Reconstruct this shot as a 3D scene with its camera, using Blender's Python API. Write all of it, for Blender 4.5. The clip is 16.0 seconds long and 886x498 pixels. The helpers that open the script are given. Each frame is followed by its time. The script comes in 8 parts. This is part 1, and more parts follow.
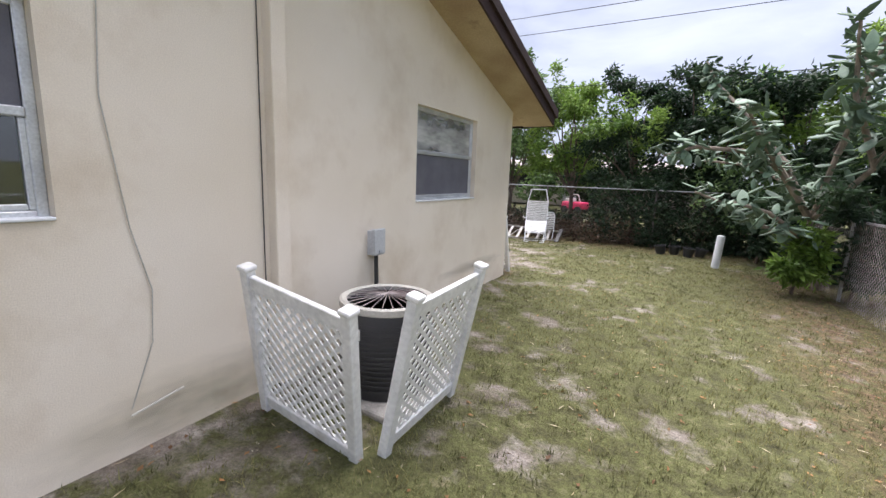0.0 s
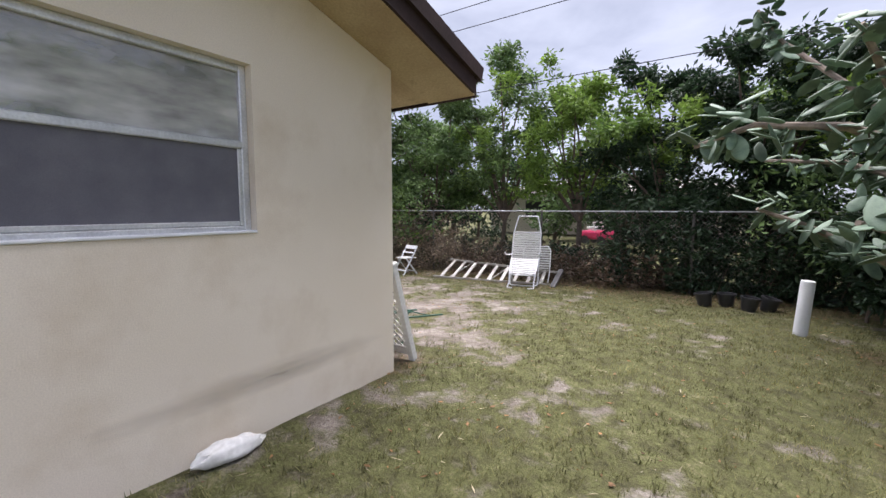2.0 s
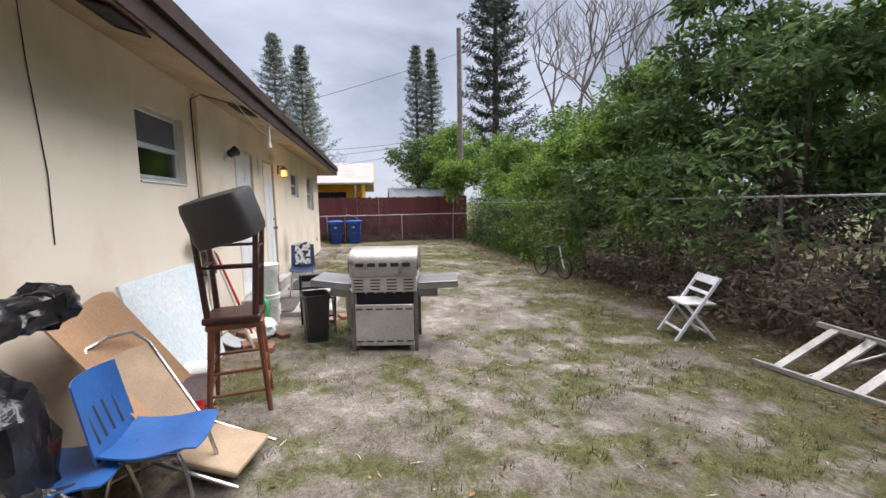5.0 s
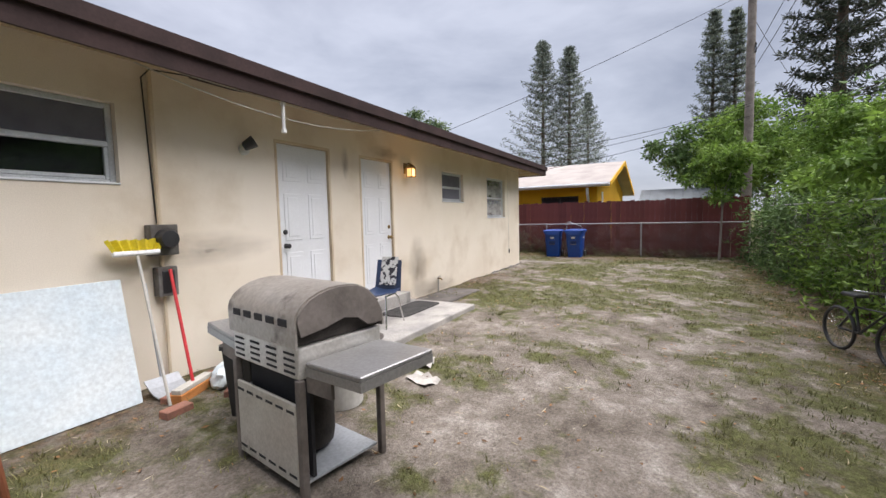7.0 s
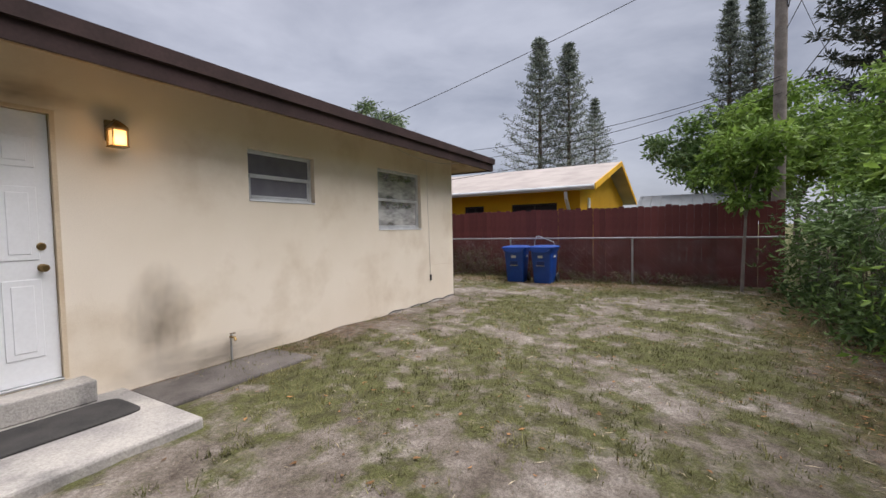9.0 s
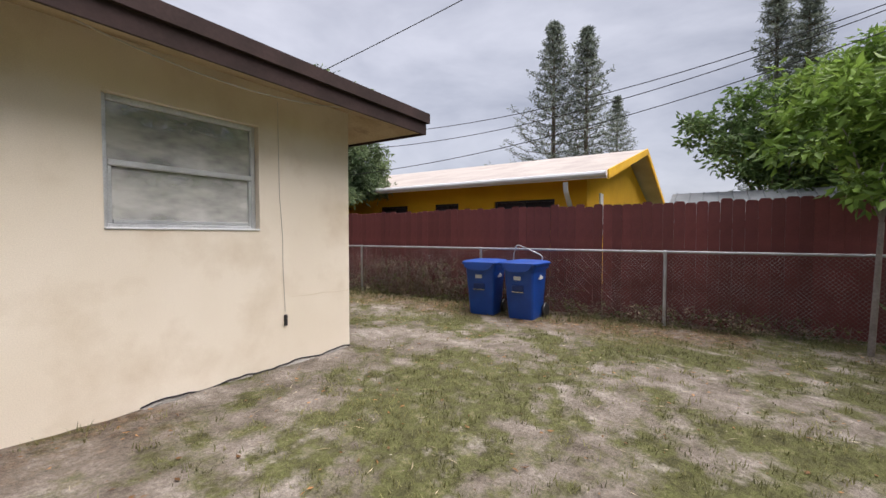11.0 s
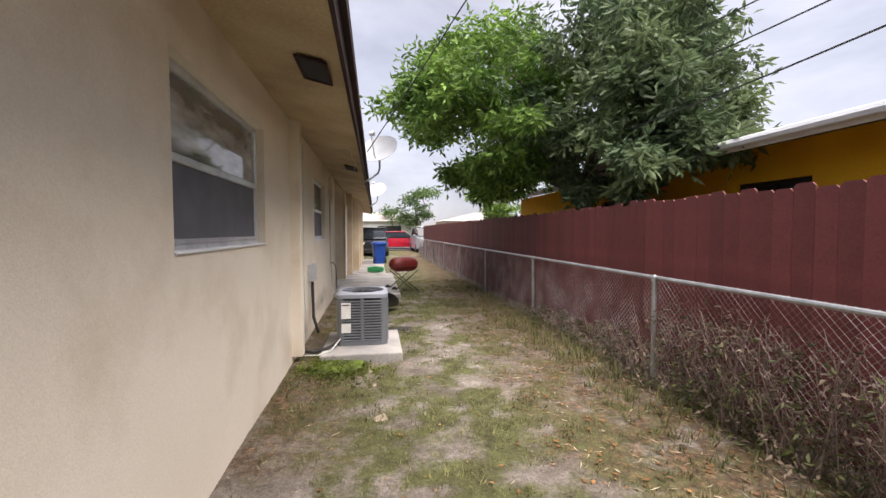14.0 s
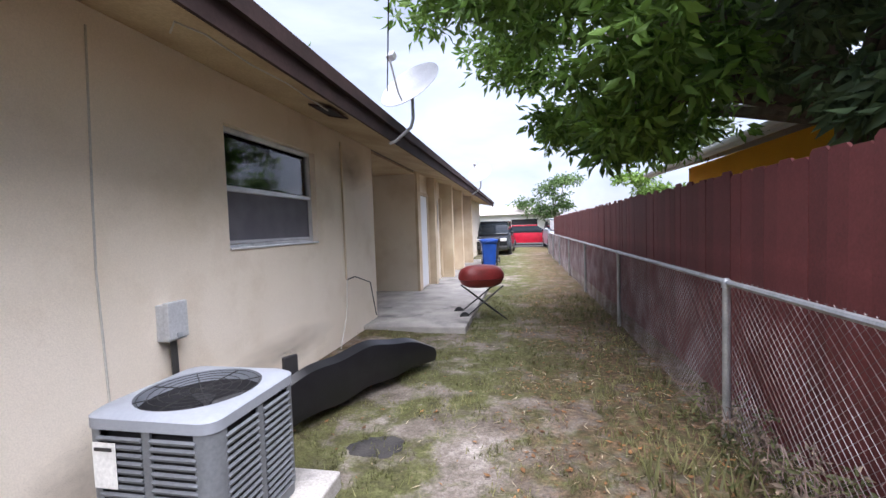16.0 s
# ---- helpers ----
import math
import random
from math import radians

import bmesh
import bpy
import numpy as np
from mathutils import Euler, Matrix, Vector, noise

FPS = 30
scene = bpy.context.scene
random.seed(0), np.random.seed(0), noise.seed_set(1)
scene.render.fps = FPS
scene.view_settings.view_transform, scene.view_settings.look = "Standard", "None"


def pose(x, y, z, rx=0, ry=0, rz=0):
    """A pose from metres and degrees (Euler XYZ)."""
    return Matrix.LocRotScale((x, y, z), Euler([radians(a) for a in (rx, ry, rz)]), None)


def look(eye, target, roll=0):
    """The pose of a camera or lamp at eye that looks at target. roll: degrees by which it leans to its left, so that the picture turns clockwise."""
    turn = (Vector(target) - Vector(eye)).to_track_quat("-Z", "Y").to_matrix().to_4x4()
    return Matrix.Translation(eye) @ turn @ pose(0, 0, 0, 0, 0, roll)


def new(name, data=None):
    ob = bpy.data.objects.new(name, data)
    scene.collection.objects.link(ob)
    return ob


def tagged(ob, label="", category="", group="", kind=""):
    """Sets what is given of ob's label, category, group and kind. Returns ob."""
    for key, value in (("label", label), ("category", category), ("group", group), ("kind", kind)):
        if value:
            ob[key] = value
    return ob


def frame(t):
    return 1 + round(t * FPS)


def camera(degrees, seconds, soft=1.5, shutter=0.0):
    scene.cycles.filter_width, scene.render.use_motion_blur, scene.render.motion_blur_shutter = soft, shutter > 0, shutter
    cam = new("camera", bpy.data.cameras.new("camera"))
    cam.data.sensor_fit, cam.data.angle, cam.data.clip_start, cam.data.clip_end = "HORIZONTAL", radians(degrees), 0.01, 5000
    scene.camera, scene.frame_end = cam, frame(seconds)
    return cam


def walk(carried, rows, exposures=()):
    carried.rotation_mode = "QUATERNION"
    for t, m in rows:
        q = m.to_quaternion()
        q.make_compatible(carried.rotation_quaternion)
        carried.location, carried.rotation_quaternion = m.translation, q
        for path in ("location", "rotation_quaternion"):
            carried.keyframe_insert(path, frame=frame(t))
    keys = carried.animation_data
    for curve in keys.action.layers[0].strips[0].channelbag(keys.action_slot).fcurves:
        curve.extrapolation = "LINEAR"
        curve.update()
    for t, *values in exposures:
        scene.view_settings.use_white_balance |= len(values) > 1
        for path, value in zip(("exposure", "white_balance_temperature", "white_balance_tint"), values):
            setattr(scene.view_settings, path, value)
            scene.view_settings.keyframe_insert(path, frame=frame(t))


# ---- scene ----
cam = camera(93.4, 16.0)
PATH = [
    (0, (2.509, -6.442, 1.577), (1.53, -4.732, 1.234), 2.1),
    (0.5, (2.636, -5.642, 1.557), (1.258, -4.237, 1.2), 2.9),
    (1, (2.679, -4.751, 1.523), (1.119, -3.542, 1.197), 2.5),
    (1.5, (2.646, -3.789, 1.472), (1.174, -2.462, 1.206), 1.5),
    (2, (2.454, -2.735, 1.441), (1.312, -1.104, 1.251), 0.1),
    (2.5, (2.258, -1.831, 1.417), (1.355, -0.06, 1.196), -0.5),
    (3, (1.993, -0.965, 1.429), (0.989, 0.736, 1.114), -2.0),
    (3.5, (1.535, -0.143, 1.411), (0.204, 1.313, 1.082), -2.8),
    (4, (0.942, 0.526, 1.367), (-0.745, 1.56, 1.08), -2.8),
    (4.5, (0.367, 1.155, 1.386), (-1.514, 1.789, 1.138), -2.1),
    (5, (-0.142, 1.819, 1.394), (-2.105, 2.136, 1.178), -1.1),
    (7.5, (-3.956, 4.1, 1.256), (-5.63, 3.013, 1.128), -1.1),
    (8, (-5.033, 4.216, 1.232), (-6.693, 3.107, 1.114), -0.8),
    (8.5, (-6.092, 4.236, 1.256), (-7.776, 3.163, 1.141), -0.3),
    (9, (-7.118, 4.133, 1.235), (-8.838, 3.115, 1.144), -1.1),
    (11.5, (-11.93, 3.274, 1.21), (-13.557, 2.11, 1.163), 1.0),
    (12, (-12.793, 2.876, 1.235), (-14.289, 1.549, 1.166), 0.8),
    (12.5, (-13.597, 2.496, 1.266), (-14.873, 0.96, 1.16), 1.1),
    (13, (-14.388, 1.864, 1.292), (-15.292, 0.086, 1.150), 0.3),
    (13.5, (-14.917, 1.115, 1.330), (-15.495, -0.794, 1.193), -0.2),
    (14, (-15.401, 0.349, 1.402), (-15.721, -1.623, 1.317), -0.1),
    (14.5, (-15.844, -0.55, 1.379), (-15.946, -2.546, 1.314), -0.4),
    (15, (-16.191, -1.515, 1.366), (-16.094, -3.511, 1.289), -1.2),
    (15.5, (-16.467, -2.458, 1.372), (-16.212, -4.439, 1.269), -1.6),
    (16, (-16.731, -3.349, 1.37), (-16.357, -5.312, 1.27), -1.9),
]
EXPOSURES = [(0, 1.35, 6450, 18), (1.5, 1.22, 6450, 20), (2.5, 1.15, 6450, 20), (3.5, 0.9, 6250, 19), (4, 0.85, 6200, 19), (5, 0.92, 6500, 15), (7.5, 0.66, 6600, 15), (8.5, 0.46, 6500, 16), (9, 0.44, 6650, 16), (11.5, 0.8, 6900, 17), (12.5, 0.82, 7100, 18), (13.5, 0.82, 7050, 18), (14, 1.16, 6900, 18), (14.5, 1.26, 6400, 20), (16, 1.5, 6050, 19)]
walk(cam, [(t, look(eye, target, roll)) for t, eye, target, roll in PATH], EXPOSURES)
# ---- end of camera ----

# ---- world, sun ----
world = bpy.data.worlds.new("overcast_sky")
scene.world = world
world.use_nodes = True
wn, wl = world.node_tree.nodes, world.node_tree.links
wn.clear()


def wnode(kind, **vals):
    n = wn.new(kind)
    for k, v in vals.items():
        n.inputs[k].default_value = v
    return n


w_out = wnode("ShaderNodeOutputWorld")
w_bg = wnode("ShaderNodeBackground", Strength=1.0)
w_sky = wnode("ShaderNodeTexSky")
w_sky.sky_type, w_sky.sun_disc, w_sky.sun_elevation, w_sky.sun_rotation = "NISHITA", False, radians(50), radians(200)
w_skyk = wnode("ShaderNodeMix")
w_skyk.data_type, w_skyk.blend_type = "RGBA", "MULTIPLY"
w_skyk.inputs[0].default_value = 1.0
w_skyk.inputs[7].default_value = (0.10, 0.10, 0.10, 1)
w_tc = wnode("ShaderNodeTexCoord")
w_map = wnode("ShaderNodeMapping", Scale=(1.0, 1.0, 2.6))
w_noise = wnode("ShaderNodeTexNoise", Scale=2.3, Detail=7.0, Roughness=0.55, Distortion=0.3)
w_ramp = wnode("ShaderNodeValToRGB")
w_ramp.color_ramp.elements[0].position, w_ramp.color_ramp.elements[0].color = 0.32, (0.205, 0.232, 0.288, 1)
w_ramp.color_ramp.elements[1].position, w_ramp.color_ramp.elements[1].color = 0.68, (0.39, 0.425, 0.49, 1)
w_mix = wnode("ShaderNodeMix")
w_mix.data_type = "RGBA"
w_mix.inputs[0].default_value = 0.88
wl.new(w_tc.outputs["Generated"], w_map.inputs["Vector"])
wl.new(w_map.outputs["Vector"], w_noise.inputs["Vector"])
wl.new(w_noise.outputs[0], w_ramp.inputs["Fac"])
wl.new(w_sky.outputs[0], w_skyk.inputs[6])
wl.new(w_skyk.outputs[2], w_mix.inputs[6])
wl.new(w_ramp.outputs["Color"], w_mix.inputs[7])
wl.new(w_mix.outputs[2], w_bg.inputs["Color"])
wl.new(w_bg.outputs[0], w_out.inputs["Surface"])

sun_data = bpy.data.lights.new("sun", "SUN")
sun_data.energy, sun_data.angle, sun_data.color = 4.0, radians(70), (1.0, 0.985, 0.97)
sun = new("sun", sun_data)
sun.matrix_world = look((-9.0, 6.0, 16), (-6, 0, 0))


# ---- materials ----
def material(name, colour, rough=0.8, metal=0.0, second=None, scale=4.0, fine=60.0, bump=0.15, spread=(0.35, 0.65), detail=0.12,
             stain=None, stain_scale=1.2, stain_edge=(0.56, 0.68), random_value=0.0, spec=0.5, distance=0.01):
    """A surface of two tones mixed by broad noise, with fine grain and relief, and patches of stain if wanted."""
    m = bpy.data.materials.new(name)
    m.use_nodes = True
    n, l = m.node_tree.nodes, m.node_tree.links
    b = n["Principled BSDF"]
    b.inputs["Roughness"].default_value, b.inputs["Metallic"].default_value = rough, metal
    b.inputs["Specular IOR Level"].default_value = spec
    tc = n.new("ShaderNodeTexCoord")
    big = n.new("ShaderNodeTexNoise")
    big.inputs["Scale"].default_value, big.inputs["Detail"].default_value = scale, 5
    l.new(tc.outputs["Object"], big.inputs["Vector"])
    ramp = n.new("ShaderNodeValToRGB")
    second = second or tuple(c * 0.82 for c in colour)
    for e, p, c in zip(ramp.color_ramp.elements, spread, (second, colour)):
        e.position, e.color = p, (*c, 1)
    l.new(big.outputs[0], ramp.inputs["Fac"])
    out = ramp.outputs["Color"]
    small = n.new("ShaderNodeTexNoise")
    small.inputs["Scale"].default_value, small.inputs["Detail"].default_value = fine, 4
    l.new(tc.outputs["Object"], small.inputs["Vector"])
    if stain:
        sn = n.new("ShaderNodeTexNoise")
        sn.inputs["Scale"].default_value, sn.inputs["Detail"].default_value, sn.inputs["Roughness"].default_value = stain_scale, 8, 0.62
        l.new(tc.outputs["Object"], sn.inputs["Vector"])
        sr = n.new("ShaderNodeValToRGB")
        sr.color_ramp.elements[0].position, sr.color_ramp.elements[1].position = stain_edge
        l.new(sn.outputs[0], sr.inputs["Fac"])
        mx = n.new("ShaderNodeMix")
        mx.data_type = "RGBA"
        mx.inputs[7].default_value = (*stain, 1)
        l.new(sr.outputs["Color"], mx.inputs[0])
        l.new(out, mx.inputs[6])
        out = mx.outputs[2]
    hsv = n.new("ShaderNodeHueSaturation")
    mp = n.new("ShaderNodeMapRange")
    mp.inputs[1].default_value, mp.inputs[2].default_value = 0.3, 0.7
    mp.inputs[3].default_value, mp.inputs[4].default_value = 1 - detail, 1 + detail
    l.new(small.outputs[0], mp.inputs[0])
    value = mp.outputs[0]
    if random_value:
        oi, geo = n.new("ShaderNodeObjectInfo"), n.new("ShaderNodeNewGeometry")
        add = n.new("ShaderNodeMath")
        add.operation = "ADD"
        l.new(oi.outputs["Random"], add.inputs[0])
        l.new(geo.outputs["Random Per Island"], add.inputs[1])
        fr = n.new("ShaderNodeMath")
        fr.operation = "FRACT"
        l.new(add.outputs[0], fr.inputs[0])
        mr = n.new("ShaderNodeMapRange")
        mr.inputs[3].default_value, mr.inputs[4].default_value = 1 - random_value, 1 + random_value
        l.new(fr.outputs[0], mr.inputs[0])
        mul = n.new("ShaderNodeMath")
        mul.operation = "MULTIPLY"
        l.new(mr.outputs[0], mul.inputs[0])
        l.new(value, mul.inputs[1])
        value = mul.outputs[0]
    l.new(value, hsv.inputs["Value"])
    l.new(out, hsv.inputs["Color"])
    l.new(hsv.outputs["Color"], b.inputs["Base Color"])
    if bump:
        bp = n.new("ShaderNodeBump")
        bp.inputs["Strength"].default_value, bp.inputs["Distance"].default_value = bump, distance
        l.new(small.outputs[0], bp.inputs["Height"])
        l.new(bp.outputs["Normal"], b.inputs["Normal"])
    return m


def leaf_material(name, dark, light):
    """Leaves: each leaf its own shade, a little light comes through."""
    m = material(name, light, 0.55, second=dark, scale=1.1, fine=9.0, bump=0, random_value=0.45, detail=0.2, spec=0.35)
    n, l = m.node_tree.nodes, m.node_tree.links
    b = n["Principled BSDF"]
    tr = n.new("ShaderNodeBsdfTranslucent")
    mix = n.new("ShaderNodeMixShader")
    mix.inputs[0].default_value = 0.35
    l.new(b.inputs["Base Color"].links[0].from_socket, tr.inputs["Color"])
    l.new(b.outputs[0], mix.inputs[1])
    l.new(tr.outputs[0], mix.inputs[2])
    l.new(mix.outputs[0], n["Material Output"].inputs["Surface"])
    return m


def glass_material(name, tint=(0.9, 0.95, 0.95), gloss=0.05, pale_sheen=0.0):
    m = bpy.data.materials.new(name)
    m.use_nodes = True
    n, l = m.node_tree.nodes, m.node_tree.links
    n.remove(n["Principled BSDF"])
    fr, mul = n.new("ShaderNodeFresnel"), n.new("ShaderNodeMath")
    fr.inputs["IOR"].default_value = 1.5
    mul.operation, mul.use_clamp = "MULTIPLY_ADD", True
    mul.inputs[1].default_value, mul.inputs[2].default_value = 1.0, gloss
    tr, gl, mix = n.new("ShaderNodeBsdfTransparent"), n.new("ShaderNodeBsdfGlossy"), n.new("ShaderNodeMixShader")
    tr.inputs["Color"].default_value = (*tint, 1)
    gl.inputs["Roughness"].default_value = 0.03
    clear = tr
    # Blotchy diffuse layer paints a hazy reflected sheen that brightens the pane.
    if pale_sheen:
        df, md, nz, nr = n.new("ShaderNodeBsdfDiffuse"), n.new("ShaderNodeMixShader"), n.new("ShaderNodeTexNoise"), n.new("ShaderNodeMapRange")
        df.inputs["Color"].default_value = (0.62, 0.62, 0.60, 1)
        nz.inputs["Scale"].default_value, nz.inputs["Detail"].default_value = 3.5, 8
        nr.inputs[1].default_value, nr.inputs[2].default_value, nr.inputs[3].default_value, nr.inputs[4].default_value = 0.35, 0.65, pale_sheen * 0.4, pale_sheen * 1.6
        l.new(nz.outputs[0], nr.inputs[0])
        l.new(nr.outputs[0], md.inputs[0])
        l.new(tr.outputs[0], md.inputs[1])
        l.new(df.outputs[0], md.inputs[2])
        clear = md
    l.new(fr.outputs[0], mul.inputs[0])
    l.new(mul.outputs[0], mix.inputs[0])
    l.new(clear.outputs[0], mix.inputs[1])
    l.new(gl.outputs[0], mix.inputs[2])
    l.new(mix.outputs[0], n["Material Output"].inputs["Surface"])
    return m


STUCCO = material("cream_stucco", (0.83, 0.755, 0.645), 0.92, second=(0.77, 0.69, 0.57), scale=0.9, fine=140, bump=0.25, detail=0.06,
                  stain=(0.60, 0.50, 0.37), stain_scale=1.1, stain_edge=(0.50, 0.80), distance=0.006)
TRIM_STUCCO = material("aged_cream_trim", (0.70, 0.60, 0.44), 0.9, second=(0.56, 0.44, 0.30), scale=2.0, fine=120, bump=0.2, detail=0.08)
SOFFIT = material("tan_soffit_board", (0.50, 0.40, 0.25), 0.85, second=(0.38, 0.28, 0.17), scale=1.6, fine=50, bump=0.1,
                  stain=(0.20, 0.14, 0.09), stain_scale=1.4, stain_edge=(0.62, 0.74))
FASCIA = material("dark_brown_fascia", (0.058, 0.036, 0.035), 0.8, second=(0.038, 0.025, 0.024), scale=3, fine=40, bump=0.1, spec=0.2)
SHINGLE = material("brown_shingle", (0.16, 0.13, 0.12), 0.95, second=(0.10, 0.08, 0.075), scale=2.5, fine=90, bump=0.5, random_value=0.15)
# Near-black that paints unlit insides: rooms, slots, gaps, vents and wells.
DARK = material("unlit_inside_black", (0.035, 0.035, 0.04), 0.9, bump=0)
ALU = material("aluminium_frame", (0.72, 0.74, 0.76), 0.4, 0.6, second=(0.55, 0.57, 0.6), scale=6, fine=80, bump=0.05)
BLIND = material("pale_blind", (0.66, 0.67, 0.66), 0.7, second=(0.52, 0.53, 0.53), scale=3, fine=30, bump=0)
SCREEN = material("grey_insect_screen", (0.15, 0.15, 0.175), 0.7, second=(0.115, 0.115, 0.14), scale=5, fine=300, bump=0.1)
GLASS = glass_material("window_glass")
GLASS_HAZY = glass_material("pale_sheen_window_glass", (0.8, 0.82, 0.82), 0.05, 0.62)
WHITE_PAINT = material("white_paint", (0.80, 0.82, 0.85), 0.5, second=(0.75, 0.77, 0.79), scale=2, fine=40, bump=0.0, detail=0.025,
                       stain=(0.58, 0.56, 0.52), stain_scale=1.6, stain_edge=(0.68, 0.85))
WHITE_PLASTIC = material("white_plastic", (0.80, 0.80, 0.79), 0.42, second=(0.70, 0.70, 0.68), scale=3, fine=30, bump=0.03,
                         stain=(0.5, 0.48, 0.42), stain_scale=3, stain_edge=(0.62, 0.8))
CONCRETE = material("weathered_concrete", (0.42, 0.40, 0.37), 0.95, second=(0.27, 0.26, 0.25), scale=2.2, fine=70, bump=0.4, detail=0.18,
                    stain=(0.10, 0.10, 0.10), stain_scale=1.6, stain_edge=(0.56, 0.72))
RED_WOOD = material("dark_red_painted_wood", (0.165, 0.040, 0.038), 0.72, second=(0.12, 0.029, 0.028), scale=3, fine=60, bump=0.15, random_value=0.16,
                    stain=(0.16, 0.06, 0.05), stain_scale=3.0, stain_edge=(0.62, 0.8))
GALV = material("galvanised_steel", (0.56, 0.58, 0.60), 0.45, 0.7, second=(0.42, 0.43, 0.44), scale=7, fine=80, bump=0.08)
OLD_STEEL = material("dull_old_steel", (0.20, 0.19, 0.18), 0.7, 0.4, second=(0.10, 0.09, 0.08), scale=5, fine=40, bump=0.1)
WIRE = material("weathered_wire", (0.42, 0.38, 0.38), 0.6, 0.5, second=(0.16, 0.11, 0.10), scale=3, fine=30, bump=0)
BLACK_PLASTIC = material("black_plastic", (0.02, 0.02, 0.022), 0.4, second=(0.035, 0.035, 0.038), scale=4, fine=60, bump=0.08)
BLACK_BAG = material("black_plastic_bag", (0.012, 0.012, 0.014), 0.22, second=(0.02, 0.02, 0.022), scale=6, fine=8, bump=0.6, distance=0.03)
CABLE = material("dark_cable", (0.03, 0.03, 0.03), 0.6, bump=0)
PALE_CABLE = material("pale_cable", (0.55, 0.53, 0.48), 0.6, bump=0)
GREY_METAL = material("grey_painted_metal", (0.44, 0.47, 0.50), 0.45, 0.2, second=(0.37, 0.39, 0.42), scale=4, fine=50, bump=0.05)
YELLOW_PAINT = material("yellow_painted_stucco", (0.86, 0.49, 0.018), 0.85, second=(0.78, 0.42, 0.015), scale=1.2, fine=80, bump=0.15)


# ---- mesh helpers ----
class Shape:
    """Collects vertices and faces of one mesh."""

    def __init__(self):
        self.v, self.f = [], []

    def add(self, verts, faces, m=None):
        k = len(self.v)
        self.v += [tuple(m @ Vector(p)) if m else tuple(p) for p in verts]
        self.f += [tuple(k + i for i in f) for f in faces]
        return self

    def box(self, x0, x1, y0, y1, z0, z1, m=None):
        vs = [(x, y, z) for z in (z0, z1) for y in (y0, y1) for x in (x0, x1)]
        return self.add(vs, [(0, 2, 3, 1), (4, 5, 7, 6), (0, 1, 5, 4), (2, 6, 7, 3), (0, 4, 6, 2), (1, 3, 7, 5)], m)

    def rbox(self, x0, x1, y0, y1, z0, z1, r=0.01, m=None, seg=2):
        bm = bmesh.new()
        s = Shape().box(x0, x1, y0, y1, z0, z1)
        vs = [bm.verts.new(p) for p in s.v]
        for f in s.f:
            bm.faces.new([vs[i] for i in f])
        r = min(r, 0.45 * min(x1 - x0, y1 - y0, z1 - z0))
        bmesh.ops.bevel(bm, geom=bm.edges[:], offset=r, segments=seg, affect="EDGES", profile=0.5)
        bm.verts.index_update()
        self.add([tuple(v.co) for v in bm.verts], [tuple(v.index for v in f.verts) for f in bm.faces], m)
        bm.free()
        return self

    def tube(self, points, r, seg=8, r1=None, cap=True, m=None):
        pts = [Vector(p) for p in points]
        n = len(pts)
        rings, up = [], None
        for i, p in enumerate(pts):
            d = (pts[min(i + 1, n - 1)] - pts[max(i - 1, 0)]).normalized()
            if up is None:
                up = d.orthogonal().normalized()
            up = (up - d * up.dot(d))
            up = up.normalized() if up.length > 1e-5 else d.orthogonal().normalized()
            side = d.cross(up)
            rr = r if r1 is None else r + (r1 - r) * i / max(n - 1, 1)
            rings.append([p + rr * (up * math.cos(a) + side * math.sin(a)) for a in (2 * math.pi * k / seg for k in range(seg))])
        vs = [v for ring in rings for v in ring]
        fs = []
        for i in range(n - 1):
            for k in range(seg):
                a, b = i * seg + k, i * seg + (k + 1) % seg
                fs.append((a, b, b + seg, a + seg))
        if cap:
            fs += [tuple(reversed(range(seg))), tuple((n - 1) * seg + k for k in range(seg))]
        return self.add(vs, fs, m)

    def lathe(self, profile, seg=24, m=None, cap=(True, True)):
        """Profile: (radius, z) from the bottom up."""
        vs = [(r * math.cos(2 * math.pi * k / seg), r * math.sin(2 * math.pi * k / seg), z) for r, z in profile for k in range(seg)]
        fs = []
        for i in range(len(profile) - 1):
            for k in range(seg):
                a, b = i * seg + k, i * seg + (k + 1) % seg
                fs.append((a, b, b + seg, a + seg))
        if cap[0]:
            fs.append(tuple(reversed(range(seg))))
        if cap[1]:
            fs.append(tuple((len(profile) - 1) * seg + k for k in range(seg)))
        return self.add(vs, fs, m)

    def loft(self, rings, m=None, cap=True, closed=True):
        n = len(rings[0])
        fs = []
        for i in range(len(rings) - 1):
            for k in range(n if closed else n - 1):
                a, b = i * n + k, i * n + (k + 1) % n
                fs.append((a, b, b + n, a + n))
        if cap and closed:
            fs += [tuple(reversed(range(n))), tuple((len(rings) - 1) * n + k for k in range(n))]
        return self.add([p for ring in rings for p in ring], fs, m)

    def sheet(self, points_rows, thick, m=None):
        """A curved sheet with thickness, from rows of points."""
        rows, cols = len(points_rows), len(points_rows[0])
        P = [[Vector(p) for p in row] for row in points_rows]
        top, bot = [], []
        for i in range(rows):
            for j in range(cols):
                du = P[min(i + 1, rows - 1)][j] - P[max(i - 1, 0)][j]
                dv = P[i][min(j + 1, cols - 1)] - P[i][max(j - 1, 0)]
                nn = du.cross(dv).normalized() * thick / 2
                top.append(P[i][j] + nn)
                bot.append(P[i][j] - nn)
        k = rows * cols
        fs = []
        for i in range(rows - 1):
            for j in range(cols - 1):
                a = i * cols + j
                fs += [(a, a + cols, a + cols + 1, a + 1), (k + a, k + a + 1, k + a + cols + 1, k + a + cols)]
        for i in range(rows - 1):
            for j in (0, cols - 1):
                a, b = i * cols + j, (i + 1) * cols + j
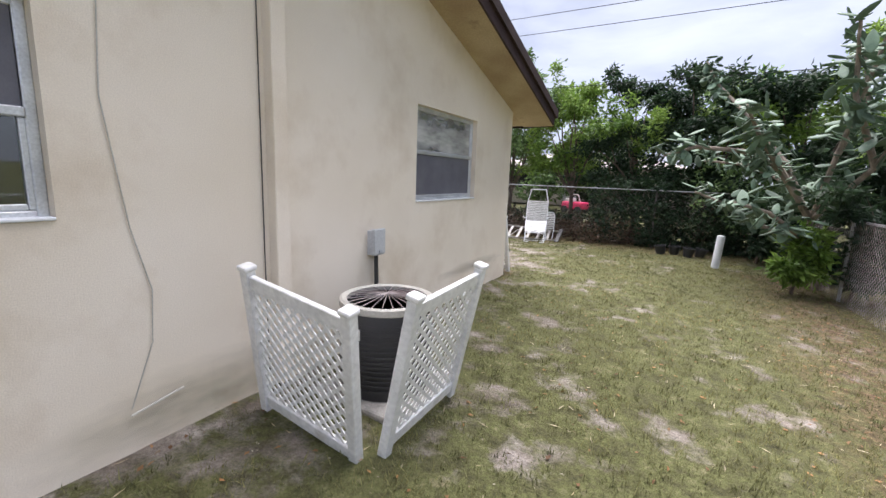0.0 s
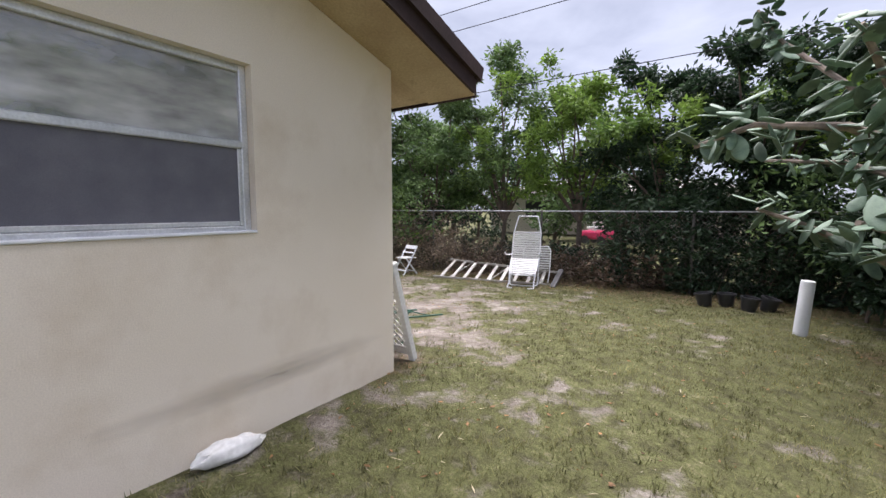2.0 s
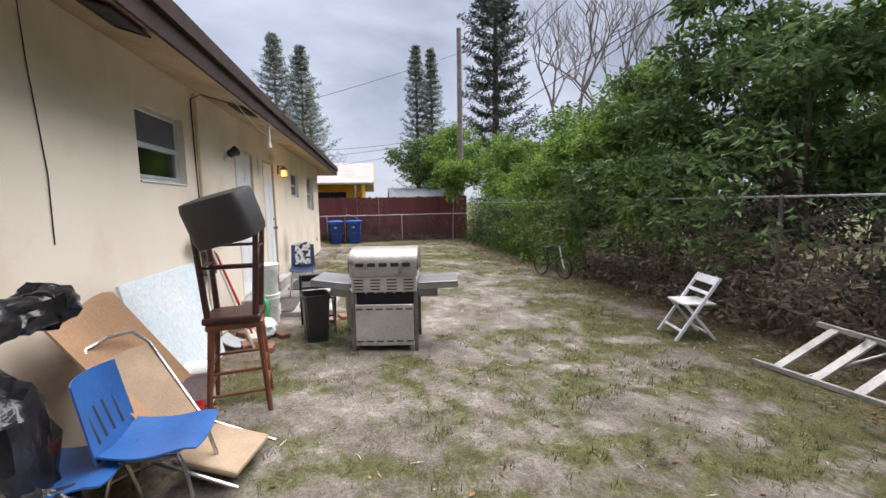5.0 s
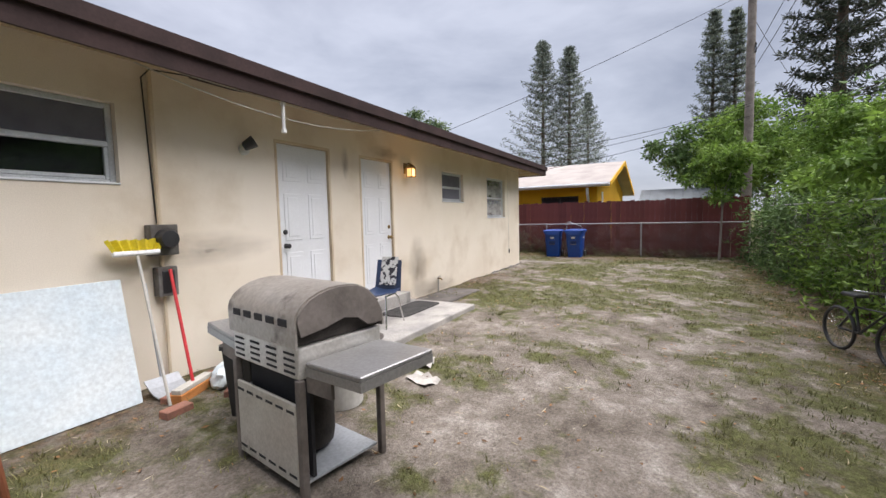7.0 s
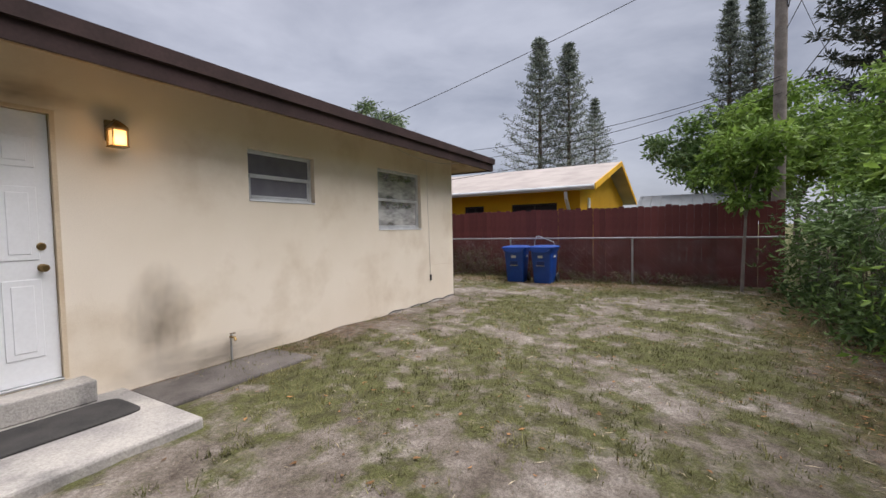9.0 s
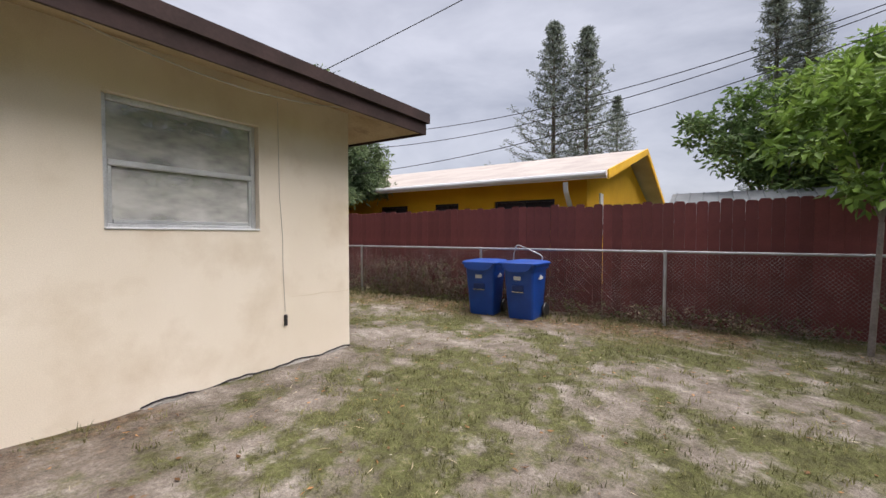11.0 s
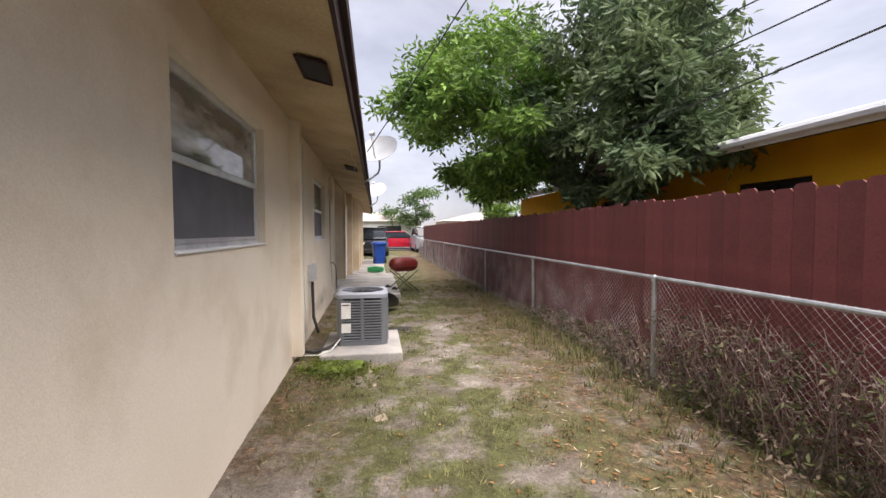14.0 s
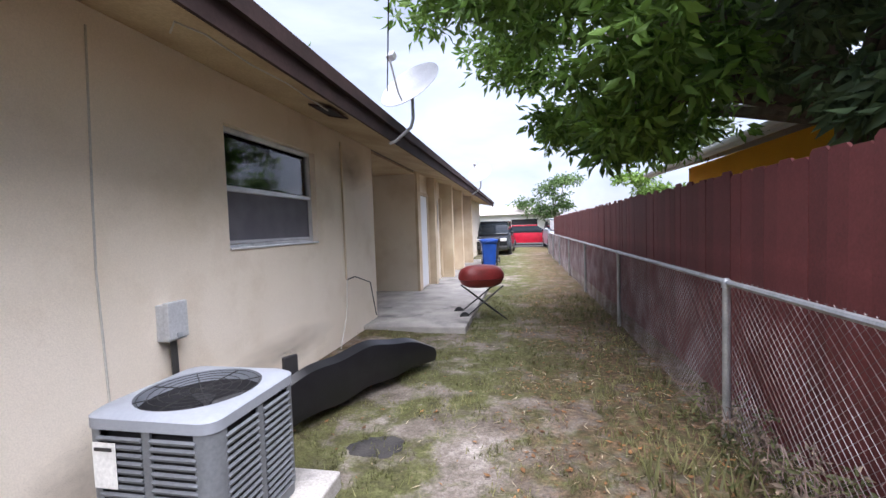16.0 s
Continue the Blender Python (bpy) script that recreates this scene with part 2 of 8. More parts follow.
                fs.append((a, k + a, k + b, b) if j else (a, b, k + b, k + a))
        for j in range(cols - 1):
            for i in (0, rows - 1):
                a, b = i * cols + j, i * cols + j + 1
                fs.append((a, b, k + b, k + a) if i else (a, k + a, k + b, b))
        return self.add(top + bot, fs, m)

    def mesh(self, name, mat, smooth=False):
        me = bpy.data.meshes.new(name)
        me.from_pydata(self.v, [], self.f)
        me.materials.append(mat)
        if smooth:
            me.polygons.foreach_set("use_smooth", [True] * len(me.polygons))
            me.set_sharp_from_angle(angle=radians(40))
        me.update()
        return me


def part(name, shape, mat, parent=None, label="", smooth=False, m=None):
    ob = new(name, shape.mesh(name, mat, smooth))
    if parent:
        ob.parent = parent
    if m is not None:
        ob.matrix_basis = m
    if label:
        ob["label"] = label
    return ob


def thing(name, m, label, category, group="", kind=""):
    ob = new(name)
    ob.empty_display_size = 0.1
    ob.matrix_basis = m
    return tagged(ob, label, category, group, kind)


def solid(name, shape, mat, label, category, kind="", group="", smooth=False):
    return tagged(part(name, shape, mat, smooth=smooth), label, category, group, kind)


def sag(a, b, drop, n=14):
    a, b = Vector(a), Vector(b)
    return [a.lerp(b, i / n) - Vector((0, 0, drop * 4 * (i / n) * (1 - i / n))) for i in range(n + 1)]


def fbm(x, y, s, octaves=4):
    return noise.fractal(Vector((x * s, y * s, 3.7)), 1.0, 2.0, octaves)


def gz(x, y):
    """Height of the ground."""
    if x < -14.49 and y < 0:
        base = -0.03 - 0.045 * min(max((-14.6 - x) / 0.8, 0.0), 1.0)
    else:
        d = max(x, y, -14.49 - x, 0.0)
        east = min(max((x + 2.0) / 2.0, 0.0), 1.0)
        base = -0.085 + 0.075 * east - (0.026 + 0.014 * east) * min(d, 5.0)
        if x < -14.49:
            base = max(base, -0.14)
    return base + 0.018 * fbm(x, y, 1.1) + 0.008 * fbm(x, y, 4.0, 2)


def grassy(x, y):
    """How much grass grows at a place, 0 to 1; the rest is grey sand."""
    g = 0.56 + 0.26 * fbm(x, y, 0.55) + 0.34 * fbm(x + 31, y, 2.1) + 0.30 * fbm(x, y + 17, 5.5, 2)
    if y > 6.8 or x > 5.5 or x < -18.4 or y < -26:
        return 0.9
    if x > 0.2:
        g += 0.20
    if x > -2.5 and y > 1.5:
        g += 0.10
    if y > 0.5 and -9 < x < -1:
        g -= 0.06 * math.exp(-((y - 3.2) / 1.6) ** 2)
    g -= 0.30 * math.exp(-((x + 6.0) / 1.7) ** 2 - ((y - 2.7) / 1.1) ** 2)
    if x < -14.49 and y < 1:
        g += 0.03
    g -= 0.45 * math.exp(-((x + 14.3) / 1.3) ** 2 - ((y - 0.3) / 0.8) ** 2)
    return min(max(g, 0.0), 1.0)


# ---- ground ----
def ground_material():
    m = bpy.data.materials.new("patchy_grass_and_sand")
    m.use_nodes = True
    n, l = m.node_tree.nodes, m.node_tree.links
    b = n["Principled BSDF"]
    b.inputs["Roughness"].default_value = 0.97
    b.inputs["Specular IOR Level"].default_value = 0.15
    tc = n.new("ShaderNodeTexCoord")

    def noise_node(scale, detail=6, rough=0.6):
        q = n.new("ShaderNodeTexNoise")
        q.inputs["Scale"].default_value, q.inputs["Detail"].default_value, q.inputs["Roughness"].default_value = scale, detail, rough
        l.new(tc.outputs["Object"], q.inputs["Vector"])
        return q.outputs[0]

    def ramp(fac, *stops):
        q = n.new("ShaderNodeValToRGB")
        while len(q.color_ramp.elements) < len(stops):
            q.color_ramp.elements.new(0.5)
        for e, (p, c) in zip(q.color_ramp.elements, stops):
            e.position, e.color = p, (*c, 1)
        l.new(fac, q.inputs["Fac"])
        return q.outputs["Color"]

    def mixed(fac, a, c):
        q = n.new("ShaderNodeMix")
        q.data_type = "RGBA"
        l.new(fac, q.inputs[0])
        l.new(a, q.inputs[6])
        l.new(c, q.inputs[7])
        return q.outputs[2]

    sand = ramp(noise_node(2.6, 11, 0.72), (0.30, (0.100, 0.083, 0.066)), (0.42, (0.185, 0.157, 0.130)), (0.54, (0.275, 0.241, 0.207)), (0.68, (0.46, 0.418, 0.375)))
    turf = ramp(noise_node(7.0, 9, 0.7), (0.30, (0.050, 0.048, 0.024)), (0.44, (0.105, 0.104, 0.048)), (0.56, (0.130, 0.138, 0.055)), (0.72, (0.24, 0.215, 0.128)))
    at = n.new("ShaderNodeAttribute")
    at.attribute_name = "grass"
    s = n.new("ShaderNodeMath")
    s.operation = "MULTIPLY_ADD"
    s.inputs[1].default_value, s.inputs[2].default_value = 2.0, -1.0
    l.new(noise_node(3.4, 10, 0.7), s.inputs[0])
    t = n.new("ShaderNodeMath")
    t.operation = "ADD"
    l.new(s.outputs[0], t.inputs[0])
    l.new(at.outputs["Fac"], t.inputs[1])
    mask = ramp(t.outputs[0], (0.34, (0, 0, 0)), (0.66, (1, 1, 1)))
    colour = mixed(mask, sand, turf)
    dirt = n.new("ShaderNodeAttribute")
    dirt.attribute_name = "leafy"
    dm = n.new("ShaderNodeMath")
    dm.operation = "MULTIPLY"
    l.new(dirt.outputs["Fac"], dm.inputs[0])
    l.new(ramp(noise_node(9, 8, 0.7), (0.36, (0, 0, 0)), (0.58, (1, 1, 1))), dm.inputs[1])
    colour = mixed(dm.outputs[0], colour, ramp(noise_node(17, 6, 0.7), (0.35, (0.055, 0.038, 0.026)), (0.52, (0.16, 0.105, 0.065)), (0.68, (0.34, 0.22, 0.13))))
    litter = ramp(noise_node(26, 3, 0.5), (0.70, (0, 0, 0)), (0.74, (1, 1, 1)))
    pale = ramp(noise_node(1.5, 2), (0.4, (0.16, 0.10, 0.06)), (0.6, (0.42, 0.38, 0.30)))
    colour = mixed(litter, colour, pale)
    speck = n.new("ShaderNodeMapRange")
    speck.inputs[1].default_value, speck.inputs[2].default_value, speck.inputs[3].default_value, speck.inputs[4].default_value = 0.3, 0.7, 0.52, 1.26
    l.new(noise_node(45, 5, 0.75), speck.inputs[0])
    hs = n.new("ShaderNodeHueSaturation")
    l.new(speck.outputs[0], hs.inputs["Value"])
    l.new(colour, hs.inputs["Color"])
    l.new(hs.outputs["Color"], b.inputs["Base Color"])
    bp = n.new("ShaderNodeBump")
    bp.inputs["Strength"].default_value, bp.inputs["Distance"].default_value = 0.9, 0.03
    l.new(noise_node(38, 6, 0.7), bp.inputs["Height"])
    l.new(bp.outputs["Normal"], b.inputs["Normal"])
    return m


GROUND = ground_material()


def leafy(x, y):
    """How thick old leaves lie: under the hedge, along the fences and at the wall foot."""
    line = 5.95 + (x + 18.1) * 0.8 / 22.3
    g = max(0.0, 1 - abs(y - line) / 1.3) if -18.5 < x < 6 else 0.0
    if y < 4:
        g = max(g, 1 - abs(x + 17.7) / 1.3)
        g = max(g, 0.9 * (1 - abs(x - 4.3) / 1.0))
    if x < -14.4 and -9 < y < -2.2:
        g = max(g, 0.7 * (1 - abs(x + 14.6) / 0.9))
    if y < 0.9 and -12.5 < x < 0.1:
        g = max(g, 0.75 * (1 - abs(y - 0.1) / 0.7))
    return min(max(g * 1.3 + 0.35 * fbm(x, y, 1.3, 3) * (g > 0), 0.0), 1.0)


def build_ground():
    """One sheet: fine round the house, stretched to the horizon."""
    def axis(lo, hi, step):
        inner = list(np.arange(lo, hi + step / 2, step))
        far = [8, 20, 45, 100, 300, 1500]
        return [lo - f for f in reversed(far)] + inner + [hi + f for f in far]

    xs, ys = axis(-20.0, 7.0, 0.14), axis(-28.0, 9.0, 0.14)
    verts = [(x, y, gz(x, y)) for y in ys for x in xs]
    w = len(xs)
    faces = [(j * w + i, j * w + i + 1, (j + 1) * w + i + 1, (j + 1) * w + i) for j in range(len(ys) - 1) for i in range(w - 1)]
    me = bpy.data.meshes.new("ground")
    me.from_pydata(verts, [], faces)
    me.materials.append(GROUND)
    at = me.attributes.new("grass", "FLOAT", "POINT")
    at.data.foreach_set("value", [grassy(v[0], v[1]) for v in verts])
    at = me.attributes.new("leafy", "FLOAT", "POINT")
    at.data.foreach_set("value", [leafy(v[0], v[1]) for v in verts])
    me.polygons.foreach_set("use_smooth", [True] * len(me.polygons))
    tagged(new("ground", me), "patchy dry grass over grey sandy soil", "ground", kind="structure")


build_ground()

# ---- house ----
EAVE, SOF = 2.45, 2.61
CX = -14.49
BACK = -26.0


def pierced(u0, u1, v0, v1, holes, place):
    """A wall of 0.2 m with openings through it. place(u, v, d): d from 0 outside to 1 inside."""
    us = sorted({u0, u1, *[h[0] for h in holes], *[h[1] for h in holes]})
    vs = sorted({v0, v1, *[h[2] for h in holes], *[h[3] for h in holes]})

    def full(i, j):
        if not (0 <= i < len(us) - 1 and 0 <= j < len(vs) - 1):
            return False
        u, v = (us[i] + us[i + 1]) / 2, (vs[j] + vs[j + 1]) / 2
        return not any(h[0] < u < h[1] and h[2] < v < h[3] for h in holes)

    s = Shape()
    for i in range(len(us) - 1):
        for j in range(len(vs) - 1):
            if not full(i, j):
                continue
            a, b, c, d = us[i], us[i + 1], vs[j], vs[j + 1]
            quad = lambda *p: s.add([place(*q) for q in p], [(0, 1, 2, 3)])
            quad((a, c, 0), (b, c, 0), (b, d, 0), (a, d, 0))
            quad((a, c, 1), (a, d, 1), (b, d, 1), (b, c, 1))
            if not full(i - 1, j):
                quad((a, c, 0), (a, d, 0), (a, d, 1), (a, c, 1))
            if not full(i + 1, j):
                quad((b, c, 0), (b, c, 1), (b, d, 1), (b, d, 0))
            if not full(i, j - 1):
                quad((a, c, 0), (a, c, 1), (b, c, 1), (b, c, 0))
            if not full(i, j + 1):
                quad((a, d, 0), (b, d, 0), (b, d, 1), (a, d, 1))
    return s


# openings as (from, to, sill, head)
WIN_A = [(-2.69, -1.26, 1.29, 2.31), (-7.10, -5.67, 1.31, 2.27)]
WIN_B = [(-2.35, -0.95, 1.31, 2.26), (-4.68, -3.83, 1.61, 2.25), (-10.91, -9.98, 1.59, 2.17), (-13.36, -12.17, 1.25, 2.22)]
DOOR_B = [(-7.02, -6.17, 0.15, 2.20), (-8.38, -7.59, 0.15, 2.19)]
WIN_C = [(-3.36, -1.74, 1.29, 2.25), (-7.68, -6.24, 1.25, 2.24)]

wall_a = pierced(-12.0, 0.0, -0.4, SOF, WIN_A, lambda u, v, d: (-0.2 * d, u, v))
ridge_z = SOF + 0.29 * 6.0
wall_a.add([(0, 0, SOF), (0, -12, SOF), (0, -6, ridge_z), (-0.2, 0, SOF), (-0.2, -12, SOF), (-0.2, -6, ridge_z)],
           [(0, 2, 1), (3, 4, 5), (0, 3, 5, 2), (1, 2, 5, 4)])
solid("wall_gable", wall_a, STUCCO, "cream stucco gable wall with a sloping top", "wall", "structure")
solid("wall_back", pierced(CX, -0.2, -0.4, SOF, WIN_B + DOOR_B, lambda u, v, d: (u, -0.2 * d, v)), STUCCO,
      "cream stucco back wall with two doors", "wall", "structure")
ALC = (-12.1, -9.48)
solid("wall_side", pierced(BACK, -0.2, -0.4, SOF, WIN_C + [(ALC[0], ALC[1], -0.4, SOF)], lambda u, v, d: (CX + 0.2 * d, u, v)), STUCCO,
      "cream stucco side wall with an open alcove", "wall", "structure")
s = Shape()
s.box(CX + 0.2, CX + 0.95, ALC[1], ALC[1] + 0.15, -0.4, SOF).box(CX + 0.2, CX + 0.95, ALC[0] - 0.15, ALC[0], -0.4, SOF)
s.box(CX + 0.95, CX + 1.1, ALC[0] - 0.15, ALC[1] + 0.15, -0.4, SOF)
solid("wall_alcove", s, STUCCO, "shaded cream stucco walls of an alcove", "wall", "structure")
s = Shape().box(-9.0, -8.8, BACK, -12.0, -0.4, SOF).box(-9.0, -0.2, -12.2, -12.0, -0.4, SOF).box(CX + 0.2, -8.8, BACK - 0.2, BACK, -0.4, SOF)
solid("wall_front", s, STUCCO, "plain cream stucco walls closing the house", "wall", "structure")
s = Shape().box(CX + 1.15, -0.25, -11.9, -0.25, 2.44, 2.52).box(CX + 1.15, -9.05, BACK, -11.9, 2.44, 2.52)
solid("ceiling", s, DARK, "ceiling coloured near-black for the unlit rooms", "ceiling", "structure")
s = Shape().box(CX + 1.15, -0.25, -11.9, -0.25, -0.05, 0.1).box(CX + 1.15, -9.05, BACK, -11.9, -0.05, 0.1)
solid("floor", s, DARK, "floor coloured near-black for the unlit rooms", "floor", "structure")
solid("ceiling_alcove", Shape().box(CX + 0.002, CX + 0.948, ALC[0] + 0.002, ALC[1] - 0.002, SOF - 0.06, SOF - 0.02), SOFFIT, "tan board ceiling of the alcove", "ceiling", "structure")
# low concrete footing that shows where the soil has sunk
s = Shape().box(-0.15, 0.015, -12, 0.015, -0.5, -0.08).box(CX - 0.015, 0.0, -0.15, 0.02, -0.5, -0.13).box(CX - 0.02, CX + 0.15, BACK, -0.15, -0.5, -0.09)
solid("footing", s, CONCRETE, "stained concrete footing under the stucco walls", "footing", "structure")
rnd_f = random.Random(41)
lip, gap = [], []
for k in range(26):
    x = CX + 0.01 + 0.085 * k
    z = -0.075 + 0.012 * math.sin(k * 0.9) + rnd_f.uniform(-0.008, 0.008)
    gap.append((x, 0.012, z))
    lip.append([(x, -0.02, z - 0.012), (x, 0.022 + rnd_f.uniform(-0.012, 0.014), z - 0.016), (x, 0.03 + rnd_f.uniform(-0.012, 0.014), z - 0.05), (x, -0.02, z - 0.09)])
solid("trim_wall_lip", Shape().loft(lip), CONCRETE, "broken pale stucco lip along the wall foot", "footing", "structure")
solid("trim_wall_gap", Shape().tube(gap, 0.007, 6), DARK, "dark open gap under the stucco edge", "crack", "structure")
solid("trim_crack", Shape().tube([(CX + 0.002, 0.0, 0.575), (-14.3, 0.001, 0.57), (-14.1, 0.001, 0.585), (-13.9, 0.001, 0.58), (-13.7, 0.001, 0.592)], 0.0022, 4), TRIM_STUCCO, "hairline crack across the stucco", "crack", "structure")
# shallow piers
s = Shape().rbox(-0.05, 0.085, -4.53, -4.41, 0.02, 3.7, 0.006, seg=1)
solid("pier_gable", s, STUCCO, "narrow projecting stucco pier on the gable wall", "pier", "structure")
s = Shape().rbox(CX - 0.11, CX + 0.05, -4.54, -4.39, 0.02, SOF, 0.006, seg=1)
solid("pier_side", s, STUCCO, "narrow projecting stucco pier on the side wall", "pier", "structure")
for k, (ya, yb, out) in enumerate([(-12.37, -12.12, 0.0), (-13.5, -13.25, 0.14), (-15.0, -14.8, 0.3), (-17.0, -16.8, 0.3), (-19.6, -19.4, 0.3)]):
    s = Shape().rbox(CX - 0.05 - out, CX + 0.1, ya, yb, -0.2, SOF, 0.006, seg=1)
    solid("pier_porch", s, TRIM_STUCCO, "narrow projecting stucco pier beside the porch", "pier", "structure")

# roof: planes with thickness, hipped over the side eave, gabled at the other end
OV, RX = 0.56, 0.49
ex = CX - 0.71
eave_z = EAVE + 0.23


def roof_plane(points, name, label):
    s = Shape()
    top = [Vector(p) for p in points]
    low = [p - Vector((0, 0, 0.14)) for p in top]
    n = len(top)
    s.add(top + low, [tuple(range(n)), tuple(reversed(range(n, 2 * n)))] + [(i, n + i, n + (i + 1) % n, (i + 1) % n) for i in range(n)])
    solid(name, s, SHINGLE, label, "roof", "structure")


rz = eave_z + 0.29 * (OV + 6.0)
hip = (ex + OV + 6.0, -6.0, rz)
roof_plane([(RX, OV, eave_z), (RX, -6.0, rz), hip, (ex, OV, eave_z)], "roof_back", "brown shingle roof slope over the back wall")
roof_plane([(RX, -6.0, rz + 0.002), (RX, -12.5, eave_z), (-9, -12.5, eave_z), hip], "roof_front", "brown shingle roof slope")
roof_plane([(ex, OV, eave_z + 0.003), (hip[0], hip[1], rz + 0.003), (hip[0], BACK - 0.5, rz), (ex, BACK - 0.5, eave_z)], "roof_side", "brown shingle roof slope over the side wall")
# two-step fascia: a lower board and a prouder band under the shingles
s = Shape().box(ex - 0.025, RX, OV, OV + 0.025, EAVE - 0.015, EAVE + 0.125)
solid("fascia_back", s, FASCIA, "dark brown fascia board along the back eave", "fascia", "structure")
s = Shape().box(ex - 0.025, ex, BACK - 0.5, OV, EAVE - 0.015, EAVE + 0.125)
solid("fascia_side", s, FASCIA, "dark brown fascia board along the side eave", "fascia", "structure")
s = Shape().box(ex - 0.06, RX + 0.035, OV - 0.05, OV + 0.06, EAVE + 0.125, eave_z + 0.012).box(ex - 0.065, ex + 0.05, BACK - 0.5, OV, EAVE + 0.128, eave_z + 0.015)
solid("trim_roof_edge", s, FASCIA, "dark drip band on the eaves", "drip edge", "structure")
L = math.hypot(OV + 6.0, 0.29 * (OV + 6.0))
ang = math.degrees(math.atan(0.29))
s = Shape().box(0, 0.025, -L, 0.02, -0.225, -0.10).box(-0.03, 0.06, -L, 0.05, -0.10, 0.02)
ob = solid("fascia_gable", s, FASCIA, "dark brown rake board along the gable", "fascia", "structure")
ob.matrix_basis = pose(RX, OV, eave_z, -ang, 0, 0)
s = Shape().box(-0.02, RX, -L, 0.0, -0.02, 0.0)
ob = solid("soffit_gable", s, SOFFIT, "tan soffit board under the sloping gable overhang", "soffit", "structure")
ob.matrix_basis = pose(0, OV, EAVE + 0.015, -ang, 0, 0)
s = Shape().add([(-0.02, 0, SOF), (-0.02, OV, EAVE + 0.012), (ex, OV, EAVE + 0.012), (CX, 0, SOF), (-0.02, 0, SOF + 0.02), (-0.02, OV, EAVE + 0.032), (ex, OV, EAVE + 0.032), (CX, 0, SOF + 0.02)],
                [(0, 1, 2, 3), (7, 6, 5, 4), (0, 4, 5, 1), (1, 5, 6, 2), (2, 6, 7, 3), (3, 7, 4, 0)])
solid("soffit_back", s, SOFFIT, "stained tan soffit under the back eave", "soffit", "structure")
s = Shape().add([(CX, 0, SOF), (ex, OV, EAVE + 0.012), (ex, BACK, EAVE + 0.012), (CX, BACK, SOF), (CX, 0, SOF + 0.02), (ex, OV, EAVE + 0.032), (ex, BACK, EAVE + 0.032), (CX, BACK, SOF + 0.02)],
                [(0, 1, 2, 3), (7, 6, 5, 4), (0, 4, 5, 1), (1, 5, 6, 2), (2, 6, 7, 3), (3, 7, 4, 0)])
solid("soffit_side", s, SOFFIT, "stained brown soffit under the side eave", "soffit", "structure")


def soffit_vent(x, y, along_y=False):
    v = thing("soffit_vent", pose(x, y, SOF - 0.29 * y - 0.012, 0, 0, 0) @ pose(0, 0, 0, -16) if not along_y else pose(x, y, SOF - 0.225 * (CX - x) - 0.012, 0, -12.6, 0) @ pose(0, 0, 0, 0, 0, 90), "dark square vent in the soffit", "vent", "soffit vents")
    f = Shape()
    for a in (-1, 1):
        f.box(-0.2, 0.2, a * 0.09 - 0.012, a * 0.09 + 0.012, -0.012, 0.0).box(a * 0.19 - 0.012, a * 0.19 + 0.012, -0.078, 0.078, -0.012, 0.0)
    part("frame", f, FASCIA, v)
    part("screen", Shape().box(-0.178, 0.178, -0.078, 0.078, -0.006, -0.001), DARK, v)


for x in (-0.9, -2.9, -5.3):
    soffit_vent(x, 0.4)
for y in (-2.6, -7.0):
    soffit_vent(CX - 0.52, y, True)


# ---- windows and doors ----
def window(name, m, w, h, label, upper, lower, hazy=False, rail=0.5):
    """Single-hung window; local x along the wall, y outwards, z up from the sill; set 0.08 m back."""
    win = thing(name, m, label, "window", kind="structure")
    f = Shape()
    for x0, x1, z0, z1 in ((0, 0.045, 0, h), (w - 0.045, w, 0, h), (0.045, w - 0.045, 0, 0.045), (0.045, w - 0.045, h - 0.045, h)):
        f.rbox(x0, x1, -0.115, -0.06, z0, z1, 0.006, seg=1)
    part("window_frame", f, ALU, win)
    part("window_sill", Shape().rbox(0.002, w - 0.002, -0.075, 0.012, 0.002, 0.018, 0.004, seg=1), WHITE_PAINT, win)
    zr = h * rail
    part("meeting_rail", Shape().rbox(0.045, w - 0.045, -0.105, -0.05, zr - 0.022, zr + 0.022, 0.006, seg=1), ALU, win)
    st = Shape()
    for x in (0.045, w - 0.07):
        st.rbox(x, x + 0.025, -0.1, -0.062, 0.047, zr - 0.024, 0.004, seg=1)
    st.rbox(0.072, w - 0.072, -0.1, -0.062, 0.047, 0.075, 0.004, seg=1)
    part("lower_sash", st, ALU, win)
    g = GLASS_HAZY if hazy else GLASS
    part("pane", Shape().box(0.046, w - 0.046, -0.09, -0.085, zr + 0.02, h - 0.046), g, win).visible_shadow = False
    g = GLASS_HAZY if hazy and lower is BLIND else GLASS
    part("pane", Shape().box(0.07, w - 0.07, -0.083, -0.078, 0.075, zr - 0.02), g, win).visible_shadow = False
    for name_, mat, z0, z1 in (("upper_blind_or_dark_room", upper, zr, h - 0.02), ("lower_blind_or_dark_room", lower, 0.03, zr)):
        if mat is BLIND:
            b = Shape()
            z = z0 + 0.015
            while z < z1:
                b.box(0.03, w - 0.03, -0.165, -0.145, z, z + 0.004, pose(0, 0, 0)).box(0.03, w - 0.03, -0.160, -0.157, z - 0.012, z + 0.014)
                z += 0.028
            part(name_, b, mat, win)
        elif mat is SCREEN:
            part("insect_screen", Shape().box(0.05, w - 0.05, -0.074, -0.071, z0 + 0.02, z1 - 0.02), mat, win)
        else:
            # no blind here: a near-black sheet painted for the unlit room behind
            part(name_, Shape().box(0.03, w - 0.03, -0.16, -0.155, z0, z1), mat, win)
    return win


def on_back(u0, sill):
    return pose(u0, 0, sill)


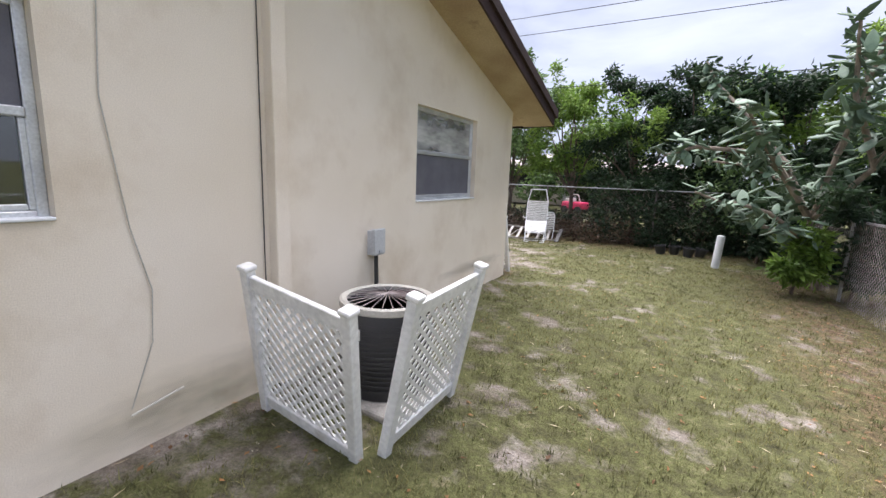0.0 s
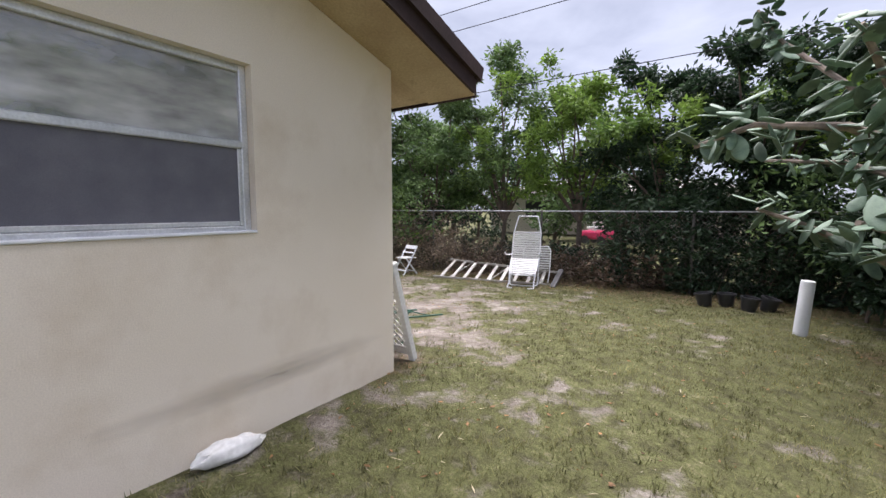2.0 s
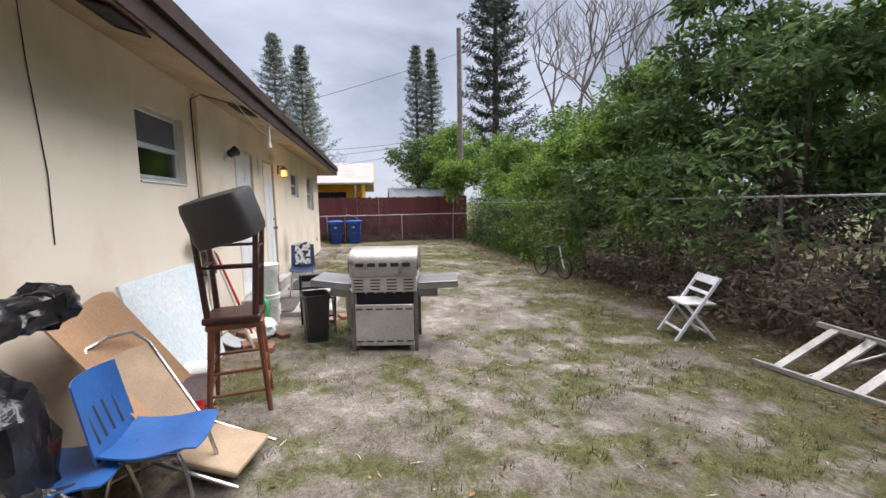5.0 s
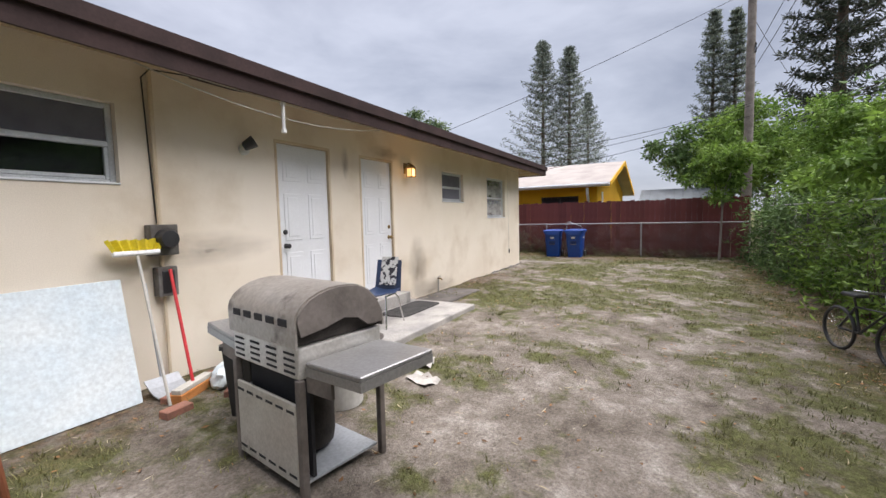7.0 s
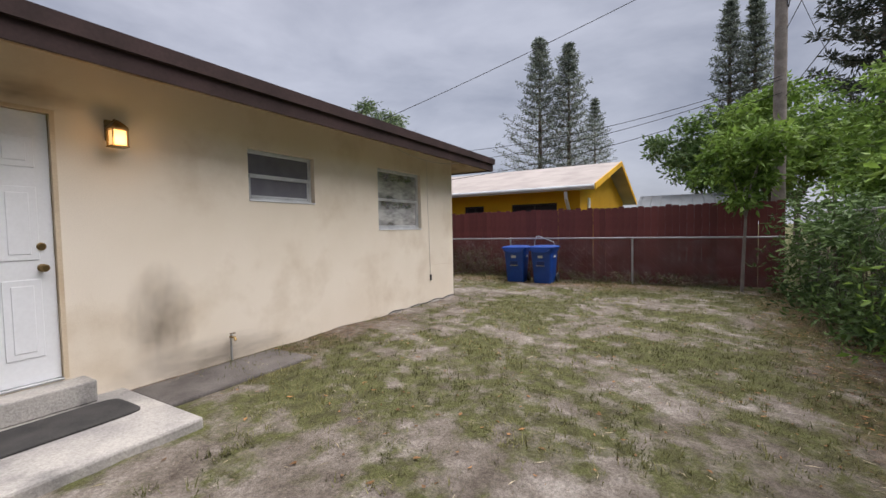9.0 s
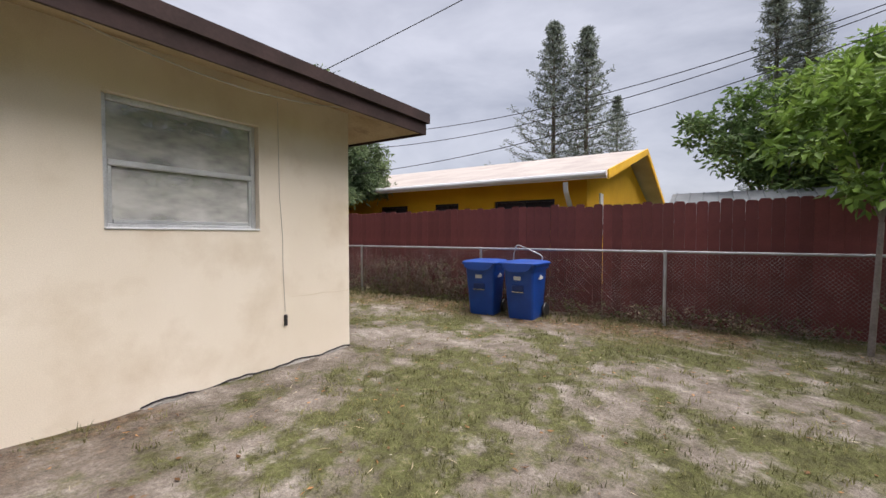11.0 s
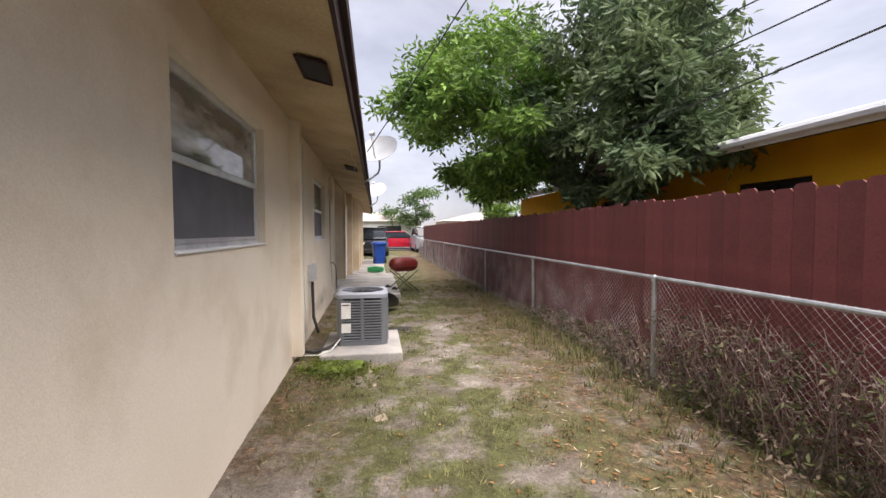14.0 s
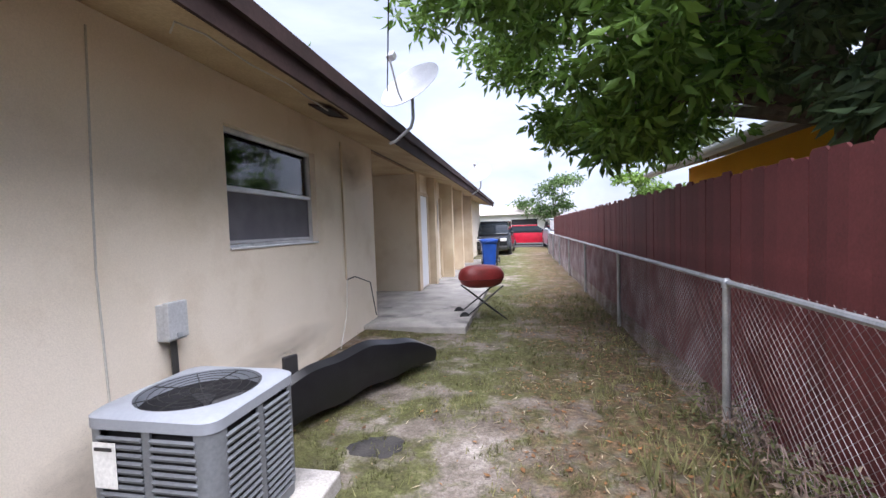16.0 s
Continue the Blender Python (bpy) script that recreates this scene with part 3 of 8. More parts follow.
def on_gable(u0, sill):
    return pose(0, u0, sill, 0, 0, -90)


def on_side(u0, sill):
    return pose(CX, u0, sill, 0, 0, 90)


window("window_1", on_gable(WIN_A[0][1], WIN_A[0][2]), 1.43, 1.02, "aluminium window, pale sheen painted on upper pane, closed blinds", BLIND, SCREEN, True, 0.53)
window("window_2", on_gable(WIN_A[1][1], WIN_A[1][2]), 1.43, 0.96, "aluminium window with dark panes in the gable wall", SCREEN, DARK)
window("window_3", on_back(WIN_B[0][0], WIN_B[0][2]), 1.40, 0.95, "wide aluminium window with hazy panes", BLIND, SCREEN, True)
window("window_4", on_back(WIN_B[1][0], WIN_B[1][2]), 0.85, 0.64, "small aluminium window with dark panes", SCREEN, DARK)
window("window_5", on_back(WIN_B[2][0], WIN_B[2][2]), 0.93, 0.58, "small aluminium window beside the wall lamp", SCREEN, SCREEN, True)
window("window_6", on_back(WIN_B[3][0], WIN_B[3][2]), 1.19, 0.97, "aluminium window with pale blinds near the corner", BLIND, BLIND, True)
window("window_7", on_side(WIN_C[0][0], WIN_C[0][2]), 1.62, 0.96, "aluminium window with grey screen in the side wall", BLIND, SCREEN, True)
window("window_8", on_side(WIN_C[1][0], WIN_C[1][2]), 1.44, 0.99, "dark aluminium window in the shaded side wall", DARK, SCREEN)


# ---- fences ----
FX, FTOP = -18.05, 0.96


def links(s, a, b, z0, z1, pitch=0.065, r=0.0019):
    """Woven diagonal wires between two plan points."""
    a, b = Vector((*a, 0)), Vector((*b, 0))
    d = (b - a)
    length = d.length
    d.normalize()
    nrm = Vector((-d.y, d.x, 0))
    h = z1 - z0
    k = -h
    while k < length:
        for sign in (1, -1):
            u0, u1 = (k, k + h) if sign > 0 else (k + h, k)
            t0, t1 = 0.0, 1.0
            if u1 != u0:
                ts = sorted(((0 - u0) / (u1 - u0), (length - u0) / (u1 - u0)))
                t0, t1 = max(t0, ts[0]), min(t1, ts[1])
            if t1 - t0 < 0.02:
                continue
            p = a + d * (u0 + (u1 - u0) * t0) + nrm * (0.002 * sign) + Vector((0, 0, z0 + h * t0))
            q = a + d * (u0 + (u1 - u0) * t1) + nrm * (0.002 * sign) + Vector((0, 0, z0 + h * t1))
            s.tube([p, q], r, 3, cap=False)
        k += pitch


def chain_fence(name, a, b, top, spacing, label, first=0.0, pitch=0.065, base=None, wire=0.0019, steel=None, rail=0.019):
    steel = steel or GALV
    f = thing(name, pose(0, 0, 0), label, "fence")
    a3, b3 = Vector((*a, 0)), Vector((*b, 0))
    length = (b3 - a3).length
    d = (b3 - a3).normalized()
    nrm = Vector((-d.y, d.x, 0)) * 0.03
    s = Shape()
    links(s, a, b, (gz(*a) if base is None else base) + 0.02, top + 0.02, pitch, wire)
    part("wire_mesh", s, WIRE, f)["kind"] = "stuff"
    part("top_rail", Shape().tube([(*(a3 + nrm).xy, top), (*((a3 + b3) / 2 + nrm).xy, top), (*(b3 + nrm).xy, top)], rail, 8), GALV, f, smooth=True)
    u = first
    while u <= length + 0.01:
        p = a3 + d * u + nrm
        z = gz(p.x, p.y) - 0.2
        post = part("post", Shape().tube([(p.x, p.y, z), (p.x, p.y, top - 0.02)], 0.024, 10), steel, f, smooth=True)
        part("post_cap", Shape().lathe([(0.03, -0.03), (0.032, 0.0), (0.026, 0.02), (0.01, 0.032)], 10), steel, post, smooth=True, m=pose(p.x, p.y, top - 0.005))
        u += spacing
    return f


chain_fence("chain_link_fence", (FX, 5.8), (FX, -25.0), FTOP, 3.09, "low galvanised chain-link fence in front of red boards", 2.85, 0.055, wire=0.0017)
chain_fence("chain_link_fence", (-18.1, 5.95), (4.2, 6.75), 1.40, 3.05, "tall galvanised chain-link fence overgrown with shrubs", 1.6, 0.085, wire=0.0012, steel=OLD_STEEL, rail=0.014)
chain_fence("chain_link_fence", (4.6, 6.7), (5.4, -9.0), 1.12, 3.0, "chain-link fence beside the cactus", 1.2, 0.075)


def picket_fence():
    f = thing("wooden_fence", pose(0, 0, 0), "dark red painted board fence with dog-eared tops", "fence")
    w = 0.146
    meshes = []
    for k in range(5):
        h = 1.78 + 0.012 * math.sin(k * 2.3)
        s = Shape()
        c = 0.024
        prof = [(-w / 2, -0.12), (w / 2, -0.12), (w / 2, h - c), (w / 2 - c, h), (-w / 2 + c, h), (-w / 2, h - c)]
        s.add([(0.009, y, z) for y, z in prof] + [(-0.009, y, z) for y, z in prof],
              [tuple(range(6)), tuple(reversed(range(6, 12)))] + [(i, 6 + i, 6 + (i + 1) % 6, (i + 1) % 6) for i in range(6)])
        meshes.append(s.mesh("picket", RED_WOOD))
    y, i = 5.85, 0
    rnd = random.Random(5)
    while y > -25:
        ob = new("picket", meshes[i % 5])
        ob.parent = f
        gap = 0.002 if rnd.random() < 0.93 else 0.008
        ob.matrix_basis = pose(-18.32 + rnd.uniform(-0.004, 0.004), y - w / 2, -0.06 + rnd.uniform(-0.02, 0.02), 0, 0, rnd.uniform(-0.5, 0.5))
        y -= w + gap
        i += 1
    for z in (0.3, 1.3):
        part("rail", Shape().box(-18.40, -18.34, -25, 5.85, z, z + 0.09), RED_WOOD, f)
    return f


picket_fence()


# ---- trees and shrubs ----
BARK = material("grey_brown_bark", (0.17, 0.13, 0.10), 0.95, second=(0.09, 0.07, 0.055), scale=6, fine=40, bump=0.6)
PALE_BARK = material("pale_grey_bark", (0.30, 0.26, 0.24), 0.95, second=(0.20, 0.17, 0.15), scale=5, fine=40, bump=0.5)
LEAF_HEDGE = leaf_material("dark_hedge_leaf", (0.058, 0.108, 0.036), (0.165, 0.26, 0.085))
LEAF_FRESH = leaf_material("fresh_green_leaf", (0.085, 0.165, 0.030), (0.25, 0.38, 0.075))
# Green darkened almost to black, so the leaves carry deep hedge shade.
LEAF_DEEP_SHADE = leaf_material("deep_green_shaded_leaf", (0.014, 0.034, 0.017), (0.044, 0.080, 0.035))
LEAF_MANGO = leaf_material("glossy_mango_leaf", (0.075, 0.16, 0.028), (0.22, 0.36, 0.072))
LEAF_MANGO_OLD = leaf_material("dull_mango_leaf", (0.070, 0.115, 0.055), (0.205, 0.275, 0.130))
DEAD_STEM = material("dead_pink_stem", (0.30, 0.215, 0.185), 0.85, second=(0.16, 0.11, 0.085), scale=5, fine=40, bump=0.1)
LEAF_WEED = leaf_material("olive_weed_leaf", (0.060, 0.075, 0.028), (0.17, 0.18, 0.075))
BRUSH = leaf_material("grey_brown_brush", (0.17, 0.13, 0.095), (0.37, 0.29, 0.21))
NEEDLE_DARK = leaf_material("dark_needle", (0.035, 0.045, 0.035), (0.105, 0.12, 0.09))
# Needles paled and greyed so distance haze sits in their colour.
NEEDLE_HAZED = leaf_material("haze_paled_needle", (0.12, 0.15, 0.125), (0.27, 0.31, 0.26))
DRY_LEAF = leaf_material("dry_brown_leaf", (0.14, 0.07, 0.03), (0.42, 0.22, 0.09))
DRY_LEAF_DARK = leaf_material("old_brown_leaf", (0.055, 0.040, 0.029), (0.15, 0.105, 0.07))
GRASS_BLADE = leaf_material("dull_grass_blade", (0.095, 0.100, 0.036), (0.235, 0.225, 0.095))
GRASS_TALL = leaf_material("weedy_grass", (0.075, 0.10, 0.025), (0.20, 0.23, 0.07))


def leaf_mesh(name, centres, size, mat, rng, droop=0.3, narrow=0.42, per=7, spread=2.2):
    """Sprigs of folded leaves round the given centres (n x 3)."""
    n = len(centres) * per
    base = np.repeat(centres, per, axis=0)
    axis = rng.normal(size=(n, 3))
    axis[:, 2] = axis[:, 2] * 0.6 - droop
    axis /= np.linalg.norm(axis, axis=1, keepdims=True)
    L = size * rng.uniform(0.6, 1.25, (n, 1))
    start = base + axis * L * rng.uniform(0.0, spread, (n, 1)) * 0.5
    side = np.cross(axis, rng.normal(size=(n, 3)))
    side /= np.linalg.norm(side, axis=1, keepdims=True)
    nrm = np.cross(axis, side)
    W = L * narrow
    tip = start + axis * L - nrm * L * 0.12
    mid = start + axis * L * 0.45
    a, b = mid + side * W * 0.5 + nrm * W * 0.22, mid - side * W * 0.5 + nrm * W * 0.22
    V = np.stack([start, a, tip, b], axis=1).reshape(-1, 3)
    k = np.arange(n)[:, None] * 4
    T = np.concatenate([k + [0, 1, 2], k + [0, 2, 3]], axis=1).reshape(-1)
    me = bpy.data.meshes.new(name)
    me.vertices.add(len(V))
    me.vertices.foreach_set("co", V.ravel())
    me.loops.add(len(T))
    me.loops.foreach_set("vertex_index", T)
    me.polygons.add(len(T) // 3)
    me.polygons.foreach_set("loop_start", np.arange(0, len(T), 3))
    me.materials.append(mat)
    me.update(calc_edges=True)
    return me


def blob_points(blobs, rng):
    out = []
    for c, r, n in blobs:
        c, r = np.array(c), np.array(r)
        k = max(4, n // 20)
        heads = rng.normal(size=(k, 3))
        heads *= rng.uniform(0.45, 1.0, (k, 1)) / np.linalg.norm(heads, axis=1, keepdims=True)
        size = rng.uniform(0.32, 0.60, (k, 1))
        pick = rng.integers(0, k, n)
        d = rng.normal(size=(n, 3))
        d *= rng.uniform(0.1, 1.0, (n, 1)) ** 0.6 / np.linalg.norm(d, axis=1, keepdims=True)
        out.append(c + (heads[pick] + d * size[pick]) * r)
    return np.concatenate(out)


def limbs_to(s, base, fork, targets, r, rng, seg=6):
    base, fork = Vector(base), Vector(fork)
    mid = (base + fork) / 2 + Vector((rng.uniform(-0.08, 0.08), rng.uniform(-0.08, 0.08), 0))
    s.tube([base, mid, fork], r, 8, r * 0.72)
    for t in targets:
        t = Vector(t)
        bend = fork.lerp(t, 0.5) + Vector((rng.uniform(-0.2, 0.2), rng.uniform(-0.2, 0.2), rng.uniform(0.0, 0.3)))
        s.tube([fork, fork.lerp(bend, 0.5), bend, bend.lerp(t, 0.5) + Vector((0, 0, 0.05)), t], r * 0.5, seg, r * 0.12)


def tree(base, fork_h, blobs, leaf, mat, label, r=0.12, seed=1, name="tree", category="tree", bark=None, per=7, droop=0.3, narrow=0.42, fork=None, group=""):
    rng = np.random.default_rng(seed)
    t = thing(name, pose(*base), label, category, group)
    s = Shape()
    limbs_to(s, (0, 0, -0.3), fork or (0.05, 0.05, fork_h), [Vector(c) - Vector(base) for c, _, _ in blobs], r, rng)
    part("trunk", s, bark or BARK, t, smooth=True)
    pts = blob_points(blobs, rng) - np.array(base)
    ob = new("crown", leaf_mesh("crown", pts, leaf, mat, rng, droop, narrow, per))
    ob.parent = t
    return t


def shrub_row():
    """Overgrown trees and shrubs along the back fence, one by one."""
    spec = [  # x, y, height, width, leaf size, material, sprigs, what
        (-16.6, 7.2, 2.9, 1.5, 0.13, LEAF_FRESH, 700, "leafy green shrub behind the chain-link fence"),
        (-14.2, 7.4, 2.6, 1.5, 0.14, LEAF_HEDGE, 700, "leafy dark shrub behind the chain-link fence"),
        (-12.0, 7.7, 3.3, 1.7, 0.16, LEAF_FRESH, 800, "bright green young tree by the fence"),
        (-9.8, 7.6, 3.6, 1.6, 0.15, LEAF_FRESH, 900, "bright green young tree by the fence"),
        (-7.8, 7.9, 4.3, 1.8, 0.15, LEAF_HEDGE, 1100, "dense dark green tree behind the fence"),
        (-5.6, 8.1, 5.6, 2.0, 0.15, LEAF_HEDGE, 1300, "tall dense tree behind the fence"),
        (-3.3, 8.6, 5.9, 2.0, 0.15, LEAF_HEDGE, 900, "tall leafy tree with gaps of sky"),
        (-1.0, 8.4, 5.0, 1.7, 0.15, LEAF_FRESH, 560, "tall leafy tree behind the lounger"),
        (1.0, 8.5, 5.2, 1.7, 0.15, LEAF_DEEP_SHADE, 750, "tall leafy tree behind the fence"),
        (3.0, 8.2, 4.8, 1.7, 0.15, LEAF_DEEP_SHADE, 1200, "dense leafy tree in the yard corner"),
        (5.0, 7.6, 5.0, 1.8, 0.16, LEAF_DEEP_SHADE, 1100, "dense dark tree in the yard corner"),
        (7.0, 6.0, 5.2, 2.0, 0.17, LEAF_DEEP_SHADE, 1000, "dense dark tree beside the cactus"),
        (8.2, 3.0, 5.2, 2.1, 0.18, LEAF_DEEP_SHADE, 900, "dense dark tree beside the cactus"),
    ]
    for i, (x, y, h, w, leaf, mat, n, label) in enumerate(spec):
        rnd = random.Random(i)
        blobs = []
        z0 = 2.0 if -4 < x < 0 else 1.45 if -9 < x < 4 else 0.9
        for k in range(13):
            f = k / 12
            z = z0 + (h - z0 - 0.3) * f
            ww = w * (0.95 - 0.45 * f)
            blobs.append(((x + rnd.uniform(-0.7, 0.7) * w, y + rnd.uniform(-0.5, 0.5) * w, z), (ww * rnd.uniform(0.42, 0.7), ww * 0.6, 0.34 + 0.16 * rnd.random()), int(n * 1.75) // 13))
        t = tree((x, y, gz(x, y)), 1.3, blobs, leaf, mat, label, 0.09, 20 + i, group="hedge trees behind the back fence")
        # upright pale shoots that break the outline
        rng = np.random.default_rng(500 + i)
        tips = []
        for k in range(9):
            c = (x + rnd.uniform(-0.9, 0.9) * w, y + rnd.uniform(-0.7, 0.5) * w, h * rnd.uniform(0.5, 0.86))
            tips.append((c, (0.22, 0.22, rnd.uniform(0.35, 0.7)), 34))
        ob = new("new_growth", leaf_mesh("new_growth", blob_points(tips, rng) - np.array((x, y, gz(x, y))), leaf * 0.95, LEAF_FRESH, rng, -0.1, 0.4, 6))
        ob.parent = t


shrub_row()


def low_scrub():
    """Low vines and dead stems at the foot of the back fence."""
    rng = np.random.default_rng(3)
    for k, (x0, x1, h, mat, label, n) in enumerate([(-17.8, -13.2, 1.75, LEAF_HEDGE, "green vines climbing the chain-link fence", 1300),
                                                   (-13.2, -8.6, 1.65, LEAF_FRESH, "green weeds and vines at the fence foot", 1100),
                                                   (-8.6, -3.6, 1.05, BRUSH, "dry brown weeds at the fence foot", 620),
                                                   (-3.6, 1.4, 0.6, DRY_LEAF_DARK, "dry brown brush at the fence foot", 560),
                                                   (1.4, 4.4, 1.1, LEAF_DEEP_SHADE, "dark weeds at the fence foot", 620)]):
        t = thing("scrub", pose((x0 + x1) / 2, 6.4, -0.2), label, "shrub", "scrub along the fence")
        xs = rng.uniform(x0, x1, n)
        zs = h * rng.uniform(0, 1, n) ** 1.5
        line = 5.95 + (xs + 18.1) * 0.8 / 22.3
        ys = line + rng.normal(0.12, 0.28, n)
        P = np.stack([xs - (x0 + x1) / 2, ys - 6.4, zs + 0.05], axis=1)
        ob = new("foliage", leaf_mesh("foliage", P, 0.11, mat, rng, 0.1, 0.35))
        ob.parent = t
        s = Shape()
        for i in range(26):
            x = rng.uniform(x0, x1)
            y = 5.95 + (x + 18.1) * 0.8 / 22.3 + rng.uniform(-0.1, 0.5)
            p = Vector((x - (x0 + x1) / 2, y - 6.4, -0.15))
            q = p + Vector((rng.uniform(-0.3, 0.3), rng.uniform(-0.15, 0.15), h * rng.uniform(0.6, 1.3)))
            s.tube([p, p.lerp(q, 0.5) + Vector((rng.uniform(-0.08, 0.08), 0, 0)), q], 0.012, 4, 0.004)
        part("stem_tangle", s, BARK, t)["kind"] = "stuff"


low_scrub()


def fence_weeds():
    """Dry stems and olive weeds that fill the gap between the wire and the red boards."""
    for i in range(9):
        y = 4.4 - 1.15 * i if i < 3 else 3.1 - 1.15 * i
        tall = (0.30, 0.34, 0.30, 0.58, 0.88, 0.85, 0.52, 0.36, 0.30)[i]
        rnd, rng = random.Random(820 + i), np.random.default_rng(820 + i)
        z = gz(-18.0, y) - 0.03
        t = thing("fence_weeds", pose(-18.08, y, z), "dry pinkish stems and olive weeds tangled in the chain-link fence" if tall > 0.5 else "low olive weeds along the foot of the chain-link fence",
                  "weeds", "weeds along the boards")
        s = Shape()
        for k in range(int(105 * tall)):
            p = Vector((rnd.uniform(-0.18, 0.16), rnd.uniform(-0.62, 0.62), 0.0))
            h = tall * rnd.uniform(0.45, 1.05)
            q = p + Vector((rnd.uniform(-0.05, 0.14), rnd.uniform(-0.32, 0.32), h))
            q.x = min(max(q.x, -0.2), 0.2)
            r = q + Vector((rnd.uniform(-0.03, 0.08), rnd.uniform(-0.14, 0.14), -0.12 * rnd.random()))
            s.tube([p, p.lerp(q, 0.55) + Vector((0, rnd.uniform(-0.06, 0.06), 0.03)), q, r], 0.0042, 4, 0.0018)
        part("stem_tangle", s, DEAD_STEM, t, "dry pinkish-brown stems")["kind"] = "stuff"
        n = int(80 + 170 * tall)
        P = np.stack([rng.uniform(-0.17, 0.2, n), rng.uniform(-0.62, 0.62, n), 0.02 + tall * 0.85 * rng.uniform(0, 1, n) ** 1.9], 1)
        for nm, mat, sel in (("foliage", LEAF_WEED, slice(0, int(n * 0.6))), ("dry_foliage", BRUSH, slice(int(n * 0.6), n))):
            ob = new(nm, leaf_mesh(nm, P[sel], 0.055, mat, rng, 0.15, 0.36))
            ob.parent = t


fence_weeds()


def thicket():
    """Dark tangled undergrowth that closes the gap under the hedge trees."""
    for i in range(9):
        x, y = -8.6 + 1.6 * i, 8.0 + 0.25 * math.sin(i * 2.0)
        rnd = random.Random(700 + i)
        rng = np.random.default_rng(700 + i)
        h = 1.75 if i not in (3, 4, 5) else 0.7
        t = thing("undergrowth", pose(x, y, -0.2), "dark brown and green tangled undergrowth below the hedge", "shrub", "undergrowth behind the fence")
        s = Shape()
        for k in range(22):
            p = Vector((rnd.uniform(-0.9, 0.9), rnd.uniform(-0.6, 0.6), 0.0))
            q = p + Vector((rnd.uniform(-0.35, 0.35), rnd.uniform(-0.3, 0.3), h * rnd.uniform(0.5, 1.15)))
            s.tube([p, p.lerp(q, 0.5) + Vector((rnd.uniform(-0.12, 0.12), 0, 0)), q], 0.016, 4, 0.005)
        part("stem_tangle", s, BARK, t)["kind"] = "stuff"
        P = np.stack([rng.uniform(-1.0, 1.0, 330), rng.uniform(-0.7, 0.7, 330), h * rng.uniform(0.02, 1.0, 330)], 1)
        # extra leaves whose near-black green puts the shade under the trees
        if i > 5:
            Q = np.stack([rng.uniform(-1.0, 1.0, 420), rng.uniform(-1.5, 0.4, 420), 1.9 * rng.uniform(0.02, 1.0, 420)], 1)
            ob = new("shaded_foliage", leaf_mesh("shaded_foliage", Q, 0.14, LEAF_DEEP_SHADE, rng, 0.2, 0.42))
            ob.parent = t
        for nm, mat, sel in (("dry_foliage", BRUSH if i < 4 else DRY_LEAF_DARK, slice(0, 210) if i < 4 else slice(0, 120)), ("foliage", LEAF_DEEP_SHADE, slice(210, 330) if i < 4 else slice(120, 330))):
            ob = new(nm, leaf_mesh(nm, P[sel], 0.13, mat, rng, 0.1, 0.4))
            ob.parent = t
        if i in (0, 1, 2, 8):
            n = 210
            P = np.stack([rng.normal(0, 0.75, n), rng.uniform(-2.1, -1.2, n), 0.7 + 1.7 * rng.uniform(0, 1, n) ** 0.7], 1)
            ob = new("hanging_vine", leaf_mesh("hanging_vine", P, 0.13, LEAF_FRESH if i in (1, 4) else LEAF_HEDGE, rng, 0.35, 0.38))
            ob.parent = t


thicket()


def fence_vine():
    """Dead vine caught in the low chain-link beside the bins."""
    rng = np.random.default_rng(77)
    t = thing("dead_vine", pose(-18.0, -0.8, -0.1), "dry brown vine tangled in the low chain-link fence", "vine")
    P = np.stack([rng.normal(0.03, 0.05, 620), rng.uniform(-2.4, 2.6, 620), 0.92 * rng.uniform(0, 1, 620) ** 1.4], 1)
    for nm, mat, sel in (("dry_foliage", DRY_LEAF_DARK, slice(0, 430)), ("foliage", GRASS_TALL, slice(430, 620))):
        ob = new(nm, leaf_mesh(nm, P[sel] * np.array((1, 1, 1 if nm == "dry_foliage" else 0.45)), 0.06, mat, rng, 0.1, 0.3, 4))
        ob.parent = t
    s = Shape()
    for k in range(60):
        p = Vector((rng.uniform(0.0, 0.08), rng.uniform(-2.4, 2.6), 0.0))
        q = p + Vector((rng.uniform(-0.05, 0.05), rng.uniform(-0.5, 0.5), rng.uniform(0.3, 0.95)))
        s.tube([p, p.lerp(q, 0.5) + Vector((0, rng.uniform(-0.15, 0.15), 0)), q], 0.004, 3, 0.002)
    part("stem_tangle", s, BARK, t)["kind"] = "stuff"


fence_vine()
for x, y, w, h, mat, label, sd in ((4.75, 4.6, 0.8, 1.6, LEAF_DEEP_SHADE, "dark leafy shrub below the cactus", 720), (5.0, 2.6, 0.75, 1.5, LEAF_DEEP_SHADE, "dark leafy shrub below the cactus", 721),
                                   (4.1, 5.7, 0.7, 1.3, LEAF_DEEP_SHADE, "dark leafy shrub by the corner fence", 722), (4.25, 2.5, 0.35, 0.75, LEAF_FRESH, "yellow-green weed clump by the fence", 723)):
    rnd = random.Random(sd)
    blobs = [((x + rnd.uniform(-0.4, 0.4) * w, y + rnd.uniform(-0.5, 0.5) * w, 0.15 + h * (k + 0.5) / 5), (w * 0.7, w * 0.7, h * 0.2), 90) for k in range(5)]
    tree((x, y, -0.2), 0.4, blobs, 0.13, mat, label, 0.03, sd, name="shrub", category="shrub", group="shrubs below the cactus")

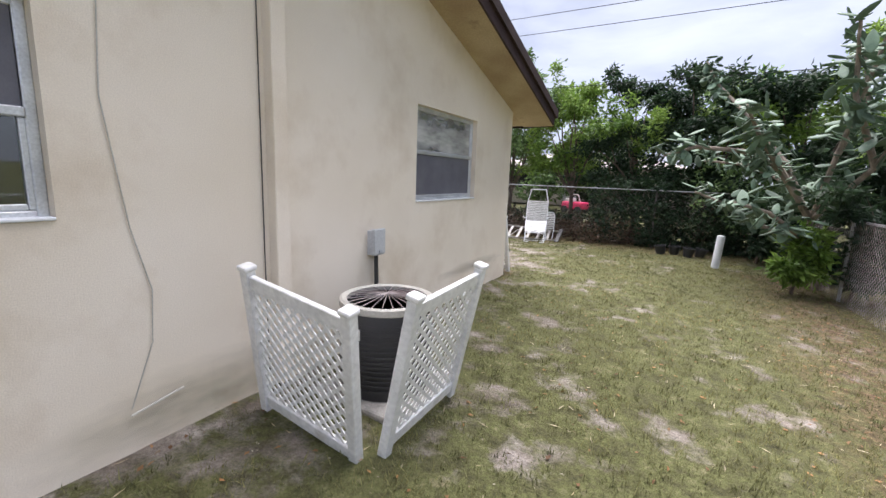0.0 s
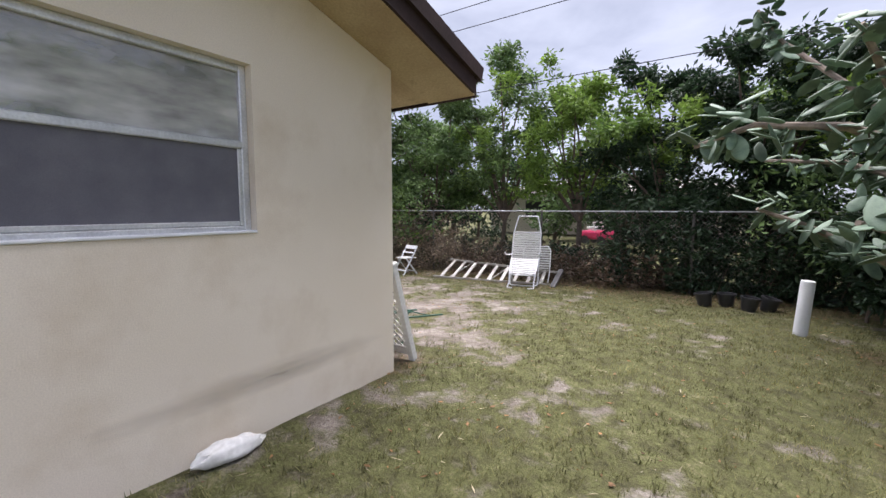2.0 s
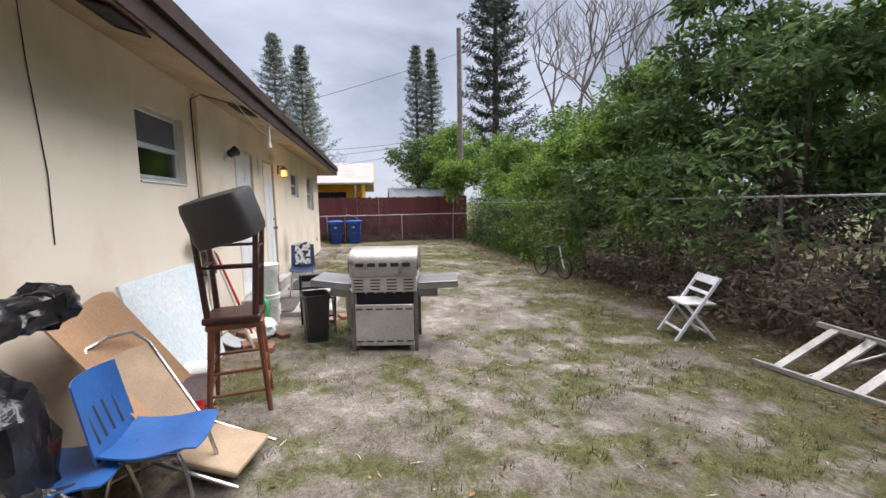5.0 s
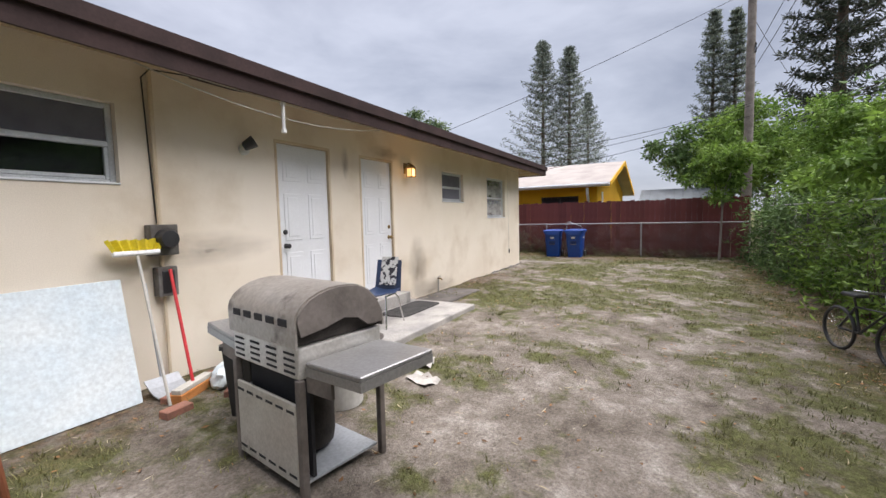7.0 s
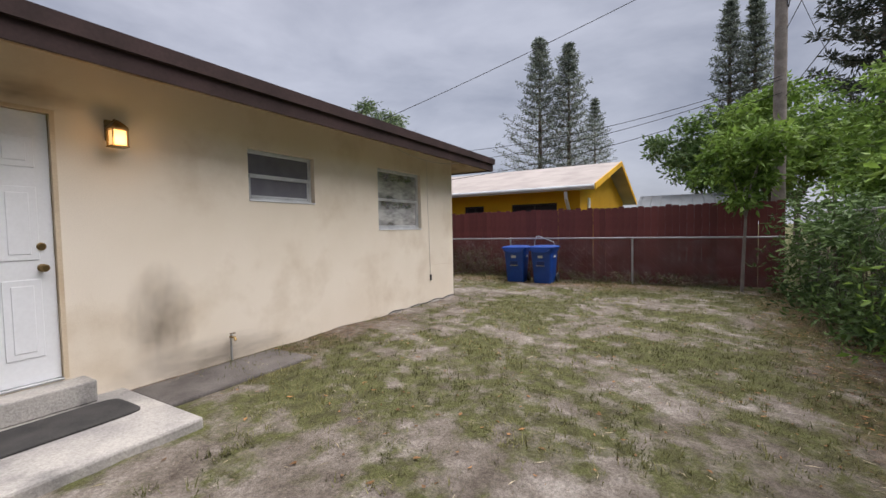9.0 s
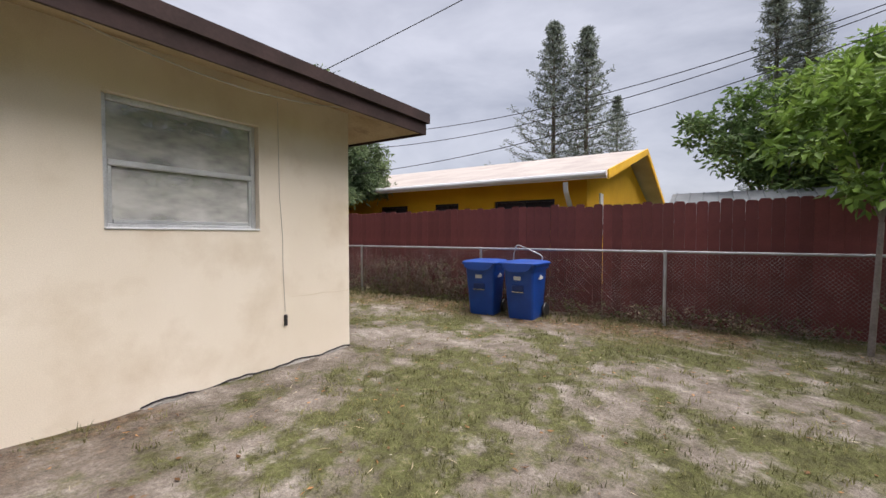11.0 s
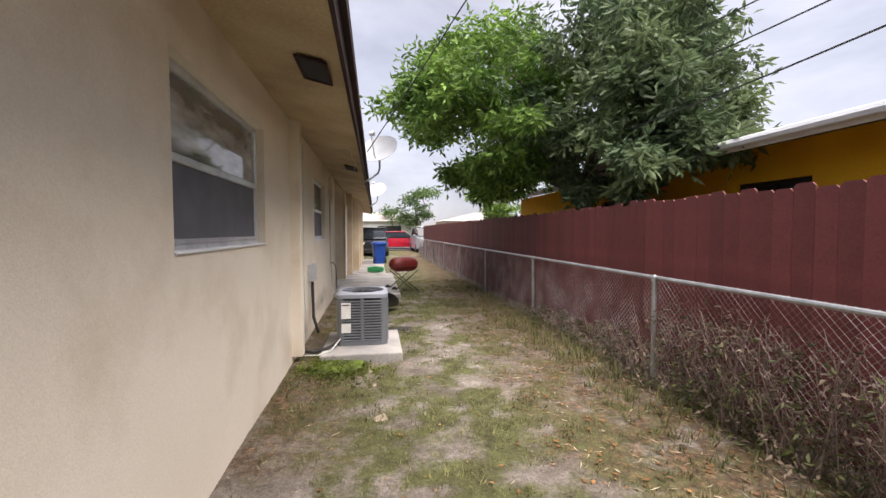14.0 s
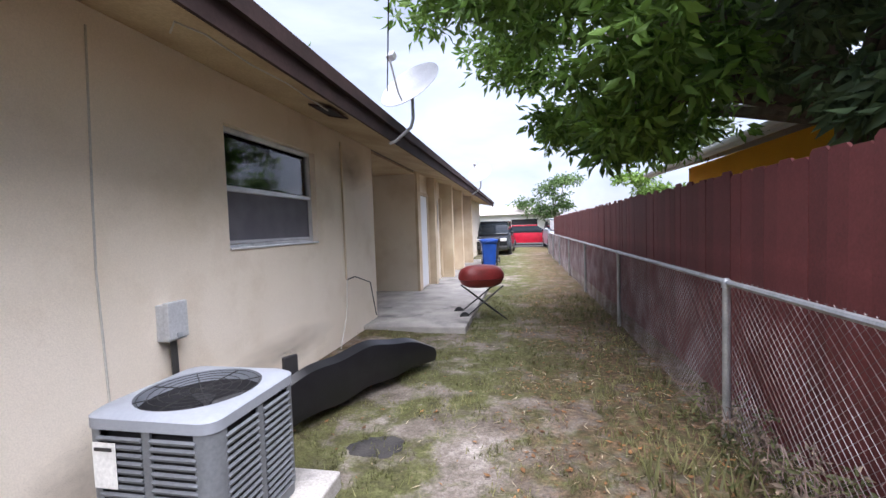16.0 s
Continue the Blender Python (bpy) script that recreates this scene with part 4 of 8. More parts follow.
# trees beyond the red fence and the far end of the yard
tree((-24.6, 6.4, -0.1), 2.2, [((-24.6, 6.2, 4.2), (1.9, 1.8, 1.0), 480), ((-23.4, 7.2, 3.6), (1.6, 1.5, 1.0), 420), ((-25.3, 6.9, 5.3), (1.5, 1.5, 0.8), 360),
                               ((-24.2, 5.3, 3.3), (1.2, 1.0, 0.8), 260), ((-22.3, 6.6, 3.0), (1.2, 1.1, 0.9), 300)], 0.2, LEAF_FRESH,
     "bright green leafy tree behind the red fence", 0.12, 51)
tree((-19.4, 7.6, -0.2), 1.6, [((-19.4, 7.6, 2.6), (1.5, 1.3, 1.0), 420), ((-18.6, 8.2, 3.6), (1.2, 1.2, 0.8), 320), ((-19.9, 8.6, 4.2), (1.2, 1.1, 0.7), 240)], 0.17, LEAF_FRESH,
     "green leafy tree at the yard corner", 0.1, 52)
tree((-17.55, 5.05, -0.15), 1.5, [((-17.5, 5.1, 2.0), (0.65, 0.6, 0.35), 120), ((-17.8, 4.8, 2.5), (0.7, 0.65, 0.4), 130), ((-17.3, 5.4, 2.7), (0.6, 0.6, 0.4), 110), ((-17.7, 5.2, 3.1), (0.5, 0.5, 0.3), 70)],
     0.15, LEAF_FRESH, "young green tree with a thin pale trunk by the red fence", 0.035, 57, bark=PALE_BARK)
tree((-24.4, 4.6, -0.1), 1.9, [((-24.3, 4.3, 3.3), (1.2, 1.1, 0.7), 260), ((-24.9, 3.6, 4.1), (1.1, 0.9, 0.6), 220), ((-25.2, 4.9, 4.7), (1.2, 1.1, 0.6), 220), ((-23.6, 5.0, 2.8), (1.0, 0.9, 0.6), 180)],
     0.19, LEAF_HEDGE, "green leafy tree behind the garden shed", 0.1, 58)
tree((-17.2, 10.5, -0.2), 2.5, [((-17.2, 10.5, 4.4), (1.9, 1.7, 1.0), 420), ((-15.6, 10.9, 3.6), (1.6, 1.4, 0.9), 360), ((-13.4, 10.6, 3.9), (1.7, 1.5, 0.9), 360)], 0.2, LEAF_HEDGE,
     "spreading green tree beyond the back fence", 0.14, 53)
OLD_SIDE = [((-19.3, -5.1, 3.4), (1.0, 1.0, 0.8), 220), ((-19.6, -5.8, 4.7), (1.5, 1.3, 0.9), 300), ((-19.0, -5.8, 2.8), (0.9, 1.3, 0.7), 210),
            ((-19.5, -5.2, 4.0), (1.0, 0.9, 0.8), 190), ((-20.2, -6.4, 5.2), (1.1, 1.1, 0.8), 190), ((-19.2, -8.4, 4.8), (1.7, 1.6, 0.9), 300), ((-20.6, -7.2, 5.0), (1.4, 1.4, 0.8), 230),
            ((-19.4, -10.5, 4.8), (1.8, 1.8, 1.0), 240), ((-19.0, -11.5, 3.2), (1.2, 1.5, 0.8), 180), ((-19.6, -4.6, 2.7), (0.7, 0.6, 0.5), 110), ((-19.5, -4.8, 3.3), (0.8, 0.6, 0.6), 130), ((-20.2, -5.3, 3.2), (0.8, 0.7, 0.7), 130), ((-19.0, -4.7, 2.45), (0.6, 0.7, 0.4), 110), ((-19.1, -5.8, 2.3), (0.6, 0.9, 0.4), 120),
            ((-19.5, -9.9, 6.1), (0.6, 0.5, 0.5), 50), ((-19.9, -7.0, 6.0), (0.5, 0.5, 0.5), 40), ((-18.5, -7.4, 3.4), (0.9, 1.3, 0.8), 210)]
FRESH_SIDE = [((-17.9, -7.2, 4.3), (1.2, 1.2, 0.8), 250), ((-17.0, -7.9, 4.0), (1.2, 1.2, 0.7), 230), ((-16.3, -8.5, 4.3), (0.9, 1.0, 0.6), 130), ((-17.6, -8.6, 5.3), (1.3, 1.4, 0.8), 220),
              ((-17.9, -7.2, 3.0), (0.8, 1.3, 0.6), 190), ((-18.2, -9.2, 2.9), (1.0, 1.5, 0.8), 220), ((-17.2, -10.2, 4.2), (1.2, 1.3, 0.8), 180), ((-17.4, -9.4, 2.6), (0.6, 0.8, 0.5), 100), ((-17.7, -8.3, 2.4), (0.6, 0.8, 0.4), 110)]
mango = tree((-19.6, -7.6, -0.1), 2.3, OLD_SIDE, 0.15, LEAF_MANGO_OLD, "broad mango tree hanging over the red fence", 0.2, 54, per=14, droop=0.5, narrow=0.34)
rng_m = np.random.default_rng(154)
ob = new("new_growth", leaf_mesh("new_growth", blob_points(FRESH_SIDE, rng_m) - np.array((-19.6, -7.6, -0.1)), 0.16, LEAF_MANGO, rng_m, 0.45, 0.36, 13))
ob.parent = mango
bough = Shape()
for k, (c, r_, n_) in enumerate(FRESH_SIDE):
    t_ = Vector(c) - Vector((-19.6, -7.6, -0.1))
    f_ = Vector((0.05, 0.05, 2.3))
    bough.tube([f_, f_.lerp(t_, 0.4) + Vector((0, 0, 0.35)), f_.lerp(t_, 0.75) + Vector((0, 0.1, 0.2)), t_], 0.07, 6, 0.018)
part("bough", bough, BARK, mango, smooth=True)
tree((-8.5, -16.0, -0.1), 3.0, [((-8.5, -16, 6.6), (2.0, 2.0, 1.2), 300), ((-6.5, -14, 6.2), (1.8, 1.8, 1.2), 250)], 0.25, LEAF_HEDGE,
     "tree behind the house above the roof ridge", 0.2, 55)
for i, (x, y, h, w) in enumerate([(-26, -36, 5.0, 2.8), (-20, -46, 6.0, 3.5), (-10, -44, 5.0, 3.2), (-30, -28, 6, 3.0), (-30, 14, 6, 3.2), (-26, 17, 6.5, 3.3), (-36, 9, 6.5, 3.6), (-12, 19, 6.5, 3.4),
                                  (-3, 21, 6.5, 3.4), (6, 18, 7, 3.4), (13, 12, 7, 3.5), (13, 3, 7, 3.5), (13, -6, 7, 3.5)]):
    rnd = random.Random(80 + i)
    blobs = [((x + rnd.uniform(-0.6, 0.6) * w, y + rnd.uniform(-0.6, 0.6) * w, h * (0.45 + 0.09 * k)), (w * 0.62, w * 0.62, 0.9), 85) for k in range(6)]
    tree((x, y, -0.2), h * 0.4, blobs, 0.32, LEAF_FRESH if i in (0, 2, 4) else LEAF_HEDGE, "distant leafy garden tree", 0.18, 90 + i, group="distant trees")


for i in range(11):
    rnd = random.Random(300 + i)
    x, y = -32 + i * 4.4, 19.5 + rnd.uniform(-1.5, 1.5)
    blobs = [((x + rnd.uniform(-2.2, 2.2), y + rnd.uniform(-0.8, 0.8), 0.5 + 0.75 * k), (2.0, 1.2, 0.8), 70) for k in range(6)]
    tree((x, y, -0.2), 1.2, blobs, 0.34, LEAF_DEEP_SHADE if i % 3 else LEAF_HEDGE, "dense garden hedge beyond the back fence", 0.1, 310 + i, name="hedge", category="hedge", group="far hedge")


def norfolk_pine(x, y, height, width, label, seed, dense=1.0, start=0.12, taper=0.85, needles=None):
    rng = np.random.default_rng(seed)
    t = thing("norfolk_pine", pose(x, y, -0.2), label, "pine tree", "norfolk pines")
    part("trunk", Shape().tube([(0, 0, 0), (0.05, 0, height * 0.5), (0, 0, height)], 0.022 * height ** 0.9, 8, 0.03), BARK, t, smooth=True)
    s, pts = Shape(), []
    z = height * start
    turn = 0.0
    while z < height * 0.985:
        f = (z - height * start) / (height * (1 - start))
        length = width * (1 - f) ** taper * rng.uniform(0.7, 1.15) + 0.15
        turn += 0.6
        for k in range(6):
            if rng.random() > dense + 0.1:
                continue
            a = turn + k * math.pi / 3 + rng.uniform(-0.15, 0.15)
            d = Vector((math.cos(a), math.sin(a), 0))
            ll = length * rng.uniform(0.75, 1.1)
            p0, p1 = Vector((0, 0, z)), Vector((0, 0, z)) + d * ll * 0.55 + Vector((0, 0, ll * 0.10))
            p2 = Vector((0, 0, z)) + d * ll + Vector((0, 0, ll * 0.34))
            s.tube([p0, p1, p2], 0.035, 4, 0.012, cap=False)
            for u in np.linspace(0.3, 1.0, 7):
                q = p0.lerp(p1, u / 0.55) if u < 0.55 else p1.lerp(p2, (u - 0.55) / 0.45)
                for v in (-1, 0, 1):
                    sd = Vector((-d.y, d.x, 0)) * v * ll * 0.16 * (1.2 - u)
                    pts.append(tuple(q + sd + Vector((0, 0, 0.04))))
        z += height * 0.042 * (1.15 - 0.5 * f)
    part("bough_work", s, BARK, t)["kind"] = "stuff"
    ob = new("needle_mass", leaf_mesh("needle_mass", np.array(pts), 0.008 * height + 0.14, needles or NEEDLE_HAZED, rng, -0.25, 0.24, 9 if needles else 4, 1.0))
    ob.parent = t


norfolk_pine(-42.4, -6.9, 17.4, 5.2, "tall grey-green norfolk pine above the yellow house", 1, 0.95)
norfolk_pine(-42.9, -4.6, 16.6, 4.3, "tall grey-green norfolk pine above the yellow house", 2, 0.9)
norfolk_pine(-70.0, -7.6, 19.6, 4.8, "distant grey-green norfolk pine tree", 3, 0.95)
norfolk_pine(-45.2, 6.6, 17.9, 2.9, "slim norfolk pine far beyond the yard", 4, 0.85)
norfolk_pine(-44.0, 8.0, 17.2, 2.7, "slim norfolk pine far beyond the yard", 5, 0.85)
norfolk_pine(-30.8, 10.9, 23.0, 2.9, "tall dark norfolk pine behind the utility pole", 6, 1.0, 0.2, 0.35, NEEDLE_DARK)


def bare_tree():
    rnd = random.Random(23)
    t = thing("bare_tree", pose(-21.8, 11.2, -0.2), "large leafless tree with spreading pale branches", "tree")
    limbs = []

    def grow(p, d, length, r, depth, s=None):
        if depth < 2 or s is None:
            s = Shape()
            limbs.append((depth, s))
        pts, q, dd = [p], p.copy(), d.copy()
        for _ in range(3):
            dd = (dd + Vector((rnd.uniform(-0.25, 0.25), rnd.uniform(-0.25, 0.25), rnd.uniform(-0.08, 0.2)))).normalized()
            q = q + dd * length / 3
            pts.append(q.copy())
        s.tube(pts, r, 4 if depth > 3 else 7, r * 0.62, cap=depth == 7)
        if depth == 7:
            return
        for _ in range(3 if depth in (0, 1, 2, 3) else 2):
            nd = (dd + Vector((rnd.uniform(-0.95, 0.95), rnd.uniform(-0.95, 0.95), rnd.uniform(-0.2, 0.65)))).normalized()
            grow(q, nd, length * rnd.uniform(0.6, 0.84), r * 0.62, depth + 1, s if depth > 0 else None)

    grow(Vector((0, 0, 0)), Vector((0.1, 0.0, 1)), 4.3, 0.19, 0)
    grow(Vector((0.2, 0.1, 2.0)), Vector((0.5, 0.6, 0.7)).normalized(), 3.1, 0.10, 1)
    for depth, s in limbs:
        part("branch" if depth else "trunk", s, PALE_BARK, t, smooth=True)


bare_tree()


# ---- prickly pear cactus ----
PAD = material("grey_green_cactus_pad", (0.15, 0.225, 0.145), 0.6, second=(0.08, 0.135, 0.085), scale=3, fine=45, bump=0.12, random_value=0.35)
CACTUS_BARK = material("grey_cactus_bark", (0.33, 0.27, 0.22), 0.95, second=(0.2, 0.16, 0.13), scale=9, fine=60, bump=0.5)


def cactus():
    rnd = random.Random(12)
    base = Vector((4.75, 3.3, -0.25))
    t = thing("cactus_tree", pose(*base), "old tree-sized prickly pear cactus with grey-green pads", "cactus")
    lines = [[(0, 0, 0), (-0.1, 0, 0.7), (-0.3, -0.1, 1.3), (-0.9, -0.5, 2.15), (-1.5, -0.7, 2.45), (-2.2, -0.95, 2.50), (-2.7, -0.8, 2.35)],
             [(-0.3, -0.1, 1.3), (-0.7, 0.4, 2.3), (-1.3, 1.0, 3.2), (-1.9, 1.6, 4.0), (-2.2, 1.9, 4.6)],
             [(-0.1, 0, 0.7), (-0.6, -0.9, 1.1), (-1.1, -1.5, 1.45), (-1.6, -2.0, 1.6)],
             [(-0.3, -0.1, 1.3), (0.2, -0.8, 2.2), (0.3, -1.6, 2.9), (0.1, -2.2, 3.3)],
             [(-0.3, -0.1, 1.3), (-0.5, 0.7, 1.9), (-1.2, 1.4, 2.3), (-2.0, 1.7, 2.4)],
             [(-0.1, 0, 0.7), (-0.9, 0.3, 1.1), (-1.6, 0.4, 1.5), (-2.1, 0.2, 1.7)],
             [(-0.9, -0.5, 2.15), (-1.3, -1.1, 2.6), (-1.6, -1.5, 3.1)],
             [(-0.3, -0.1, 1.3), (-0.2, -0.5, 2.4), (-0.1, -0.9, 3.4), (0.0, -1.2, 4.4)], [(0.2, -0.8, 2.2), (-0.3, -1.3, 3.2), (-0.5, -1.7, 4.2)],
             [(-0.2, -0.5, 2.4), (0.2, 0.1, 3.3), (0.1, 0.4, 4.2)]]
    s = Shape()
    for i, ln in enumerate(lines):
        s.tube(ln, 0.085 if i == 0 else 0.05, 8, 0.022)
    part("trunk", s, CACTUS_BARK, t, smooth=True)
    ring = [(math.cos(a), math.sin(a)) for a in (2 * math.pi * k / 12 for k in range(12))]
    meshes = []
    for k in range(3):
        q = Shape()
        rows = []
        for z, w, d in ((0.0, 0.12, 0.5), (0.12, 0.5, 0.9), (0.35, 0.9, 1.0), (0.6, 1.0, 1.0), (0.82, 0.8, 0.9), (0.96, 0.42, 0.6), (1.0, 0.12, 0.3)):
            rows.append([(c * w * 0.125 * (1 + 0.15 * k), sn * d * 0.03, z * 0.66) for c, sn in ring])
        q.loft(rows)
        meshes.append(q.mesh("pad", PAD, True))
    for i, ln in enumerate(lines):
        n = 120 if i < 2 else 72
        for _ in range(n):
            u = rnd.uniform(0.3 if i == 0 else 0.15, 1.0) * (len(ln) - 1)
            j = min(int(u), len(ln) - 2)
            p = Vector(ln[j]).lerp(Vector(ln[j + 1]), u - j)
            ob = new("pad", rnd.choice(meshes))
            ob.parent = t
            sc = rnd.uniform(0.26, 0.52)
            m = pose(*p, rnd.choice((-1, 1)) * rnd.uniform(60, 165), rnd.uniform(-35, 35), rnd.uniform(0, 360))
            off = Vector((rnd.uniform(-0.22, 0.22), rnd.uniform(-0.22, 0.22), rnd.uniform(-0.15, 0.25))) * (1 if rnd.random() < 0.6 else 0.15)
            ob.matrix_basis = Matrix.Translation(off) @ m @ Matrix.Diagonal((sc, sc, sc, 1))


cactus()


# ---- grass and litter on the ground ----
def blades():
    rng = np.random.default_rng(11)
    P, H = [], []
    for _ in range(110000):
        x, y = rng.uniform(-18.0, 5.0), rng.uniform(-12.0, 6.5)
        if -14.6 < x < 0.05 and y < 0.05:
            continue
        if -9.2 < x < -5.9 and y < 1.3:
            continue
        g = grassy(x, y) + 0.25 * fbm(x, y, 5.0, 2)
        edge = x < -17.35 - 0.15 * fbm(y, x, 0.9, 2) and y < 3
        if not edge and rng.random() > min(max((g - 0.30) / 0.42, 0.0), 1.0) ** 1.5:
            continue
        if edge and rng.random() < 0.5:
            continue
        P.append((x, y))
        tall = x < -17.3 and -6 < y < -2.5
        H.append(rng.uniform(0.02, 0.055) if not edge else rng.uniform(0.04, 0.13) * (1.35 if tall else 0.8))
    P, H = np.array(P), np.array(H)
    n = len(P)
    per = 5
    base = np.repeat(P, per, axis=0) + rng.normal(0, 0.022, (n * per, 2))
    z = np.array([gz(x, y) for x, y in P])
    z = np.repeat(z, per) - 0.006
    h = np.repeat(H, per) * rng.uniform(0.5, 1.3, n * per)
    ang = rng.uniform(0, 2 * math.pi, n * per)
    lean = rng.uniform(0.2, 1.1, n * per) * h
    w = 0.0035 + h * 0.02
    dx, dy = np.cos(ang), np.sin(ang)
    a = np.stack([base[:, 0] - dy * w, base[:, 1] + dx * w, z], 1)
    b = np.stack([base[:, 0] + dy * w, base[:, 1] - dx * w, z], 1)
    c = np.stack([base[:, 0] + dx * lean, base[:, 1] + dy * lean, z + h], 1)
    V = np.stack([a, b, c], 1).reshape(-1, 3)
    me = bpy.data.meshes.new("grass")
    me.vertices.add(len(V))
    me.vertices.foreach_set("co", V.ravel())
    me.loops.add(len(V))
    me.loops.foreach_set("vertex_index", np.arange(len(V)))
    me.polygons.add(len(V) // 3)
    me.polygons.foreach_set("loop_start", np.arange(0, len(V), 3))
    me.materials.append(GRASS_BLADE)
    me.update(calc_edges=True)
    tagged(new("grass", me), "short dull green and straw-coloured grass tufts", "grass", kind="stuff")


blades()


def litter():
    """Dry leaves, straw and paper scraps strewn over the ground."""
    rng = np.random.default_rng(21)
    for name, label, mat, n, size, narrow in (("leaf_litter", "small dry brown leaves strewn on the ground", DRY_LEAF, 8500, 0.05, 0.5),
                                      ("straw", "pale dry straw and clippings on the ground", STRAW, 5200, 0.085, 0.10)):
        P = []
        while len(P) < n:
            x, y = rng.uniform(-18.0, 5.0), rng.uniform(-13.0, 6.6)
            if (-14.5 < x < 0 and y < 0) or (-9 < x < -5.9 and y < 1.2):
                continue
            keep = 0.22
            if y > 4.9 + 0.03 * x or x < -17.0 or (x < -16.2 and y < 0):
                keep = 1.0
            if leafy(x, y) < 0.2:
                keep = 0.13
            if rng.random() < keep:
                P.append((x, y, gz(x, y) + 0.012))
        me = leaf_mesh(name, np.array(P), size, mat, rng, 0.0, narrow, 1, 0.3)
        co = np.empty(len(me.vertices) * 3)
        me.vertices.foreach_get("co", co)
        co = co.reshape(-1, 4, 3)
        ground = np.array(P)[:, None, 2]
        co[:, :, 2] = ground + np.clip((co[:, :, 2] - ground) * 0.22, -0.004, 0.02)
        me.vertices.foreach_set("co", co.ravel())
        me.update()
        tagged(new(name, me), label, "litter", kind="stuff")


STRAW = leaf_material("pale_straw", (0.32, 0.26, 0.15), (0.60, 0.53, 0.38))
litter()


# ---- back door area ----
BRASS = material("tarnished_brass", (0.35, 0.24, 0.10), 0.35, 0.9, second=(0.2, 0.14, 0.07), scale=8, fine=40, bump=0.05)
NAVY = material("navy_plastic", (0.035, 0.06, 0.13), 0.4, second=(0.025, 0.045, 0.10), scale=5, fine=60, bump=0.05)
BLUE = material("bright_blue_plastic", (0.026, 0.11, 0.33), 0.42, second=(0.02, 0.085, 0.27), scale=5, fine=60, bump=0.05)
# Bin blue darkened for the shade inside a hand recess.
BIN_SHADE = material("shaded_recess_blue", (0.004, 0.030, 0.15), 0.5, second=(0.003, 0.02, 0.11), scale=4, fine=80, bump=0.05)
BIN_BLUE = material("deep_blue_plastic", (0.006, 0.066, 0.34), 0.42, second=(0.005, 0.05, 0.27), scale=4, fine=80, bump=0.1,
                    stain=(0.03, 0.07, 0.2), stain_scale=2.5, stain_edge=(0.6, 0.8))
CHROME = material("chromed_steel", (0.62, 0.62, 0.62), 0.25, 0.95, second=(0.5, 0.5, 0.5), scale=8, fine=40, bump=0)
STEEL = material("stained_stainless_steel", (0.62, 0.61, 0.59), 0.38, 0.55, second=(0.50, 0.48, 0.45), scale=3, fine=60, bump=0.05,
                 stain=(0.13, 0.10, 0.075), stain_scale=4.5, stain_edge=(0.6, 0.78))
HOOD = material("tarnished_grill_hood", (0.44, 0.41, 0.38), 0.42, 0.5, second=(0.30, 0.27, 0.24), scale=2.5, fine=40, bump=0.06,
                stain=(0.07, 0.055, 0.045), stain_scale=3.5, stain_edge=(0.55, 0.7))
MAT_WORN = material("faded_dusty_mat", (0.105, 0.092, 0.082), 0.95, second=(0.06, 0.053, 0.048), scale=5, fine=120, bump=0.5)
MAT_BLACK = material("black_rubber_mat", (0.03, 0.03, 0.03), 0.95, second=(0.055, 0.052, 0.05), scale=5, fine=120, bump=0.5)
RED_WOOD_STOOL = material("reddish_brown_wood", (0.21, 0.075, 0.035), 0.45, second=(0.13, 0.045, 0.022), scale=9, fine=60, bump=0.08)
DARK_WOOD = material("dark_cherry_wood", (0.06, 0.02, 0.016), 0.4, second=(0.035, 0.012, 0.01), scale=9, fine=60, bump=0.08)
CUSHION = material("black_vinyl_cushion", (0.025, 0.024, 0.026), 0.5, second=(0.04, 0.038, 0.04), scale=4, fine=90, bump=0.3)
CARDBOARD = material("brown_cardboard", (0.38, 0.23, 0.13), 0.9, second=(0.30, 0.18, 0.10), scale=3, fine=60, bump=0.1)
TAN = material("tan_fabric", (0.40, 0.30, 0.20), 0.9, second=(0.32, 0.23, 0.15), scale=4, fine=90, bump=0.3)
PALE_BOARD = material("pale_blue_board", (0.60, 0.70, 0.76), 0.6, second=(0.68, 0.74, 0.76), scale=2, fine=40, bump=0.05)
GREEN = material("green_painted_metal", (0.012, 0.085, 0.055), 0.45, second=(0.009, 0.06, 0.04), scale=4, fine=50, bump=0.08)
LIME = material("bright_green_plastic", (0.02, 0.35, 0.12), 0.45, second=(0.02, 0.28, 0.09), scale=5, fine=40, bump=0.05)
LID_GREEN = material("dull_green_lid", (0.07, 0.18, 0.08), 0.5, second=(0.05, 0.14, 0.06), scale=5, fine=40, bump=0.05)
YELLOW = material("yellow_plastic", (0.75, 0.62, 0.03), 0.5, second=(0.6, 0.48, 0.03), scale=5, fine=40, bump=0.05)
ORANGE = material("orange_bristles", (0.62, 0.25, 0.07), 0.8, second=(0.45, 0.18, 0.05), scale=8, fine=150, bump=0.5)
RED = material("red_plastic", (0.60, 0.025, 0.03), 0.45, second=(0.5, 0.02, 0.025), scale=5, fine=40, bump=0.03)
BRICK = material("worn_red_brick", (0.30, 0.13, 0.09), 0.95, second=(0.22, 0.11, 0.08), scale=8, fine=70, bump=0.5, random_value=0.25)
KETTLE = material("black_enamel", (0.010, 0.010, 0.011), 0.14, second=(0.016, 0.015, 0.015), scale=5, fine=30, bump=0.03, stain=(0.07, 0.055, 0.045), stain_scale=3, stain_edge=(0.62, 0.8))
RED_ENAMEL = material("dull_red_enamel", (0.26, 0.03, 0.028), 0.4, second=(0.18, 0.022, 0.02), scale=5, fine=40, bump=0.05)
